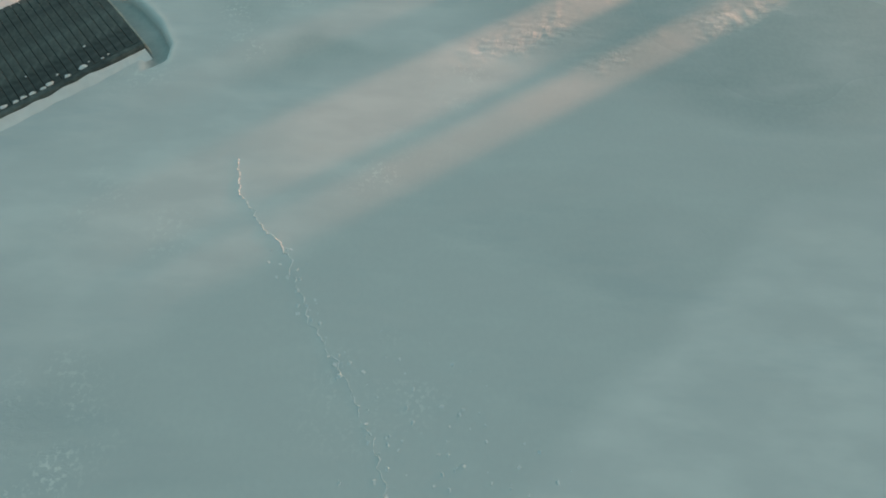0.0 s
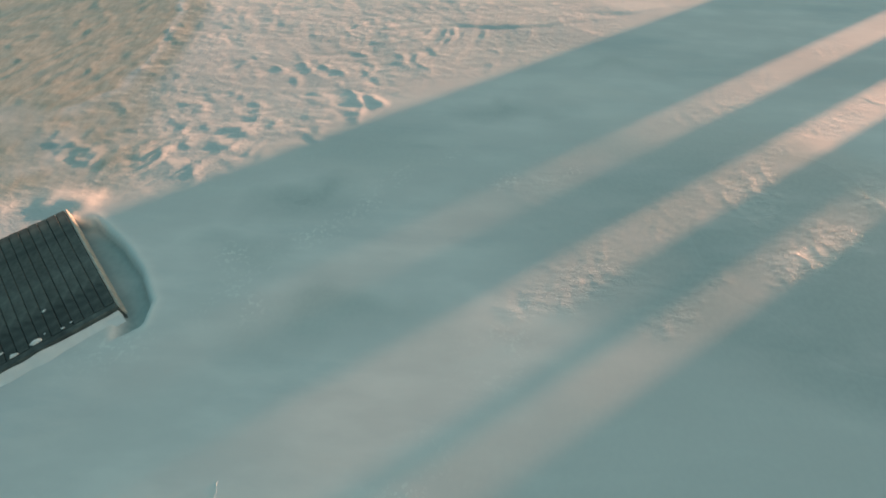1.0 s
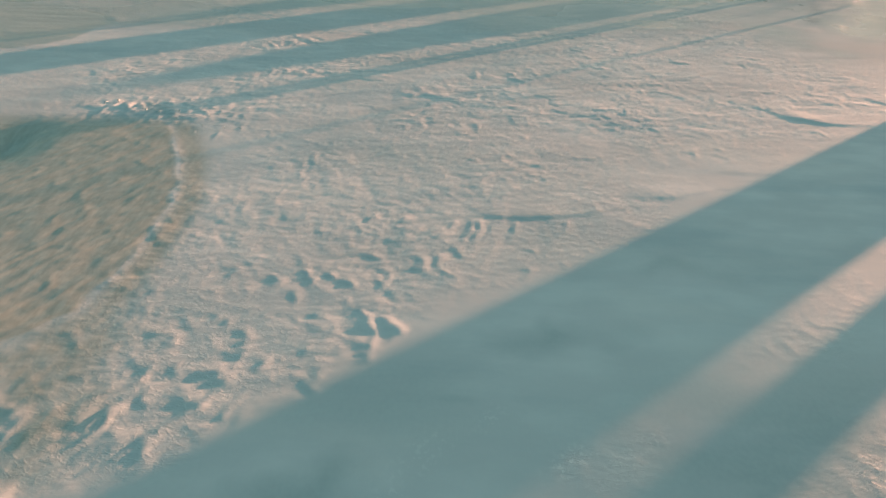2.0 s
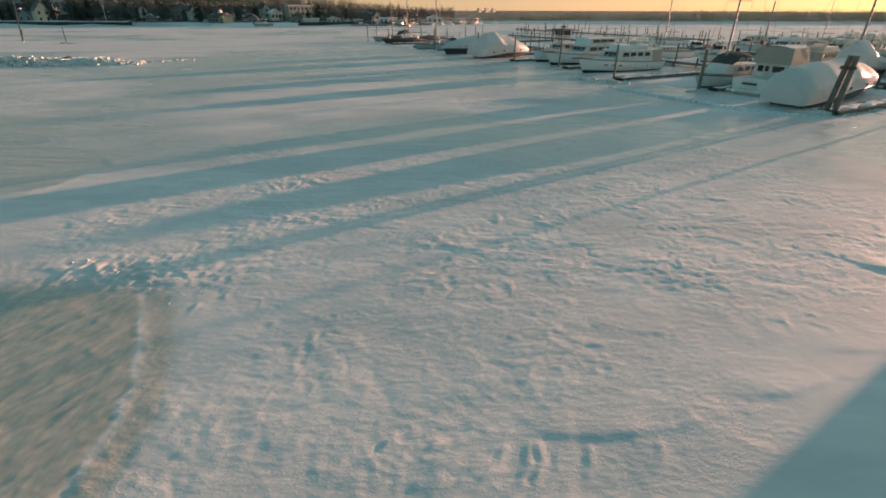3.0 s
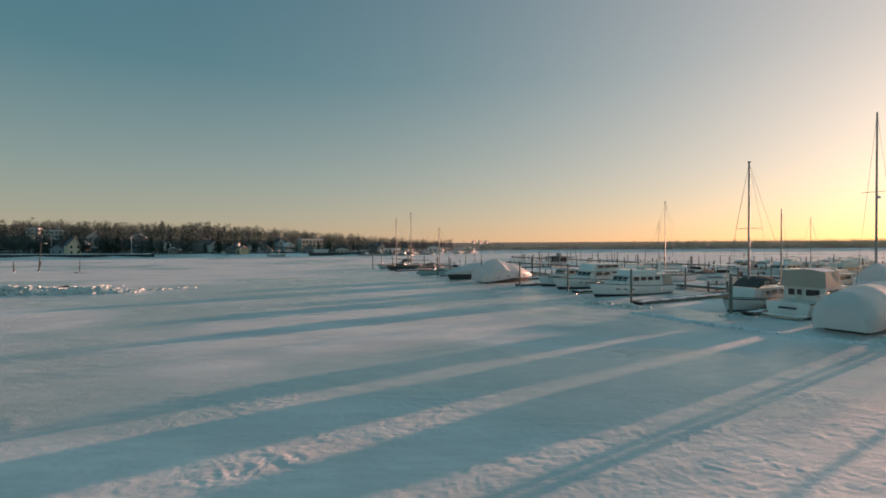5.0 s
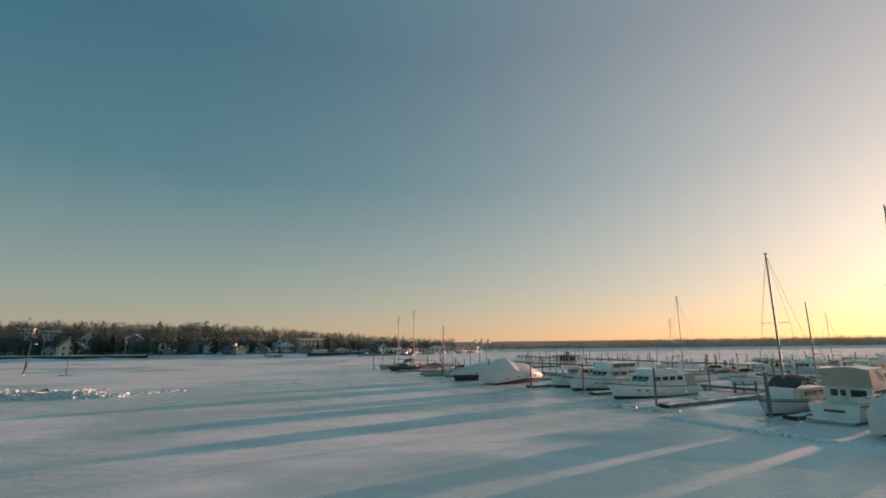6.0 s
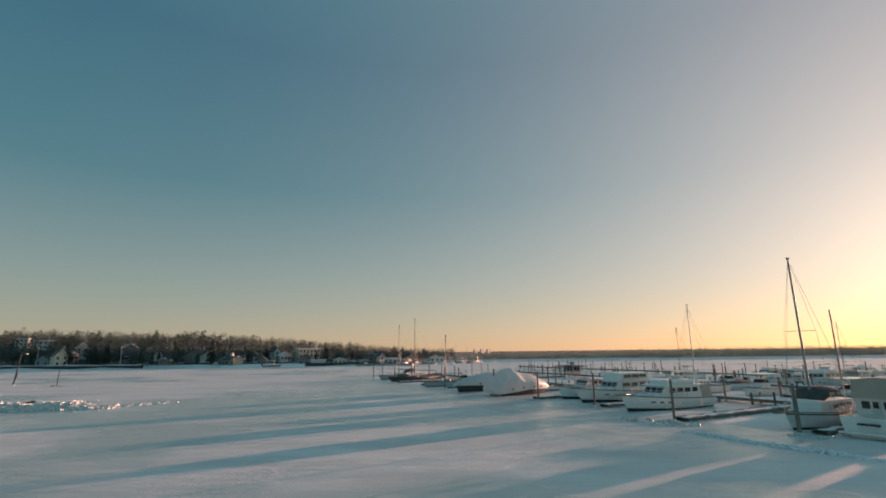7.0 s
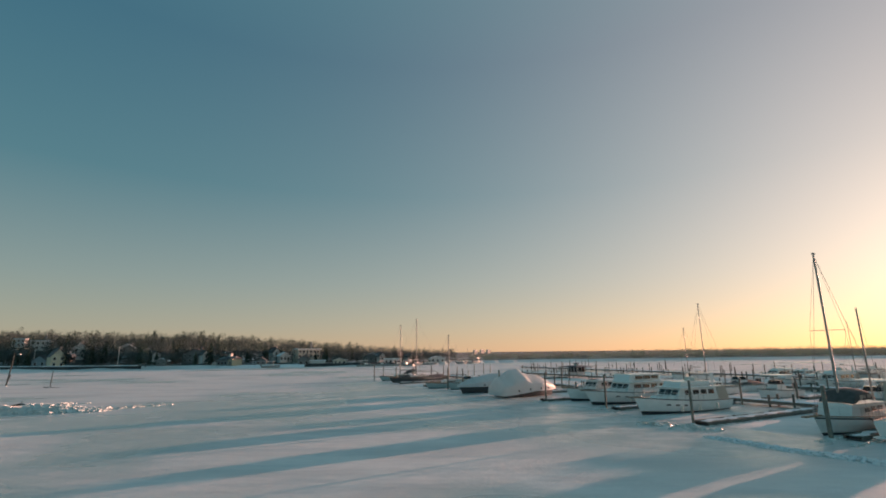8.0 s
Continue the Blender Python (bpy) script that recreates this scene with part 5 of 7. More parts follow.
def sailboat(m, L=9.0, B=2.8, mast=10.5, hull="gelcoat", label="white sailboat with bare mast and dark canvas dodger", dodger=True, stripe="stripe",
             low=False, lean=0.0, mast_at=0.08, spreaders=True, group="moored sailboats", tarp=False, mizzen=0.0, enclosure=False):
    ob = thing("sailboat", m, label, "boat", group)
    fb, fs = (1.25, 0.95) if not low else (0.85, 0.6)
    rings = hull_rings(L, B, fb, fs, full=0.45, rake=0.22, chine=0.3)
    part("hull", Geo().loft(rings), hull, ob, smooth=True)
    part("boot_stripe", hull_band(rings, 0, 0.35, 0.8), stripe, ob, "dark waterline stripe")
    part("sheer_stripe", hull_band(rings, 2, 0.55, 0.8), stripe, ob, "dark stripe along the sheer")
    part("deck", deck_geo(rings), "cream", ob)
    part("toe_rail", rub_rail(rings, 0.02, 0.03), "teak", ob)
    x0, x1 = -L * 0.12, L * 0.24
    part("cabin_trunk", cabin_geo(x0, x1, B * 0.58, B * 0.38, fs - 0.02, fs + 0.48, 0.5, 0.05, 0.06), hull if hull != "hull_dark" else "cream", ob)
    if enclosure:
        part("deckhouse", cabin_geo(L * mast_at - 3.0, L * mast_at + 1.0, B * 0.78, B * 0.62, fs - 0.04, fs + 0.92, 0.35, 0.05, 0.06), hull, ob)
        for q in (-1, 1):
            for a in (-2.6, -1.7, -0.8):
                part("deckhouse_window", side_window(L * mast_at + a, L * mast_at + a + 0.6, fs + 0.42, fs + 0.72, q * (B * 0.375 + 0.02 * a + 0.11), 0.05), "glass", ob)
    for s in (-1, 1):
        for i in range(4):
            a = x0 + 0.3 + i * (x1 - x0 - 0.9) / 4
            wy = s * (B * 0.29 - B * 0.10 * (a - x0) / (x1 - x0))
            part("portlight", side_window(a, a + 0.35, fs + 0.18, fs + 0.34, wy + s * (0.125 * fs), 0.12), "glass", ob)
    mx = L * mast_at
    part("mast", Geo().tube((mx, 0, fs + 0.3), (mx + lean * mast, 0, mast), 0.085 if spreaders else 0.06, 0.055 if spreaders else 0.035, 10), "mast", ob, smooth=True)
    part("boom", Geo().tube((mx - 0.05, 0, fs + 1.2), (mx - L * 0.38, 0, fs + 1.1), 0.06, 0.05, 8), "mast", ob, smooth=True)
    part("mast_head", Geo().box(mx + lean * mast - 0.18, mx + lean * mast + 0.12, -0.05, 0.05, mast, mast + 0.12, 0.02), "mast", ob)
    if mizzen:
        part("mizzen_mast", Geo().tube((-L * 0.29, 0, fs - 0.1), (-L * 0.29, 0, mizzen), 0.065, 0.045, 10), "mast", ob, smooth=True)
        part("mizzen_stay", Geo().tube((-L * 0.29, 0, mizzen - 0.05), (-L * 0.49, 0, fs), 0.008, 0.008, 4), "wire", ob)
    sp = mast * 0.55
    if spreaders:
        part("spreader", Geo().tube((mx + lean * sp, -0.95, sp + 0.05), (mx + lean * sp, 0.95, sp + 0.05), 0.022, 0.022, 6), "mast", ob)
    top = (mx + lean * mast, 0, mast - 0.05)
    for end in ((rings[-1][-1][0] - 0.1, 0, fb), (-L / 2 + 0.1, 0, fs)):
        part("stay", Geo().tube(end, top, 0.010, 0.010, 4), "wire", ob)
    for s in (-1, 1):
        part("shroud", Geo().pipe([(mx - 0.1, s * B * 0.45, fs), (mx + lean * sp, s * 0.95, sp + 0.05), top], 0.008, 4), "wire", ob)
    if enclosure:
        # tall canvas deck enclosure round the mast, with clear side curtains
        e0, e1, wz = mx + 0.55, mx - 1.75, fs + 0.90
        rr = [[(xx, B * 0.40 * ww * math.cos(q), wz + hh * (0.30 + 0.70 * math.sin(q) ** 0.6)) for q in [math.pi * k / 10 for k in range(11)]]
              for xx, hh, ww in ((e0, 0.08, 0.82), (e0 - 0.62, 0.86, 0.84), (e0 - 1.1, 0.94, 0.86), (e1 + 0.4, 0.95, 0.86), (e1, 0.90, 0.86))]
        part("deck_enclosure", Geo().loft(rr, False, False), "canvas_dark", ob, "dark canvas deck enclosure", smooth=True)
        for s in (-1, 1):
            for a, b in ((e0 - 0.75, e0 - 1.5), (e0 - 1.65, e1 + 0.12)):
                part("curtain_window", side_window(b, a, wz + 0.24, wz + 0.58, s * (B * 0.345 + 0.075), 0.05, 0.08), "canvas", ob, "clouded clear side curtain")
        tip = rings[-1][-1]
        part("bowsprit", Geo().box(tip[0] - 0.7, tip[0] + 1.1, -0.16, 0.16, tip[2] - 0.02, tip[2] + 0.05, 0.02), "teak", ob, "plank bowsprit")
        for s in (-1, 1):
            for i in range(6):
                p = Vector(rings[4 + i][6 if s > 0 else 1])
                part("port", Geo().tube((p.x, p.y - s * 0.03, p.z + 0.18), (p.x, p.y + s * 0.03, p.z + 0.18), 0.10, 0.10, 10), "stripe", ob, "round dark port")
    if dodger:
        g = Geo()
        rr = []
        for i, (xx, hh, ww) in enumerate(((x0 + 0.75, 0.05, 0.95), (x0 + 0.30, 0.62, 0.92), (x0 - 0.3, 0.86, 0.9), (x0 - 1.3, 0.88, 0.88))):
            rr.append([(xx, B * 0.36 * ww * math.cos(q), fs + 0.42 + hh * (0.35 + 0.65 * math.sin(q))) for q in [math.pi * k / 8 for k in range(9)]])
        part("dodger", g.loft(rr, False, False), "canvas_dark", ob, "dark canvas dodger", smooth=True)
        g = Geo().box(x0 + 0.08, x0 + 0.32, -B * 0.2, B * 0.2, fs + 0.75, fs + 0.95, 0.02)
        part("dodger_window", g, "glass", ob)
        for s in (-1, 1):
            part("dodger_window", Geo().add([(x0 - 0.25, s * B * 0.345, fs + 0.62), (x0 - 1.15, s * B * 0.338, fs + 0.62), (x0 - 1.1, s * B * 0.318, fs + 1.0), (x0 - 0.3, s * B * 0.322, fs + 0.98),
                                             (x0 - 0.25, s * B * 0.36, fs + 0.62), (x0 - 1.15, s * B * 0.353, fs + 0.62), (x0 - 1.1, s * B * 0.333, fs + 1.0), (x0 - 0.3, s * B * 0.337, fs + 0.98)],
                                            [(0, 1, 2, 3), (4, 7, 6, 5), (0, 4, 5, 1), (1, 5, 6, 2), (2, 6, 7, 3), (3, 7, 4, 0)]), "canvas", ob, "clouded vinyl side window")
    if tarp:
        g = Geo()
        rr = []
        for i in range(9):
            t = i / 8
            xx = -L * 0.42 + L * 0.8 * t
            ww = B * 0.45 * (1 - max(0, t - 0.6) * 1.6)
            rr.append([(xx, ww * (1 - abs(1 - k / 3)) * 0 + ww * (k / 3 - 1), fs + 0.08 + (0.5 + 0.1 * math.sin(i * 2)) * (1 - abs(k / 3 - 1))) for k in range(7)])
        part("tarp", g.loft(rr, False, False), "canvas_dark", ob, "dark tarpaulin over the boom")
    pts = [(r[-1][0], r[-1][1] * 0.95, r[-1][2]) for r in rings[::2]]
    part("lifeline", rail(pts, 0.55, 0.012), "steel", ob)
    part("lifeline", rail([(x, -y, z) for x, y, z in pts], 0.55, 0.012), "steel", ob)
    return ob


def translucent(name, color, rough, share, stain_color, bump):
    """Thin sheeting that lets some of the light behind it through."""
    m = material(name, color, rough, stain=0.25, stain_size=0.9, stain_color=stain_color, grain=0.03, grain_size=2.0, bump=bump, bump_size=2.2, spec=0.4)
    n, k = m.node_tree.nodes, m.node_tree.links
    b = n["Principled BSDF"]
    t = n.new("ShaderNodeBsdfTranslucent")
    t.inputs["Color"].default_value = (*color, 1)
    x = n.new("ShaderNodeMixShader")
    x.inputs["Fac"].default_value = share
    k.new(b.outputs[0], x.inputs[1])
    k.new(t.outputs[0], x.inputs[2])
    k.new(x.outputs[0], n["Material Output"].inputs["Surface"])
    return m


M["wrap"] = translucent("white_shrink_wrap", (0.86, 0.865, 0.86), 0.42, 0.34, (0.70, 0.71, 0.72), 0.03)
M["canvas"] = translucent("taupe_canvas", (0.56, 0.54, 0.48), 0.85, 0.22, (0.36, 0.33, 0.28), 0.02)


def wrapped_boat(m, L=11.0, B=3.4, peak=2.7, low=0.55, label="boat under tight white shrink wrap with a dark hull bottom", hump=0.0, hump_at=0.5, seed=1,
                 bow_rise=0.4, mast=0.0, group="shrink-wrapped boats", vents=True, tent=1.3, run=0.10, posts=5):
    ob = thing("wrapped_boat", m, label, "boat", group)
    rings = hull_rings(L * 0.93, B * 0.86, 1.0, 0.7, full=0.55, rake=0.15)
    part("hull", Geo().loft(rings), "hull_dark", ob, "dark hull bottom", smooth=True)
    rnd = random.Random(seed)
    n, k = 34, 21
    out = []
    for j in range(n + 1):
        t = j / n
        x = -L / 2 - 0.35 + (L + 0.6) * t
        end = min(1, t / run, (1 - t) / 0.05) ** 0.7
        taper = 1 - max(0, (t - 0.5) / 0.5) ** 2.3 * 0.93
        half = (B / 2 + 0.12) * taper * (0.9 + 0.1 * min(1, t / 0.2))
        top = peak * (0.88 + 0.12 * math.sin(math.pi * min(1, t * 1.3))) + hump * min(1.0, max(0.0, 2.1 - abs(t - hump_at) / 0.075))
        top = top - (peak - low - 1.1) * max(0, (t - 0.62) / 0.38) ** 1.7 - 0.10 * abs(math.sin(math.pi * posts * t))
        base = low + bow_rise * min(1, t / 0.5) ** 1.3
        ring = []
        for i in range(k):
            q = i / (k - 1) * 2 - 1
            a = abs(q)
            if a > 0.62:                      # skirt falling to the hull's flank
                u = (a - 0.62) / 0.38
                y, z = half * (1 - 0.06 * u), base + (top - base) * 0.46 * (1 - u)
            else:
                u = a / 0.62
                y, z = half * (u * 0.92 + 0.08 * u * u), base + (top - base) * (0.46 + 0.54 * (1 - u ** tent))
            fold = 0.05 * noise.noise((x * 1.1, y * 1.3 + 5 * seed, z * 1.3)) + 0.02 * abs(noise.noise((x * 2.0 + 2.5 * z, 3.0 * seed, 0.7 * z))) + 0.018 * noise.noise((x * 3.1, y * 2.5 + 5 * seed, z * 3))
            y2 = y * (0.80 + 0.20 * end) + fold
            z2 = base + (z - base) * (0.55 + 0.45 * end) + fold * 0.8 * (a < 0.62)
            ring.append((x, y2 if q > 0 else -y2, z2))
        out.append(ring)
    part("shrink_wrap", Geo().loft(out, False, True), "wrap", ob, "taut white shrink wrap", smooth=True)
    g = Geo()
    for side in (0, -1):
        g.pipe([r[side] for r in out], 0.03, 5)
    part("perimeter_band", g, "wrap", ob, smooth=True)
    if vents:
        for t in (8, 14, 20, 25):
            p = Vector(out[t][19])
            part("vent", Geo().tube(p + Vector((0, -0.03, 0.04)), p + Vector((0, 0.06, 0.06)), 0.10, 0.08, 8), "stripe", ob, "small dark vent")
            p = Vector(out[t][1])
            part("vent", Geo().tube(p + Vector((0, 0.03, 0.04)), p + Vector((0, -0.06, 0.06)), 0.10, 0.08, 8), "stripe", ob, "small dark vent")
    if mast > 0:
        part("mast", Geo().tube((L * 0.08, 0, 1.0), (L * 0.08, 0, mast), 0.10, 0.065, 10), "mast", ob, smooth=True)
        sp = mast * 0.58
        part("spreader", Geo().tube((L * 0.08, -1.0, sp), (L * 0.08, 1.0, sp), 0.025, 0.025, 6), "mast", ob)
        part("radar_dome", Geo().tube((L * 0.08 - 0.3, 0, sp - 0.55), (L * 0.08 - 0.3, 0, sp - 0.33), 0.2, 0.16, 10), "gelcoat", ob)
        for end in ((L * 0.5, 0, 1.3), (-L * 0.5, 0, 1.1)):
            part("stay", Geo().tube(end, (L * 0.08, 0, mast - 0.05), 0.012, 0.012, 4), "wire", ob)
    return ob


def small_boat(m, L=6.0, B=2.2, hull="gelcoat", label="small open motor boat with low windscreen", top=False, group="moored motor boats", tarp=None):
    ob = thing("small_boat", m, label, "boat", group)
    rings = hull_rings(L, B, 1.0, 0.75, full=0.5, rake=0.16)
    part("hull", Geo().loft(rings), hull, ob, smooth=True)
    part("boot_stripe", hull_band(rings, 0, 0.3, 0.7), "stripe", ob)
    part("deck", deck_geo(rings, 0.1), "cream", ob)
    part("rub_rail", rub_rail(rings, -0.04, 0.035), "stripe", ob)
    part("console", cabin_geo(-0.3, L * 0.2, B * 0.62, B * 0.45, 0.7, 1.35, 0.5, 0.05), "gelcoat", ob)
    part("windscreen", cabin_geo(-0.1, L * 0.14, B * 0.58, B * 0.42, 1.37, 1.72, 0.4, 0.25, 0.06, 0.0), "glass", ob)
    part("outboard", Geo().box(-L / 2 - 0.35, -L / 2 + 0.1, -0.2, 0.2, 0.6, 1.35, 0.08), "stripe", ob)
    if top:
        for s in (-1, 1):
            for xx in (-L * 0.22, L * 0.12):
                part("top_post", Geo().tube((xx, s * B * 0.34, 0.7), (xx, s * B * 0.34, 2.2), 0.03, 0.03, 6), "steel", ob)
        part("hard_top", Geo().box(-L * 0.28, L * 0.18, -B * 0.42, B * 0.42, 2.2, 2.3, 0.03), "gelcoat", ob)
    if tarp:
        g = Geo()
        rr = [[(-L * 0.46 + L * 0.9 * t, B * 0.5 * (1 - 0.85 * max(0, t - 0.5) * 1.7) * (2 * q / 6 - 1), 0.85 + 0.55 * (1 - abs(2 * q / 6 - 1)) * math.sin(math.pi * (0.15 + 0.8 * t)))
               for q in range(7)] for t in [i / 9 for i in range(10)]]
        part("tarp", g.loft(rr, False, False), tarp, ob, "tarpaulin stretched over the cockpit")
    part("snow_cover", Geo().loft([[(L * 0.12 + L * 0.25 * i / 4, B * 0.25 * (2 * j / 4 - 1) * (1 - i * 0.15), 0.98 + 0.06 * i / 4 + 0.06 * (1 - (2 * j / 4 - 1) ** 2)) for j in range(5)]
                                   for i in range(5)], False, False), "snow", ob, "layer of snow", smooth=True)
    return ob


# first slips
wrapped_boat(slip(6.0, 3.3, 0, 5), 13.2, 3.0, 2.6, 0.3, "large boat under tight white shrink wrap beside leaning piles", 0.0, seed=2, bow_rise=0.5, run=0.06, tent=2.2, posts=4)
wrapped_boat(slip(20.2, 8.4, 0, 180), 8.6, 2.3, 2.1, 0.7, "sailboat under humped white shrink wrap with a bare mast", 1.25, 0.56, seed=4, mast=16.0, vents=False)
trawler(slip(6.7, 7.2, 0, 3) @ Matrix.Scale(0.87, 4))
sailboat(slip(6.6, 10.6, 0, 180) @ Matrix.Diagonal((1, 1, 0.9, 1)), 9.0, 2.9, 12.2, mast_at=0.2, mizzen=8.5, dodger=False, enclosure=True, label="white two-masted sailboat with a dark canvas deck enclosure behind a pile")
motor_yacht(slip(5.9, 22.3, 0, 180) @ Matrix.Diagonal((1, 1, 0.8, 1)), 10.0, 3.4, label="white motor yacht with dark cabin windows and flared bow")
motor_yacht(slip(8.6, 29.5, 0, 180) @ Matrix.Diagonal((1, 1, 0.8, 1)), 11.6, 3.8, label="white motor yacht with raised pilothouse and weathered grey hull side", flybridge=False, pilothouse=True, arch=False)
motor_yacht(slip(7.6, 33.1, 0, 180) @ Matrix.Diagonal((1, 1, 0.8, 1)), 8.0, 2.9, label="small white cabin cruiser with wraparound windscreen", flybridge=False, arch=False, windows=3)
wrapped_boat(slip(3.9, 40.6, 0, 0), 8.0, 3.5, 2.5, 0.25, "motor boat under peaked white shrink wrap reaching the ice", 0.55, 0.28, seed=6, tent=1.7, posts=3, run=0.05)
wrapped_boat(slip(4.4, 47.4, 0, 180), 11.0, 3.3, 2.4, 0.4, "long boat under white shrink wrap with a dark bottom", seed=8)
sailboat(slip(3.6, 57.5, 0, 180), 8.0, 2.5, 7.3, "hull_blue", "pale blue sailboat with a bare mast", dodger=False, low=True)
sailboat(slip(5.5, 72.5, 0, 180), 10.5, 2.8, 10.7, "hull_dark", "dark-hulled low sailboat with a bare mast", dodger=False, low=True, tarp=True)
sailboat(slip(5.0, 79.0, 0, 180), 8.5, 2.5, 9.9, "hull_blue", "pale blue-green sailboat with a bare mast", dodger=True, low=True)
small_boat(slip(4.0, 53.5, 0, 180), 6.0, 2.2, "hull_blue", "small pale blue boat with canvas cover", tarp="canvas")

# behind the first walkway
sailboat(slip(21.8, 30.0, 0, 180), 8.5, 2.6, 10.1, label="white sailboat with a thin bare mast at the inner dock", dodger=False, spreaders=False)
small_boat(slip(21.6, 15.2, 0, 180), 7.0, 2.5, "cream", "small cream cabin boat with a hard top at the inner dock", True)
motor_yacht(slip(26.0, 14.0, 0, 0) @ Matrix.Diagonal((1, 1, 0.74, 1)), 9.5, 3.2, label="cream motor yacht with canvas and rails at the inner dock", hull="cream", group="inner dock boats")
small_boat(slip(24.5, 24.5, 0, 180), 6.5, 2.4, "gelcoat", "small white boat with a hard top", True)
small_boat(slip(29.0, 31.0, 0, 180), 7.0, 2.5, "gelcoat", "small white cabin boat under a dark tarpaulin", tarp="canvas_dark")
motor_yacht(slip(42.5, 27.0, 0, 180) @ Matrix.Diagonal((1, 1, 0.74, 1)), 9.0, 3.1, label="distant white motor yacht among the piles", group="distant moored boats", windows=3)
motor_yacht(slip(43.0, 20.5, 0, 180) @ Matrix.Diagonal((1, 1, 0.74, 1)), 10.0, 3.3, label="distant white motor yacht with radar arch", group="distant moored boats", windows=3, hull="cream")
motor_yacht(slip(42.0, 14.0, 0, 180) @ Matrix.Diagonal((1, 1, 0.74, 1)), 9.0, 3.0, label="distant white cabin cruiser", group="distant moored boats", flybridge=False, windows=3)
wrapped_boat(slip(43.5, 8.0, 0, 180), 10.0, 3.4, 2.8, 0.5, "distant boat under white shrink wrap", seed=11, group="distant moored boats", vents=False)
wrapped_boat(slip(26.0, 5.3, 0, 180), 11.0, 2.8, 3.2, 0.5, "tall boat under white shrink wrap at the inner dock", 0.0, seed=12, group="inner dock boats", vents=False)
motor_yacht(slip(28.0, 8.5, 0, 0) @ Matrix.Diagonal((1, 1, 0.74, 1)), 9.0, 3.1, label="motor yacht with cream cabin at the inner dock", hull="cream", group="inner dock boats", flybridge=True)
small_boat(slip(44.0, 33.5, 0, 180), 7.0, 2.4, "gelcoat", "distant small white boat with a hard top", True, "distant moored boats")
for a, b, h, kind in ((64, 22, 9.5, "gelcoat"), (66, 12, 11.0, "gelcoat"), (64, 33, 9.0, "hull_blue"), (50, 3, 10.0, "gelcoat"), (66, 2, 11.5, "cream"),
                      (52, -6, 11.0, "gelcoat"), (86, 8, 12.0, "gelcoat"), (44, 48, 8.5, "gelcoat")):
    sailboat(slip(a, b, 0, 180), 9.0, 2.7, h, kind, "distant sailboat with a bare mast among the piles", dodger=False, spreaders=False, group="distant sailboats")
far_motor = motor_yacht(slip(66, 28, 0, 180) @ Matrix.Diagonal((1, 1, 0.66, 1)), 9.0, 3.0, label="distant white cabin cruiser beyond the piers", group="distant moored boats", flybridge=True, windows=3)
for a, b in ((65, 17), (65, 7), (88, 20), (88, 30), (67, -3), (88, -2), (66.5, 46.5), (67.0, 42.5), (67.5, 38.0), (66.5, 33.5), (86, 40), (87, 35), (50.5, 33), (51, 24)):
    copy_thing(far_motor, slip(a, b, 0, 180) @ Matrix.Diagonal((1, 1, 0.66, 1)))

# unseen shadow casters, added between the low sun and the near ice
def sunward(along, across):
    """A pose facing away from the sun: metres towards it, and to the left of its bearing."""
    c, q = math.cos(radians(90 - SUN_AZ)), math.sin(radians(90 - SUN_AZ))
    return pose(along * c - across * q, along * q + across * c, 0, 0, 0, 270 - SUN_AZ)


# shed added out of view to shade the near ice; gaps pass sun stripes
shed_m = sunward(33.5, 0)
boat_shed = thing("boat_shed", shed_m, "unseen long weathered shed added to cast striped shade, plank walls and low snowy roof", "shed")
for p0, p1 in ((7.16, 9.62), (5.56, 6.50), (4.14, 4.42), (-9.0, 3.56)):
    # local y runs to the right of the sun's bearing, seen from the shed
    part("wall_panel", Geo().box(-0.08, 0.08, -p1, -p0, -0.1, 2.68), "dock_wood", boat_shed)
    part("wall_panel", Geo().box(-6.08, -5.92, -p1, -p0, -0.1, 2.68), "dock_wood", boat_shed)
part("roof", Geo().add([(0.4, -9.64, 2.55), (-6.4, -9.64, 2.55), (-6.4, 9.2, 2.55), (0.4, 9.2, 2.55), (0.4, -9.64, 2.72), (-6.4, -9.64, 2.72), (-6.4, 9.2, 2.72), (0.4, 9.2, 2.72),
                        (-3, -9.64, 3.9), (-3, 9.2, 3.9)],
                       [(3, 2, 1, 0), (0, 1, 5, 4), (2, 3, 7, 6), (1, 2, 6, 5), (3, 0, 4, 7), (4, 8, 9, 7), (5, 6, 9, 8), (4, 5, 8), (6, 7, 9)]), "roof", boat_shed)
# low panels and slats added to cut and dim the sun stripes
part("low_panel", Geo().box(-0.06, 0.06, -4.14, -3.56, -0.1, 1.56), "dock_wood", boat_shed)
part("low_panel", Geo().box(-0.06, 0.06, -4.92, -4.42, -0.1, 1.80), "dock_wood", boat_shed)
part("low_panel", Geo().box(-6.06, -5.94, -4.92, -4.42, -0.1, 1.80), "dock_wood", boat_shed)
for p0, p1, z0, slat, pitch, first_slat in ((6.50, 7.16, 1.55, 0.112, 0.13, 0.6), (4.42, 5.56, 1.84, 0.092, 0.13, 0.80),
                                           (3.56, 4.14, 1.68, 0.102, 0.13, 0.5)):
    for j in range(int((2.66 - z0) / pitch)):
        z1 = z0 + pitch * j
        part("slat", Geo().box(-0.05, -0.02, -p1, -p0, z1, z1 + slat * min(1.0, first_slat + 0.18 * j)), "dock_wood", boat_shed)
for yy in (-9.3, -6.05, -2.0, 2.0, 8.6):
    for xx in (0.22, -6.22):
        part("post", Geo().tube((xx, yy, -0.4), (xx, yy, 2.57), 0.12, 0.11, 8), "pile", boat_shed)


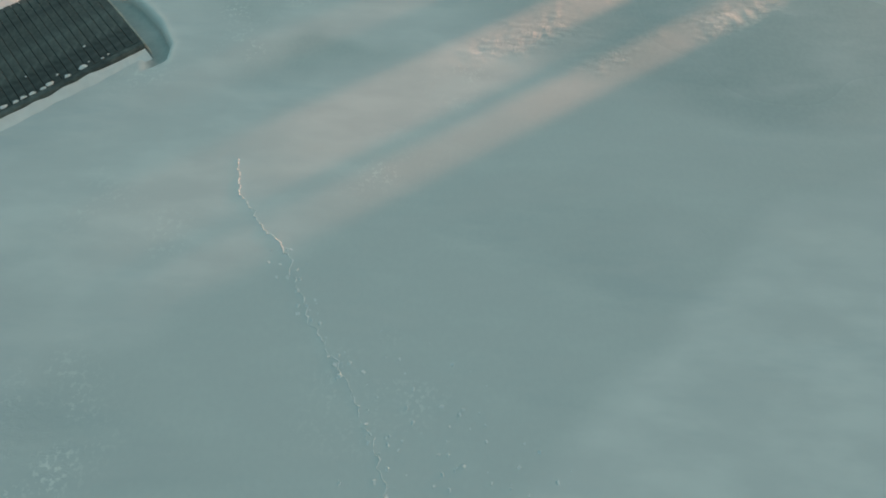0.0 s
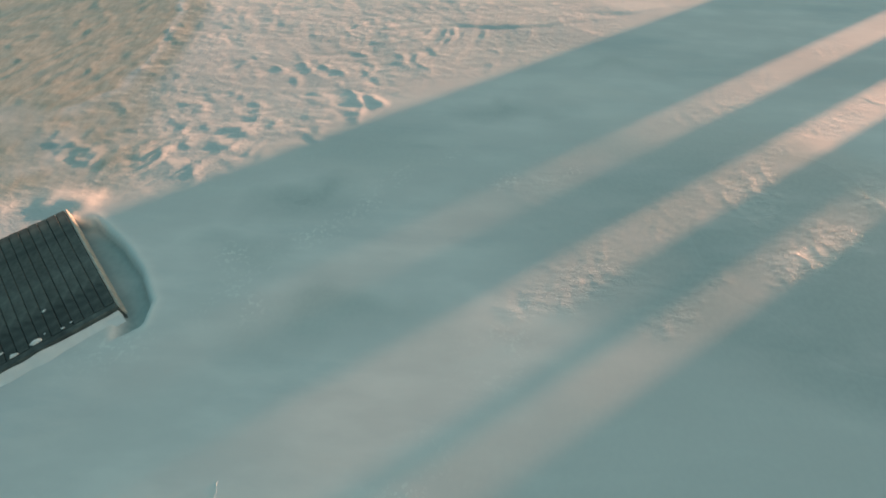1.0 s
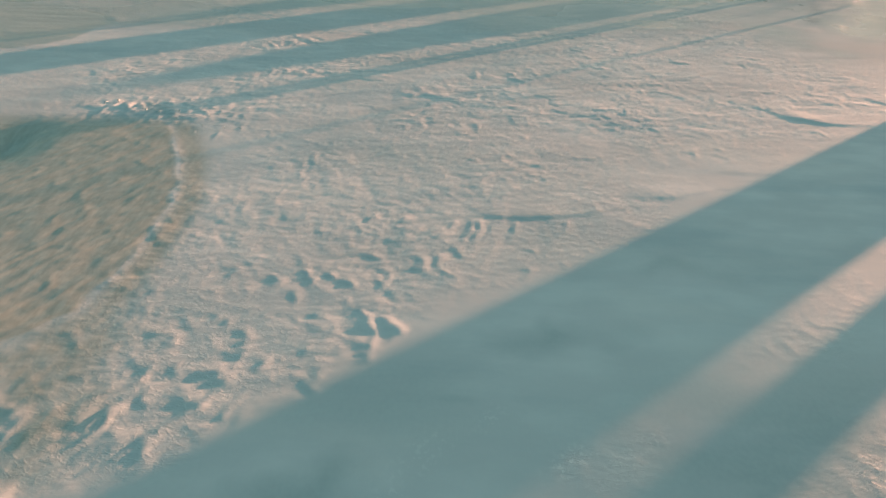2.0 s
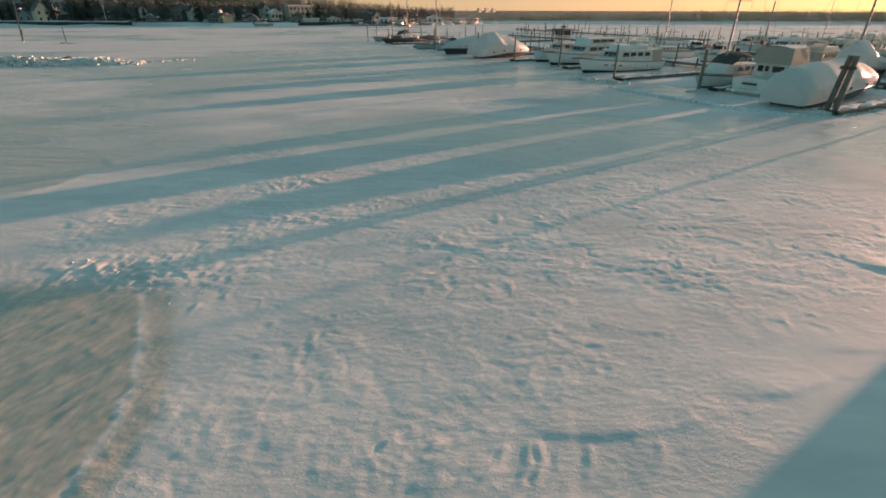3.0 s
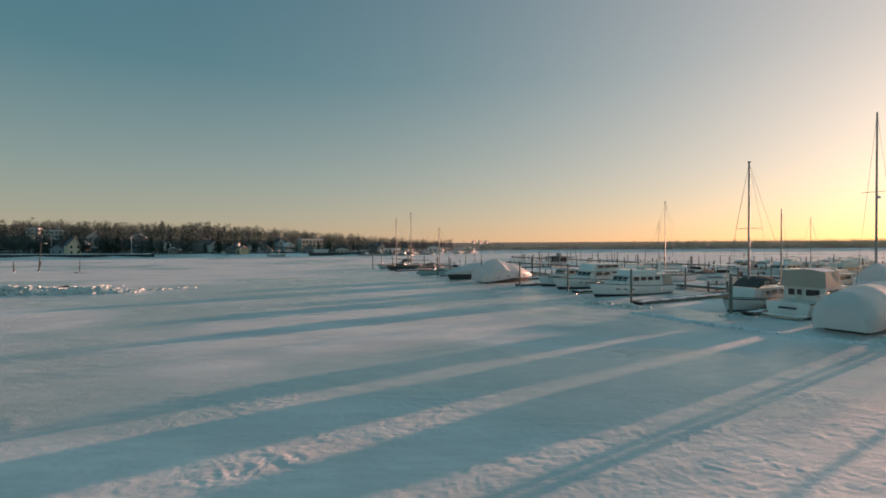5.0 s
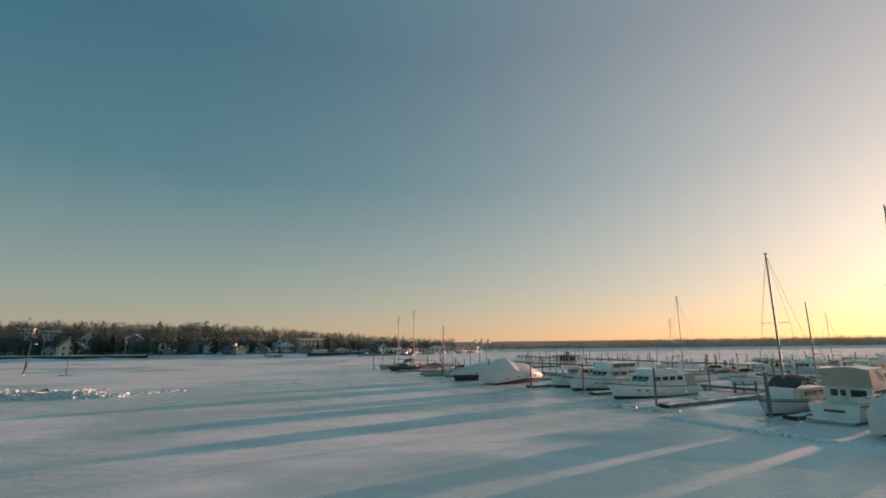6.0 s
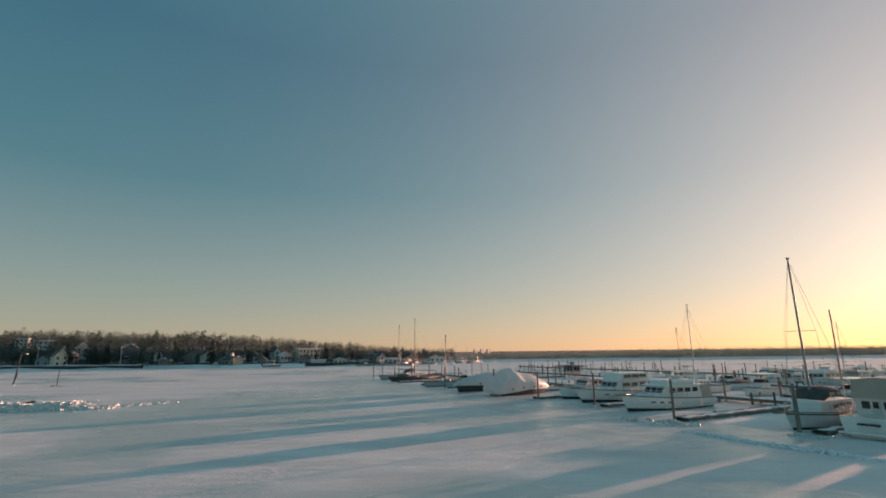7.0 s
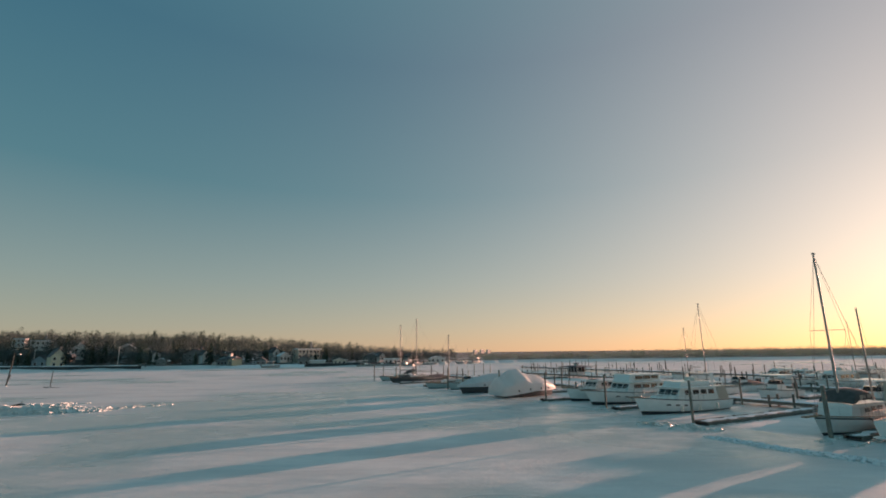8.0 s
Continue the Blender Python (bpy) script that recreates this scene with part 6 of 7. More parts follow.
# pole added out of view for its narrow shadow streak
slim = make_pile(3.6, 0.10, label="unseen slim tall pole added to cast a narrow shadow on the ice")
slim.matrix_basis = sunward(50, 16.9)


# pier house: small glazed shelter with a wide thin roof on the raised walkway
house = thing("dock_shelter", slip(35.5, 66.0, 0.5), "small glazed dock shelter with a wide thin dark roof on posts", "shelter")
part("base_wall", Geo().box(-1.0, 1.0, -1.2, 1.2, 0, 0.55), "white_wall", house)
for s in (-1, 1):
    for i in range(4):
        yy = -1.2 + 0.8 * i
        part("window_post", Geo().box(s * 0.95 - 0.05, s * 0.95 + 0.05, yy - 0.06, yy + 0.06, 0.552, 1.40), "white_wall", house)
    for i in range(3):
        yy = -0.8 + 0.8 * i
        part("pane", Geo().box(s * 0.95 - 0.012, s * 0.95 + 0.012, yy - 0.33, yy + 0.33, 0.56, 1.39), "glass", house)
    for q in (-1, 1):
        part("roof_post", Geo().tube((q * 1.8, s * 2.0, 0), (q * 1.8, s * 2.0, 1.42), 0.05, 0.05, 8), "dock_wood", house)
g = Geo()
g.loft([[(x, y, z) for x, y in ((-q, -q * 1.15), (q, -q * 1.15), (q, q * 1.15), (-q, q * 1.15))] for q, z in ((2.05, 1.42), (2.15, 1.46), (2.15, 1.52), (0.7, 1.72))], True)
part("roof", g, "roof", house)
part("vent", Geo().box(-0.3, 0.3, -0.3, 0.3, 1.70, 2.05, 0.04), "white_wall", house)
part("vent_roof", Geo().loft([[(q * x, q * y, z) for x, y in ((-1, -1), (1, -1), (1, 1), (-1, 1))] for q, z in ((0.45, 2.05), (0.45, 2.10), (0.1, 2.25))], True), "roof", house)
part("aerial", Geo().tube((0, 0, 2.2), (0, 0, 2.9), 0.02, 0.015, 6), "rust", house)

# ---- broken ice ----
def ice_heap(name, pts, width, height, count, size, label, seed, mat="ice_block"):
    """A heap of broken ice blocks along a line."""
    rnd = random.Random(seed)
    g = Geo()
    for _ in range(count):
        t = rnd.random() * (len(pts) - 1)
        i = min(int(t), len(pts) - 2)
        u = t - i
        (ax, ay), (bx, by) = pts[i], pts[i + 1]
        off = rnd.gauss(0, 0.36)
        dx, dy = bx - ax, by - ay
        n = math.hypot(dx, dy)
        x, y = ax + dx * u - dy / n * off * width, ay + dy * u + dx / n * off * width
        along = t / (len(pts) - 1)
        top = height * max(0.08, math.exp(-(off * 1.7) ** 2)) * (0.72 + 0.28 * math.sin(along * 14 + seed)) * min(1, along * 5 + 0.25, (1 - along) ** 1.3 * 3.4 + 0.06)
        s = size * rnd.uniform(0.5, 1.5)
        m = pose(x, y, top * rnd.uniform(0.3, 0.9) - min(0.05, 0.12 * size), rnd.uniform(-24, 24), rnd.uniform(-24, 24), rnd.uniform(0, 360))
        k = rnd.uniform(0.5, 0.9)
        p = [(sx * s * rnd.uniform(0.7, 1.1) * 0.5, sy * s * k * rnd.uniform(0.7, 1.1) * 0.5, sz * s * (0.30 if size > 0.35 else 0.24) * rnd.uniform(0.5, 1.2)) for sz in (-1, 1)
             for sx, sy in ((-1, -1), (1, -1), (1.1, 1), (-1, 1))]
        g.add([m @ Vector(q) for q in p], [(3, 2, 1, 0), (4, 5, 6, 7), (0, 1, 5, 4), (1, 2, 6, 5), (2, 3, 7, 6), (3, 0, 4, 7)])
    me = g.mesh(name)
    me.materials.append(M[mat])
    return tagged(new(name, me), label, "ice", kind="stuff")


ice_heap("ice_rubble_heap", [(-64, 59), (-56, 60), (-50, 61.4), (-46, 62.6), (-43, 63.2), (-40.5, 63.6), (-38.2, 64.0), (-36.3, 64.9)], 2.2, 0.95, 2300, 0.42,
         "heap of broken pale ice blocks pushed up on the frozen harbour", 3)
ice_heap("ice_rubble_tail", [(-37.0, 64.6), (-35.6, 66.2), (-34.4, 67.6), (-33.2, 69.4)], 1.6, 0.10, 70, 0.26, "thin trail of broken ice beyond the heap", 5)
ice_heap("ice_rubble_tail", [(-49.0, 69.5), (-46.5, 70.0), (-44.5, 70.6), (-42.8, 71.5)], 0.9, 0.14, 80, 0.32, "low streak of broken ice behind the heap", 6)
ice_heap("ice_plate_ridge", [(10.9, 47.9), (12.1, 45.6), (12.9, 43.7), (14.2, 41.8), (15.3, 40.0), (16.3, 38.4), (18.8, 37.0)], 0.6, 0.17, 760, 0.19,
         "low ridge of broken snowy ice in front of the docks", 7, "snow")
ice_heap("ice_crumbs", [(-10.8, 18.5), (-9.0, 18.1), (-7.6, 17.6), (-6.3, 17.2)], 0.8, 0.025, 50, 0.075, "crumbled ice along the edge of a refrozen slab", 9)
ice_heap("ice_crumbs", [(9.0, 53.5), (11.5, 51.5), (13.0, 50.0)], 1.6, 0.08, 90, 0.3, "scattered broken ice before the dock piles", 12, "ice_plate")
ice_heap("ice_crumbs", [(-2.0, 3.1), (-1.6, 2.4), (-0.8, 1.3), (-0.3, 0.3), (0.0, -0.2)], 0.30, 0.015, 60, 0.034, "small crumbs of ice beside a refrozen crack", 13, "snow")
ice_heap("ice_crumbs", [(-0.9, 1.9), (0.0, 1.1), (0.6, 0.5), (1.2, 0.1)], 1.1, 0.012, 75, 0.032, "scattered crumbs of ice on smooth snow", 15, "snow")


def crack_ridge(pts):
    """A thin jagged lip of ice pushed up along the refrozen crack, broken here and there."""
    rnd = random.Random(21)
    g = Geo()
    run = []
    for (ax, ay), (bx, by) in zip(pts, pts[1:]):
        n = max(2, int(math.hypot(bx - ax, by - ay) / 0.035))
        ex, ey = -(by - ay), bx - ax
        k = math.hypot(ex, ey)
        ex, ey = ex / k, ey / k
        off = 0.0
        for i in range(n):
            t = i / n
            off = 0.7 * off + rnd.uniform(-0.03, 0.03)
            x, y = ax + (bx - ax) * t + ex * off, ay + (by - ay) * t + ey * off
            w, h = rnd.choice((0.004, 0.006, 0.010, 0.020)) * rnd.uniform(0.6, 1.1), rnd.uniform(0.003, 0.013)
            z = float(ice_height(np.array([x]), np.array([y]), np.array([0.05]))[0])
            run.append([(x - ex * w, y - ey * w, z - 0.004), (x, y, z + h), (x + ex * w, y + ey * w, z - 0.004)])
            if len(run) > 2 and rnd.random() < 0.16:
                g.loft(run, False, False)
                run = []
    if len(run) > 1:
        g.loft(run, False, False)
    me = g.mesh("crack_ridge")
    me.materials.append(M["snow"])
    return tagged(new("crack_ridge", me), "thin jagged ridge of ice along a refrozen crack", "ice", kind="stuff")


crack_ridge(CRACK)
for b, a1 in ((16.7, 7.0), (25.6, 4.0), (9.0, 4.5), (0.2, 5.0), (34.6, 4.0)):
    for side in (-0.75, 0.75):
        pts = [tuple(slip(q, b + side).translation)[:2] for q in (-0.4, a1 * 0.35, a1 * 0.7, a1)]
        ice_heap("ice_crumbs", pts, 0.35, 0.10, 60, 0.17, "broken ice and snow frozen along the finger dock", 30 + int(b + side), "ice_plate")

log = thing("driftwood_log", pose(-43.2, 62.9, 0.70, 0, -4, 20) @ Matrix.Scale(0.5, 4), "dark wet driftwood log lying on the ice heap", "log")
g = Geo()
g.loft([[(x, r * math.cos(i * 0.785) + 0.1 * math.sin(x * 2), r * math.sin(i * 0.785) + 0.06 * math.sin(x * 3)) for i in range(8)]
        for x, r in ((-0.9, 0.06), (-0.4, 0.14), (0.2, 0.17), (0.7, 0.12), (1.1, 0.05))], True)
part("trunk", g, "log", log, smooth=True)
part("branch", Geo().tube((0.2, 0, 0.1), (0.7, 0.3, 0.45), 0.05, 0.02, 6), "log", log)
part("branch", Geo().tube((-0.3, 0, 0.08), (-0.9, -0.3, 0.02), 0.05, 0.02, 6), "log", log)


# ---- stakes standing in the far ice ----
def stake(name, m, h, r, label, extra):
    ob = thing(name, m, label, "pole", "stakes in the ice")
    g = Geo().loft([[(0.03 * math.sin(3 * t) + r * (1 - 0.35 * t) * math.cos(i * 0.785), r * (1 - 0.35 * t) * math.sin(i * 0.785), -0.3 + (h + 0.3) * t) for i in range(8)]
                    for t in (0, 0.3, 0.6, 1)], True)
    part("shaft", g, "log", ob, smooth=True)
    if extra == "light":
        part("light_bracket", Geo().tube((0, 0, h - 0.15), (0.9, 0, h - 0.1), 0.04, 0.04, 6), "rust", ob)
        part("lamp", Geo().box(0.75, 1.15, -0.12, 0.12, h - 0.16, h - 0.02, 0.03), "gelcoat", ob, "pale lamp housing")
        part("brace", Geo().tube((-0.15, 0, -0.2), (0.25, 0.1, 2.0), 0.09, 0.06, 8), "log", ob)
    if extra == "board":
        part("base_board", Geo().box(-1.0, 1.7, -0.1, 0.1, -0.02, 0.09, 0.02), "log", ob, "dark board frozen at the foot")
    part("ice_collar", Geo().loft([[(q * math.cos(i * 0.785), q * math.sin(i * 0.785), z) for i in range(8)] for q, z in ((r * 3, -0.03), (r * 2, 0.08), (r, 0.12))], True), "snow", ob)
    return ob


stake("light_pole", pose(-80.0, 101.8, 0, 0, 5.5, 0), 5.6, 0.115, "leaning wooden pole with a small lamp standing in the ice", "light")
stake("mooring_stake", pose(-69.0, 97.7, 0, 0, 3, 0), 2.6, 0.075, "thin wooden stake with a board frozen at its foot", "board")
stake("mooring_stake", pose(-89.5, 101.0, 0, 0, 4, 0), 1.9, 0.11, "short wooden stake standing in the ice", "")
stake("mooring_stake", pose(-84.0, 101.0, 0, 0, -3, 0), 2.0, 0.13, "short dark wooden stake standing in the ice", "")


# ---- far shore ----
def z_land(x, y):
    return float(land_height(np.array([float(x)]), np.array([float(y)]))[0])


g = Geo()
xs = np.linspace(-420, -118, 60)
for x0, x1 in zip(xs, xs[1:]):
    y0, y1 = float(shoreline(x0)), float(shoreline(x1))
    g.add([(x0, y0 - 0.9, -0.2), (x1, y1 - 0.9, -0.2), (x1, y1 - 0.6, 1.25), (x0, y0 - 0.6, 1.25), (x0, y0 + 1.2, 1.3), (x1, y1 + 1.2, 1.3)],
          [(0, 1, 2, 3), (3, 2, 5, 4)])
wall = part("seawall", g, "seawall", None)
tagged(wall, "long dark stone seawall along the wooded shore", "seawall", kind="structure")
g = Geo()
xs = np.linspace(-420, -119, 120)
rows = []
for i, x0 in enumerate(xs):
    y0, k = float(shoreline(x0)), 0.12 + 0.07 * math.sin(i * 1.7) + 0.08 * math.sin(i * 0.6)
    rows.append([(x0, y0 - 0.66, 1.2), (x0, y0 - 0.60, 1.27 + k), (x0, y0 + 0.5, 1.32 + k), (x0, y0 + 1.1, 1.25)])
cap = part("snow_cap", g.loft(rows, False, False), "snow", None, smooth=True)
tagged(cap, "strip of snow lying along the top of the seawall", "snow", kind="structure")
g = Geo()
xs = np.linspace(-60, -14, 14)
for x0, x1 in zip(xs, xs[1:]):
    y0, y1 = float(shoreline(x0)), float(shoreline(x1))
    g.add([(x0, y0 - 0.9, -0.2), (x1, y1 - 0.9, -0.2), (x1, y1 - 0.6, 1.1), (x0, y0 - 0.6, 1.1), (x0, y0 + 1.2, 1.2), (x1, y1 + 1.2, 1.2)],
          [(0, 1, 2, 3), (3, 2, 5, 4)])
wall = part("seawall", g, "seawall", None)
tagged(wall, "dark stone seawall beside the houses", "seawall", kind="structure")


HOUSE_SPOTS = []


def house_on_shore(x, y, w, d, h, wall_mat, label, roof_h=2.4, turn=0.0, storeys=2, chimney=True, flat=False, z=None, cols=3, open_view=False, roof_mat="roof"):
    """w across the front (facing the ice), d deep, h to the eaves; the gable looks at the ice."""
    ob = thing("house", pose(x, y, (z_land(x, y) if z is None else z) - 0.2, 0, 0, turn), label, "house", "houses on the shore")
    if open_view:
        HOUSE_SPOTS.append((x, y, w / 2 - 0.2))
    part("wall", Geo().box(-w / 2, w / 2, -d / 2, d / 2, -0.5, h), wall_mat, ob)
    if flat:
        part("roof", Geo().box(-w / 2 - 0.4, w / 2 + 0.4, -d / 2 - 0.4, d / 2 + 0.4, h + 0.01, h + 0.4, 0.05), "snow", ob, "flat snow-covered roof")
    else:
        part("gable", Geo().add([(-w / 2, -d / 2, h), (w / 2, -d / 2, h), (0, -d / 2, h + roof_h), (-w / 2, d / 2, h), (w / 2, d / 2, h), (0, d / 2, h + roof_h)],
                                [(0, 1, 2), (5, 4, 3), (0, 3, 4, 1)]), wall_mat, ob)
        for s in (-1, 1):
            e = 0.45
            sl = roof_h / (w / 2)
            p = [(s * (w / 2 + e), yy, h - sl * e + o) for o in (0.02, 0.2) for yy in (-d / 2 - e, d / 2 + e)]
            q = [(0, yy, h + roof_h + o) for o in (0.02, 0.2) for yy in (-d / 2 - e, d / 2 + e)]
            part("roof", Geo().add(p + q, [(0, 1, 5, 4), (2, 6, 7, 3), (0, 4, 6, 2), (1, 3, 7, 5), (0, 2, 3, 1), (4, 5, 7, 6)]), roof_mat, ob)
    wh = min(1.3, 0.55 * h / max(1, storeys))
    for st in range(storeys):
        for i in range(cols):
            xx = -w / 2 + w * (i + 0.5) / cols
            zz = 0.25 * h / storeys + st * (h / storeys)
            fr = part("window", Geo().box(xx - 0.45, xx + 0.45, -d / 2 - 0.06, -d / 2 + 0.02, zz, zz + wh), "white_wall", ob)
            part("pane", Geo().box(xx - 0.36, xx + 0.36, -d / 2 - 0.075, -d / 2 - 0.062, zz + 0.08, zz + wh - 0.08), "glass", fr)
        for i in range(2):
            yy = -d / 4 + i * d / 2
            fr = part("window", Geo().box(w / 2 - 0.02, w / 2 + 0.06, yy - 0.5, yy + 0.5, zz, zz + wh), "white_wall", ob)
            part("pane", Geo().box(w / 2 + 0.062, w / 2 + 0.075, yy - 0.4, yy + 0.4, zz + 0.08, zz + wh - 0.08), "glass", fr)
    if chimney:
        part("chimney", Geo().box(w * 0.2 - 0.4, w * 0.2 + 0.4, -0.4, 0.4, h, h + roof_h + 0.9, 0.03), "grey_wall", ob)
    return ob


house_on_shore(-157.2, 206.2, 4.6, 5.4, 4.3, "yellow", "pale yellow gabled house by the seawall", 2.7, 52, cols=2, open_view=True)
house_on_shore(-165.2, 209.1, 4.6, 5.0, 2.6, "blue_wall", "low blue-grey house beside the yellow house", 1.8, 20, storeys=1, cols=2, chimney=False, open_view=True)
house_on_shore(-199.8, 248.1, 7.4, 6.0, 4.0, "white_wall", "large pale flat-roofed house up on the wooded slope", flat=True, chimney=True, z=8.3, turn=34, cols=4, open_view=True)
house_on_shore(-222.1, 261.1, 5.0, 5.0, 3.6, "white_wall", "white house with a snowy flat roof high on the slope", flat=True, chimney=False, z=10.2, turn=30, open_view=True)
house_on_shore(-161.3, 222.6, 4.4, 5.0, 4.4, "white_wall", "tall white gabled house among bare trees", 1.9, 40, z=4.2, cols=2, open_view=True, roof_mat="snow_roof")
house_on_shore(-159.0, 214.4, 3.6, 4.0, 2.4, "grey_wall", "small grey cottage with a snowy roof", 1.5, 15, storeys=1, z=2.9, cols=2, chimney=False, roof_mat="snow_roof", open_view=True)
house_on_shore(-146.0, 232.0, 5.2, 5.0, 3.0, "grey_wall", "grey shingled house half hidden by bare trees", 1.7, 28, z=5.2, roof_mat="snow_roof")
house_on_shore(-152.7, 239.6, 5.0, 5.0, 2.4, "white_wall", "white house with a snowy roof seen above bare trees", 1.5, 30, z=6.4, storeys=1, open_view=True, roof_mat="snow_roof")
house_on_shore(-123.0, 213.7, 2.8, 4.0, 2.6, "white_wall", "narrow white gabled cottage by the shore road", 1.4, 45, z=2.9, storeys=1, cols=1, chimney=False, open_view=True)
house_on_shore(-132.0, 222.0, 5.0, 5.0, 2.8, "tan_wall", "tan clapboard house among bare trees", 1.8, 35, z=3.6, roof_mat="snow_roof")
house_on_shore(-115.3, 206.5, 3.6, 4.0, 1.5, "grey_wall", "low grey shed with a snowy roof by the water", 0.9, 12, storeys=1, z=1.5, cols=2, chimney=False, open_view=True, roof_mat="snow_roof")
house_on_shore(-108.0, 217.2, 9.0, 6.0, 3.4, "grey_wall", "long grey shingled house with white trim", 1.9, 18, z=2.2, cols=5, open_view=True)
house_on_shore(-103.4, 214.6, 3.0, 4.0, 3.2, "white_wall", "white gabled wing beside the grey house", 1.5, 48, z=2.2, cols=1, chimney=False, open_view=True)
house_on_shore(-94.2, 204.6, 1.8, 2.4, 1.2, "white_wall", "tiny white hut at the water's edge", 0.5, 30, storeys=0, z=0.8, cols=1, chimney=False, open_view=True)
house_on_shore(-77.9, 223.2, 3.0, 4.0, 3.6, "white_wall", "small white house among bare trees", 1.4, 45, z=2.6, cols=1, open_view=True)
house_on_shore(-72.2, 218.2, 4.2, 4.0, 2.2, "white_wall", "low white cottage with a snowy roof", 1.3, 36, z=2.2, storeys=1, chimney=False, open_view=True, roof_mat="snow_roof")
house_on_shore(-65.2, 226.5, 9.6, 6.0, 5.6, "cream_wall", "large cream mansion with a flat roof among bare trees", flat=True, chimney=True, turn=38, cols=6, z=1.3, storeys=3, open_view=True)
house_on_shore(-70.5, 229.5, 4.6, 5.0, 5.0, "white_wall", "white side wing of the cream mansion", 1.6, 16, z=1.3, cols=2, chimney=False, open_view=True)
house_on_shore(-61.8, 212.1, 4.2, 4.6, 2.6, "grey_wall", "dark shingled house near the water", 1.4, 12, z=0.4, storeys=1, cols=2, open_view=True)
house_on_shore(-56.5, 213.0, 5.6, 3.4, 1.4, "white_wall", "low white shed by the seawall", flat=True, chimney=False, storeys=0, z=0.9, turn=10, open_view=True)
house_on_shore(-48.5, 216.5, 5.0, 4.0, 1.5, "cream_wall", "low cream boathouse with a snowy roof", 0.8, 14, storeys=1, chimney=False, z=0.9, cols=3, open_view=True, roof_mat="snow_roof")
house_on_shore(-77.8, 209.2, 3.4, 4.0, 1.9, "grey_wall", "low grey cottage by the snow bank", 1.1, 14, storeys=1, chimney=False, z=0.9, cols=2, open_view=True)
house_on_shore(-37.9, 230.6, 6.0, 5.0, 2.6, "grey_wall", "grey house with a snowy roof behind the moored boats", 1.3, 10, storeys=1, z=1.2, open_view=True, roof_mat="snow_roof")
house_on_shore(-34.0, 229.6, 3.2, 4.0, 2.6, "white_wall", "white gabled house behind the moored boats", 1.5, 44, storeys=1, z=1.3, cols=1, open_view=True)
house_on_shore(-22.7, 244.6, 3.4, 4.0, 2.3, "white_wall", "small white house among the far masts", 1.3, 40, storeys=1, z=1.1, cols=1, chimney=False, open_view=True)
house_on_shore(-27, 219, 7.0, 4.0, 1.7, "white_wall", "low white boatyard shed with a snowy flat roof", flat=True, chimney=False, storeys=1, z=0.9, turn=6, cols=4, open_view=True)
house_on_shore(-9, 226, 6.0, 5.0, 1.8, "white_wall", "small white boatyard shed by the moorings", 0.8, 12, storeys=1, chimney=False, z=0.9, cols=3, open_view=True, roof_mat="snow_roof")

shed = thing("boathouse", pose(-87.6, 203.4, 0.4, 0, 0, -24), "low boathouse with a sunlit tan end wall and dark roof", "boathouse")
part("wall", Geo().box(-4.5, 1.6, -2.2, 2.2, -0.6, 2.4), "grey_wall", shed)
part("end_wall", Geo().box(1.6, 3.6, -2.3, 2.3, -0.6, 2.9), "tan_wall", shed, "tan end wall in the sun")
g = Geo()
g.add([(-5, -2.8, 2.3), (4.0, -2.8, 2.9), (4.0, 2.8, 2.9), (-5, 2.8, 2.3), (-4.2, 0, 3.7), (3.2, 0, 4.0)], [(0, 1, 5, 4), (2, 3, 4, 5), (1, 2, 5), (3, 0, 4), (3, 2, 1, 0)])
part("roof", g, "roof", shed)
cup = part("cupola", Geo().box(-0.4, 0.7, -0.5, 0.5, 3.7, 4.9, 0.05), "white_wall", shed)
part("cupola_roof", Geo().loft([[(0.15 + q * x, q * y, z) for x, y in ((-1, -1), (1, -1), (1, 1), (-1, 1))] for q, z in ((0.85, 4.9), (0.1, 5.5))], True), "roof", cup)
for i in range(3):
    part("window", Geo().box(-3.8 + i * 1.7, -2.9 + i * 1.7, -2.24, -2.18, 0.9, 1.8), "glass", shed)
part("boat_door", Geo().box(1.9, 3.3, -2.36, -2.29, -0.3, 2.1), "dock_wood", shed)

g = Geo()
g.loft([[(-89 + 30 * t, 199.0 + 5.8 * t - q, z) for q, z in ((2.4, -0.05), (1.2, 0.55), (0.0, 0.8), (-3.5, 0.95))] for t in [i / 12 for i in range(13)]], False, False)
beach = part("snow_bank", g, "snow", None, smooth=True)
tagged(beach, "bright snow bank along the shore below the trees", "snow bank", kind="structure")


# ---- trees ----
def blade(g, p, d, length, w, rnd):
    d = d.normalized()
    s = d.cross(Vector((rnd.uniform(-1, 1), rnd.uniform(-1, 1), rnd.uniform(-1, 1)))).normalized() * w
    q = p + d * length
    g.add([p - s, p + s, q], [(0, 1, 2)])


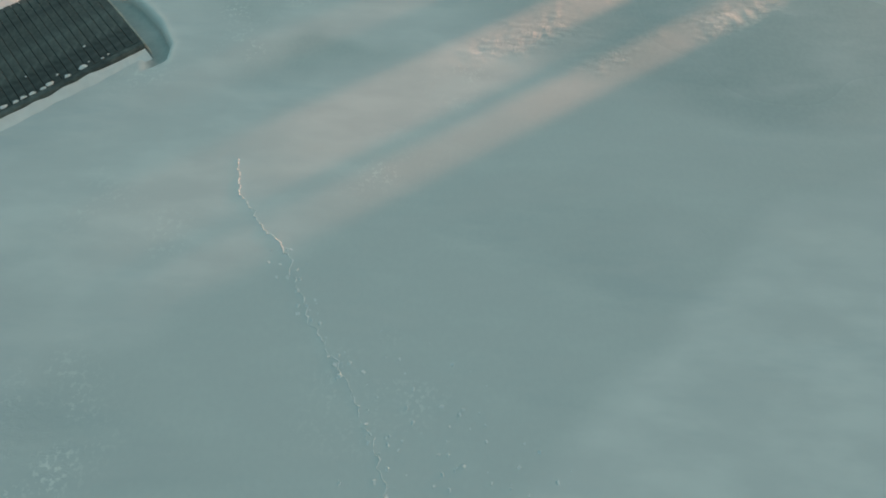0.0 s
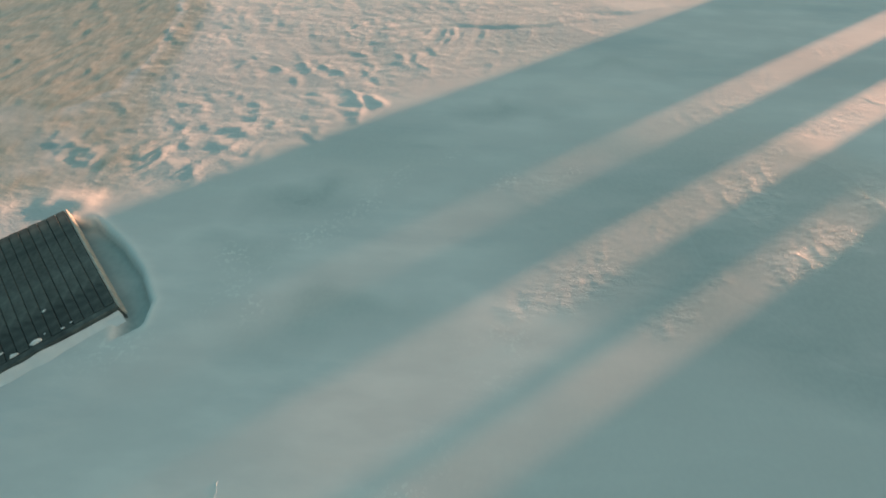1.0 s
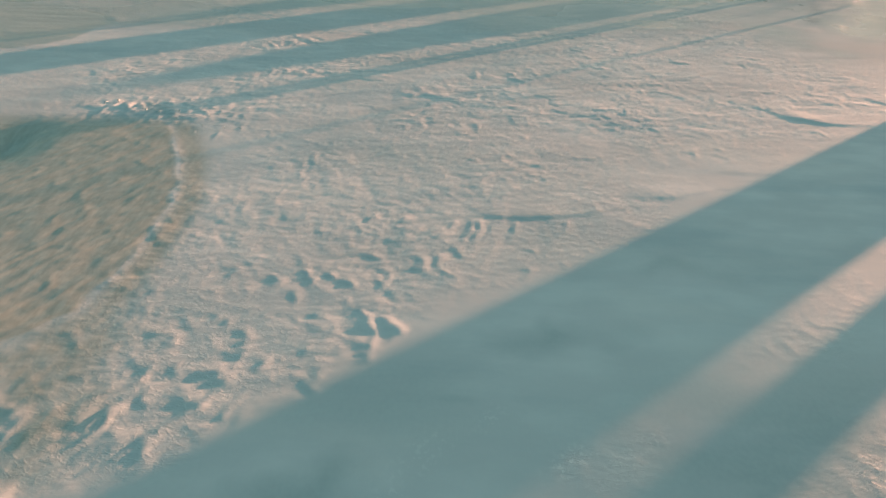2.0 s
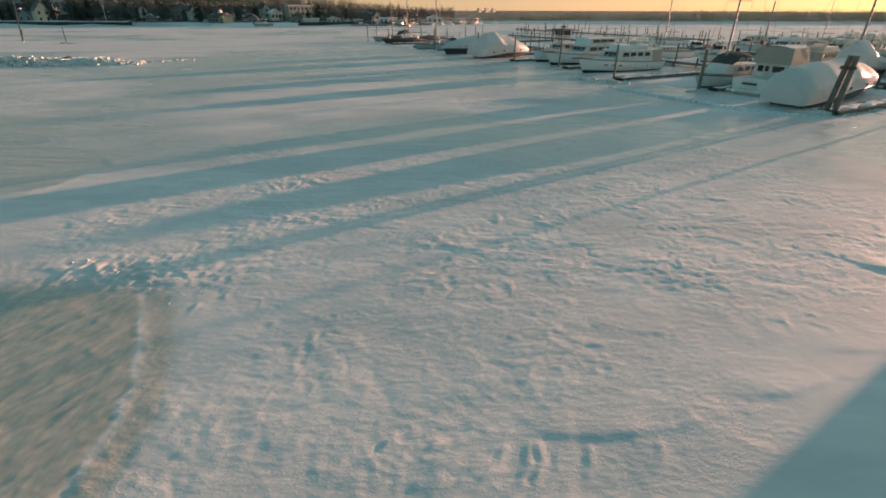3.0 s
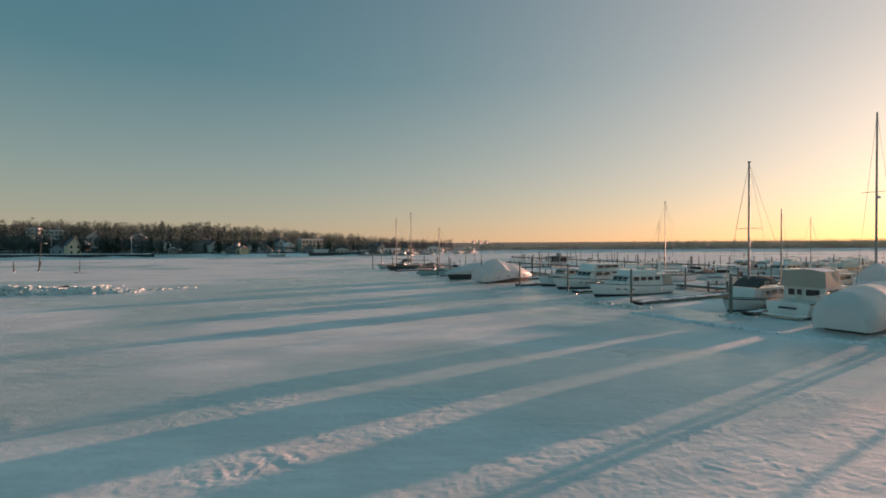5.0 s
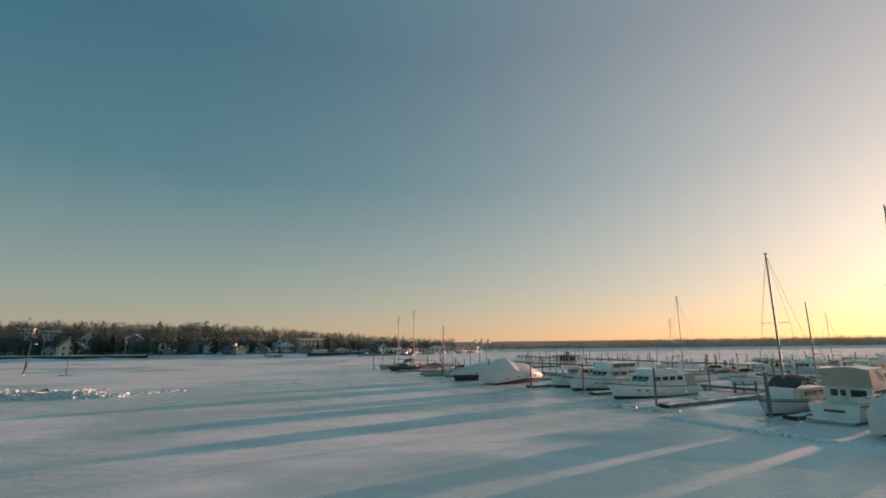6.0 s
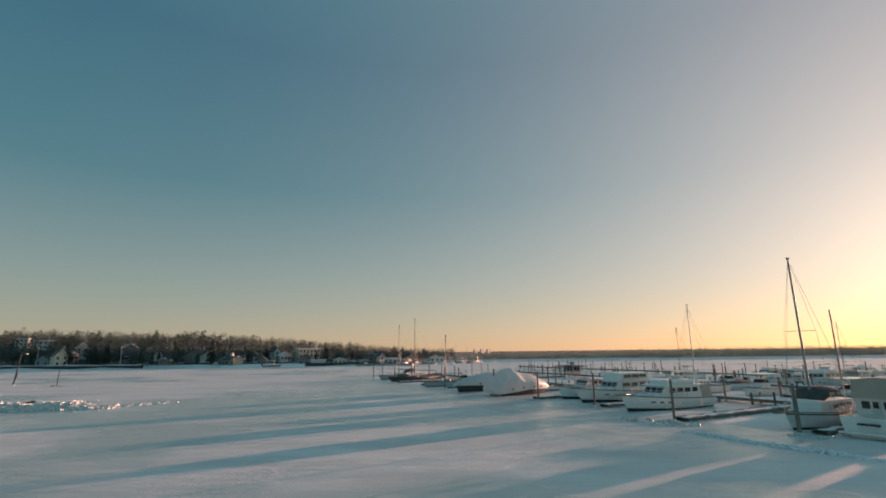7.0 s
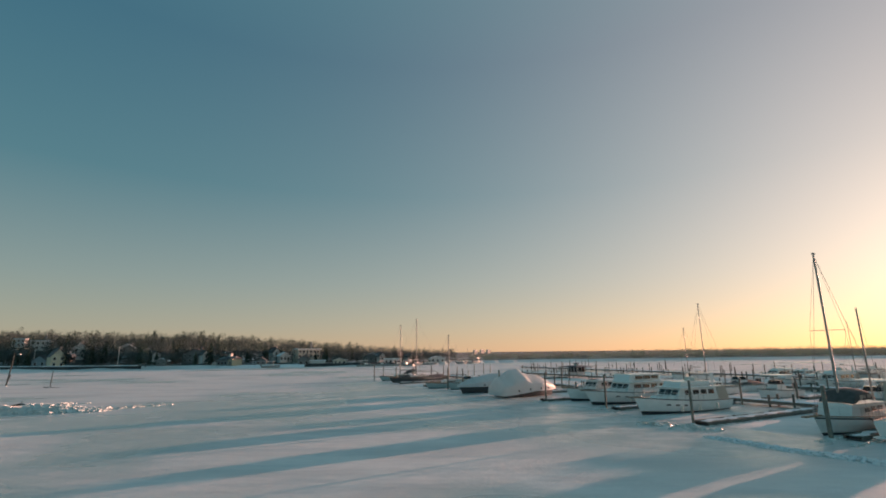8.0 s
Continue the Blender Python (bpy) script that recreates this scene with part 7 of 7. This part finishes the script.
def bare_tree(seed, h):
    rnd = random.Random(seed)
    ob = thing("bare_tree", Matrix.Identity(4), "tall leafless winter tree with a dense crown of twigs", "tree", "bare shore trees")
    g, c = Geo(), Geo()
    th = h * 0.32
    g.tube((0, 0, -0.5), (rnd.uniform(-0.2, 0.2), rnd.uniform(-0.2, 0.2), th), h * 0.026, h * 0.018, 7)
    for i in range(11):
        a = i * 2.4 + rnd.uniform(-0.4, 0.4)
        z0 = th * rnd.uniform(0.7, 1.05) if i < 8 else th
        up = rnd.uniform(0.6, 1.5)
        p = Vector((0, 0, z0))
        d = Vector((math.cos(a), math.sin(a), up)).normalized()
        reach = h * rnd.uniform(0.32, 0.62)
        r = h * 0.011
        for k in range(3):
            q = p + d * reach / 3
            g.tube(p, q, r, r * 0.6, 5, False)
            for _ in range(14):
                b = p.lerp(q, rnd.random())
                dd = Vector((rnd.gauss(0, 1), rnd.gauss(0, 1), rnd.gauss(0.5, 0.8))) + d * 0.6
                blade(c, b, dd, h * rnd.uniform(0.06, 0.17), h * 0.0042, rnd)
            p, r = q, r * 0.6
            d = (d + Vector((rnd.uniform(-0.35, 0.35), rnd.uniform(-0.35, 0.35), rnd.uniform(0.0, 0.35)))).normalized()
        for _ in range(10):
            blade(c, p, Vector((rnd.gauss(0, 1), rnd.gauss(0, 1), rnd.gauss(0.6, 0.7))), h * rnd.uniform(0.06, 0.14), h * 0.004, rnd)
    part("trunk", g, "bark", ob)
    part("crown", c, "twig", ob)
    return ob


def conifer(seed, h):
    rnd = random.Random(seed)
    ob = thing("conifer", Matrix.Identity(4), "dark evergreen conifer with drooping uneven boughs", "tree", "evergreen shore trees")
    part("trunk", Geo().tube((0, 0, -0.5), (0, 0, h * 0.97), h * 0.022, h * 0.004, 7), "bark", ob)
    c = Geo()
    for i in range(330):
        t = rnd.random() ** 0.8
        a = rnd.uniform(0, 6.283)
        r = h * 0.24 * (1 - t) ** 0.8 * rnd.uniform(0.55, 1.1) + 0.1
        z = h * (0.12 + 0.86 * t)
        p = Vector((0.15 * r * math.cos(a), 0.15 * r * math.sin(a), z))
        d = Vector((math.cos(a), math.sin(a), rnd.uniform(-0.45, 0.05)))
        blade(c, p, d, r, h * 0.022, rnd)
    part("crown", c, "needle", ob)
    return ob


tree_kinds = [bare_tree(s, h) for s, h in ((1, 9.0), (2, 8.0), (3, 10.0), (4, 7.0), (6, 8.5))] + [conifer(s, h) for s, h in ((11, 9.5), (12, 8.0), (13, 7.0))]
first = {}


def plant(k, x, y, size):
    m = pose(x, y, z_land(x, y) - 0.1, 0, 0, RND.uniform(0, 360))
    src = tree_kinds[k]
    if k not in first:
        first[k] = True
        src.matrix_basis = m
        return
    ob = copy_thing(src, m @ Matrix.Scale(size, 4))


for i in range(270):
    x = -300 + 290 * (i + RND.random()) / 270
    d = RND.choice((4, 7, 11, 16, 22, 30)) + RND.uniform(-1, 3)
    y = float(shoreline(x)) + d
    size = float(np.interp(x, [-300, -150, -60, -10], [1.25, 1.12, 0.75, 0.55])) * RND.uniform(0.7, 1.12)
    if any(abs(x + 3.5 - (hx + 3.5) * (y - 17) / (hy - 17)) < hw and y < hy + 4 for hx, hy, hw in HOUSE_SPOTS) and RND.random() < 0.6:
        continue
    plant(RND.choice((0, 1, 2, 3, 4, 0, 1, 2, 3, 4, 5, 6, 7)), x, y, size)


def woods(name, spots, twigs, label, mat, seed, evergreen=False, fine=1.0):
    """A stand of far trees told apart only as a mass: a trunk each, and a rounded or tapering crown of short twigs or boughs."""
    rng = np.random.default_rng(seed)
    base = np.array(spots)[:, None, :3]
    h = np.array(spots)[:, 3][:, None]
    n = len(spots)
    a, up, shell = rng.uniform(0, 6.283, (n, twigs)), rng.random((n, twigs)), rng.random((n, twigs)) ** 0.4
    wide = h * rng.uniform(0.24, 0.40, (n, 1))
    if evergreen:
        r = wide * 0.62 * (1 - up) ** 0.75 * shell + 0.05
        z = h * (0.12 + 0.86 * up)
        lift = rng.uniform(-0.5, 0.1, (n, twigs))
        length, w = h * rng.uniform(0.05, 0.10, (n, twigs)), h * 0.020
    else:
        r = wide * np.sqrt(np.clip(1 - (2 * up - 1) ** 2, 0.02, 1)) * shell * (1 + 0.35 * np.sin(3 * a + 6 * up))
        z = h * (0.26 + 0.64 * up)
        lift = rng.uniform(0.0, 1.6, (n, twigs))
        length, w = h * rng.uniform(0.05, 0.12, (n, twigs)), h * 0.0085
    p = base + np.stack([r * np.cos(a), r * np.sin(a), z], -1)
    b = a + rng.uniform(-0.9, 0.9, (n, twigs))
    way = np.stack([np.cos(b), np.sin(b), lift], -1)
    way /= np.linalg.norm(way, axis=-1, keepdims=True)
    c = rng.uniform(0, 6.283, (n, twigs))
    side = np.stack([np.cos(c), np.sin(c), rng.uniform(-0.6, 0.6, (n, twigs))], -1) * (w * fine)[..., None]
    tris = np.stack([p - side, p + side, p + way * length[..., None]], 2).reshape(-1, 3)
    foot = base[:, 0, :]
    th = h * 0.016
    for q in (np.array([1.0, 0, 0]), np.array([0, 1.0, 0])):
        stem = np.stack([foot - q * th, foot + q * th, foot + np.array([0, 0, 1.0]) * h * 0.7], 1).reshape(-1, 3)
        tris = np.concatenate([tris, stem])
    me = bpy.data.meshes.new(name)
    me.from_pydata(tris.tolist(), [], np.arange(len(tris)).reshape(-1, 3).tolist())
    me.materials.append(M[mat])
    return tagged(new(name, me), label, "woods", kind="stuff")


bare_spots, ever_spots = [], []
for _ in range(3000):
    x = RND.uniform(-420, 0)
    d = 10 + 150 * RND.random() ** 1.25
    y = float(shoreline(x)) + d
    h = float(np.interp(x, [-300, -150, -60, -10], [11.4, 10.2, 6.7, 5.0])) * RND.uniform(0.62, 1.02) * (1 + 0.20 * float(vnoise(np.array([x / 9.0]), np.array([y / 14.0]), 140)[0]))
    if any(abs(x + 3.5 - (hx + 3.5) * (y - 17) / (hy - 17)) < hw - 0.4 and y < hy + 5 for hx, hy, hw in HOUSE_SPOTS):
        continue
    if RND.random() < 0.28:
        ever_spots.append((x, y, z_land(x, y), h * 1.04))
    else:
        bare_spots.append((x, y, z_land(x, y), h))
woods("woods_on_the_slope", bare_spots, 170, "dense leafless winter woods covering the slope", "twig", 31)
woods("evergreens_on_the_slope", ever_spots, 170, "dark evergreens scattered among the leafless woods", "needle", 32, True)
# ridge across the water; its haze is in the crown colour
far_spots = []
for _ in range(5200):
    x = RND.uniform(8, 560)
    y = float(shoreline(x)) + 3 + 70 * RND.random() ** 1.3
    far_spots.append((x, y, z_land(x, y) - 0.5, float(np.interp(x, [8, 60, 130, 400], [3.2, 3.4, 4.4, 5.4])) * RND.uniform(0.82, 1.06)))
woods("woods_across_the_water", far_spots, 38, "low wooded ridge across the frozen water, coloured pale for haze", "hazed_wood", 33, fine=1.9)

# apartment blocks over the far ridge
for x, w, h in ((45.5, 8.0, 8.4), (58.0, 10.0, 8.9), (69.5, 8.5, 8.8)):
    ob = thing("apartment_block", pose(x, 900, 0, 0, 0, 48), "pale apartment block far beyond the wooded ridge", "building", "far apartment blocks")
    part("wall", Geo().box(-w / 2, w / 2, -1.6, 1.6, 0, h), "concrete", ob)
    part("roof", Geo().box(-w / 2 - 0.1, w / 2 + 0.1, -1.7, 1.7, h + 0.01, h + 0.3), "snow_roof", ob)
    for j in range(2):
        for i in range(4):
            xx = -w / 2 + w * (i + 0.5) / 4
            part("window", Geo().box(xx - 0.45, xx + 0.45, -1.66, -1.58, h - 1.7 - j * 2.4, h - 0.8 - j * 2.4), "grey_wall", ob)

# small boats at the far moorings
far_small = small_boat(pose(-24, 208, 0, 0, 0, 25), 6.5, 2.3, "grey_hull", "far pale grey boat moored by the wooded shore", True, "boats by the far shore")
for x, y, r in ((-30, 206, 10), (-17, 212, 40), (-12, 216, 15), (-6, 226, 30), (-2, 236, 20), (2, 231, 35), (5, 234, 15), (-20, 203, 160), (9, 238, 60), (-36, 204, 20), (-70, 198, 10)):
    copy_thing(far_small, pose(x, y, 0, 0, 0, r))
far_sail = sailboat(pose(-20.5, 226, 0, 0, 0, 40), 7.5, 2.4, 7.6, "gelcoat", "far white sailboat with a bare mast laid up by the boatyard", dodger=False, spreaders=False, group="sailboats by the far shore")
for x, y, r, k in ((-16.5, 229, 20, 0.8), (-12.5, 231, 60, 1.05), (-10.0, 228, 35, 0.7), (-7.0, 233, 10, 0.95), (-3.5, 232, 50, 0.75), (-1.0, 236, 30, 1.0), (2.0, 235, 15, 0.7), (4.5, 239, 45, 0.85),
                   (-24.0, 223, 30, 0.9), (-28.5, 221, 55, 0.75), (7.5, 241, 25, 0.7)):
    copy_thing(far_sail, pose(x, y, 0, 0, 0, r) @ Matrix.Scale(k, 4))
for x, y, h in ((-171, 212, 7.5), (-132.7, 206, 7.5)):
    ob = thing("utility_pole", pose(x, y, z_land(x, y)), "tall pale wooden utility pole on the shore", "pole", "utility poles")
    part("shaft", Geo().tube((0, 0, -0.5), (0, 0, h), 0.12, 0.09, 8), "concrete", ob)
    part("crossarm", Geo().box(-1.1, 1.1, -0.07, 0.07, h - 0.9, h - 0.72, 0.02), "dock_wood", ob)


# ---- the near floating dock ----
dx, dy = DOCK_B[0] - DOCK_A[0], DOCK_B[1] - DOCK_A[1]
DOCK_W = math.hypot(dx, dy)
# local x runs back along the dock from its end, local y across it from corner A to corner B
ux, uy = dy / DOCK_W * -1, dx / DOCK_W
dock_m = Matrix(((ux, dx / DOCK_W, 0, DOCK_A[0]), (uy, dy / DOCK_W, 0, DOCK_A[1]), (0, 0, 1, -0.06), (0, 0, 0, 1)))
near_dock = thing("floating_dock", dock_m, "dark weathered plank dock end frozen into the ice with snow clumps", "dock")
DL = 13.3
part("float", Geo().box(0.12, DL, 0.15, DOCK_W - 0.15, -0.35, 0.10, 0.03), "hull_dark", near_dock, "black dock float")
EDGE = 0.107
for y0, y1 in ((EDGE + 0.004, EDGE + 0.064), (DOCK_W - 0.06, DOCK_W)):
    part("side_beam", Geo().box(0.03, DL, y0, y1, -0.08, 0.165, 0.01), "deck", near_dock)
part("end_trim", Geo().box(-0.004, 0.024, EDGE, DOCK_W, 0.0, 0.200, 0.006), "trim", near_dock, "weathered strip along the dock end")
rnd = random.Random(77)
rings = []
for i in range(230):
    x = 0.05 + i * 0.04
    k = min(1.0, max(0.0, 0.45 + 0.5 * noise.noise((x * 1.6, 2.0, 0)) + 0.35 * noise.noise((x * 5.0, 7.0, 0))))
    low = 0.035 * min(1.0, max(0.0, 1.0 - x / 1.3))
    rings.append([(x, 0.0 - 0.06 * k, 0.03), (x, 0.03 - 0.05 * k, 0.064 + 0.01 * k), (x, 0.07, 0.10 + 0.04 * k - low), (x, EDGE - 0.008, 0.135 + 0.06 * k - low),
                  (x, EDGE + 0.002, 0.13 + 0.06 * k - low), (x, EDGE + 0.002, 0.03)])
part("snow_edge", Geo().loft(rings, True), "snow", near_dock, "ragged snow frozen along the dock's side", smooth=True)
clumps = [(0.90, 0.23, 0.062), (1.15, 0.21, 0.046), (1.40, 0.22, 0.055), (1.50, 0.20, 0.042), (1.65, 0.21, 0.046), (1.78, 0.22, 0.046), (1.89, 0.21, 0.042), (2.05, 0.22, 0.05),
          (2.16, 0.21, 0.055), (2.4, 0.22, 0.04), (2.75, 0.21, 0.05), (0.62, 0.22, 0.022), (0.52, 0.24, 0.018), (0.80, 0.28, 0.016), (1.25, 0.33, 0.022), (0.72, 0.62, 0.024), (1.6, 0.58, 0.016)]
for x, y, r in clumps:
    n = 9
    rings = [[(x + q * r * (1 + 0.3 * math.sin(i * 2.1 + x * 9)) * math.cos(i * 6.2832 / n), y + 0.62 * q * r * (1 + 0.3 * math.cos(i * 1.7 + y * 20)) * math.sin(i * 6.2832 / n), 0.204 + zz * r)
              for i in range(n)] for q, zz in ((1.0, 0.0), (0.85, 0.28), (0.45, 0.48))]
    part("snow_clump", Geo().loft(rings, True), "snow", near_dock, "small clump of snow", smooth=True)
part("edge_board", Geo().box(0.026, DL, EDGE, EDGE + 0.075, 0.165, 0.204, 0.005), "deck", near_dock, "dark board along the dock's edge")
PLANK = 0.12
plank_mesh = Geo().box(0.003, PLANK - 0.004, EDGE + 0.085, DOCK_W, 0.165, 0.202, 0.006).mesh("plank")
plank_mesh.materials.append(M["deck"])
for i in range(int((DL - 0.03) / PLANK)):
    ob = new("plank", plank_mesh)
    ob.parent = near_dock
    ob.location = (0.03 + i * PLANK, rnd.uniform(-0.006, 0.006), rnd.uniform(-0.003, 0.003))
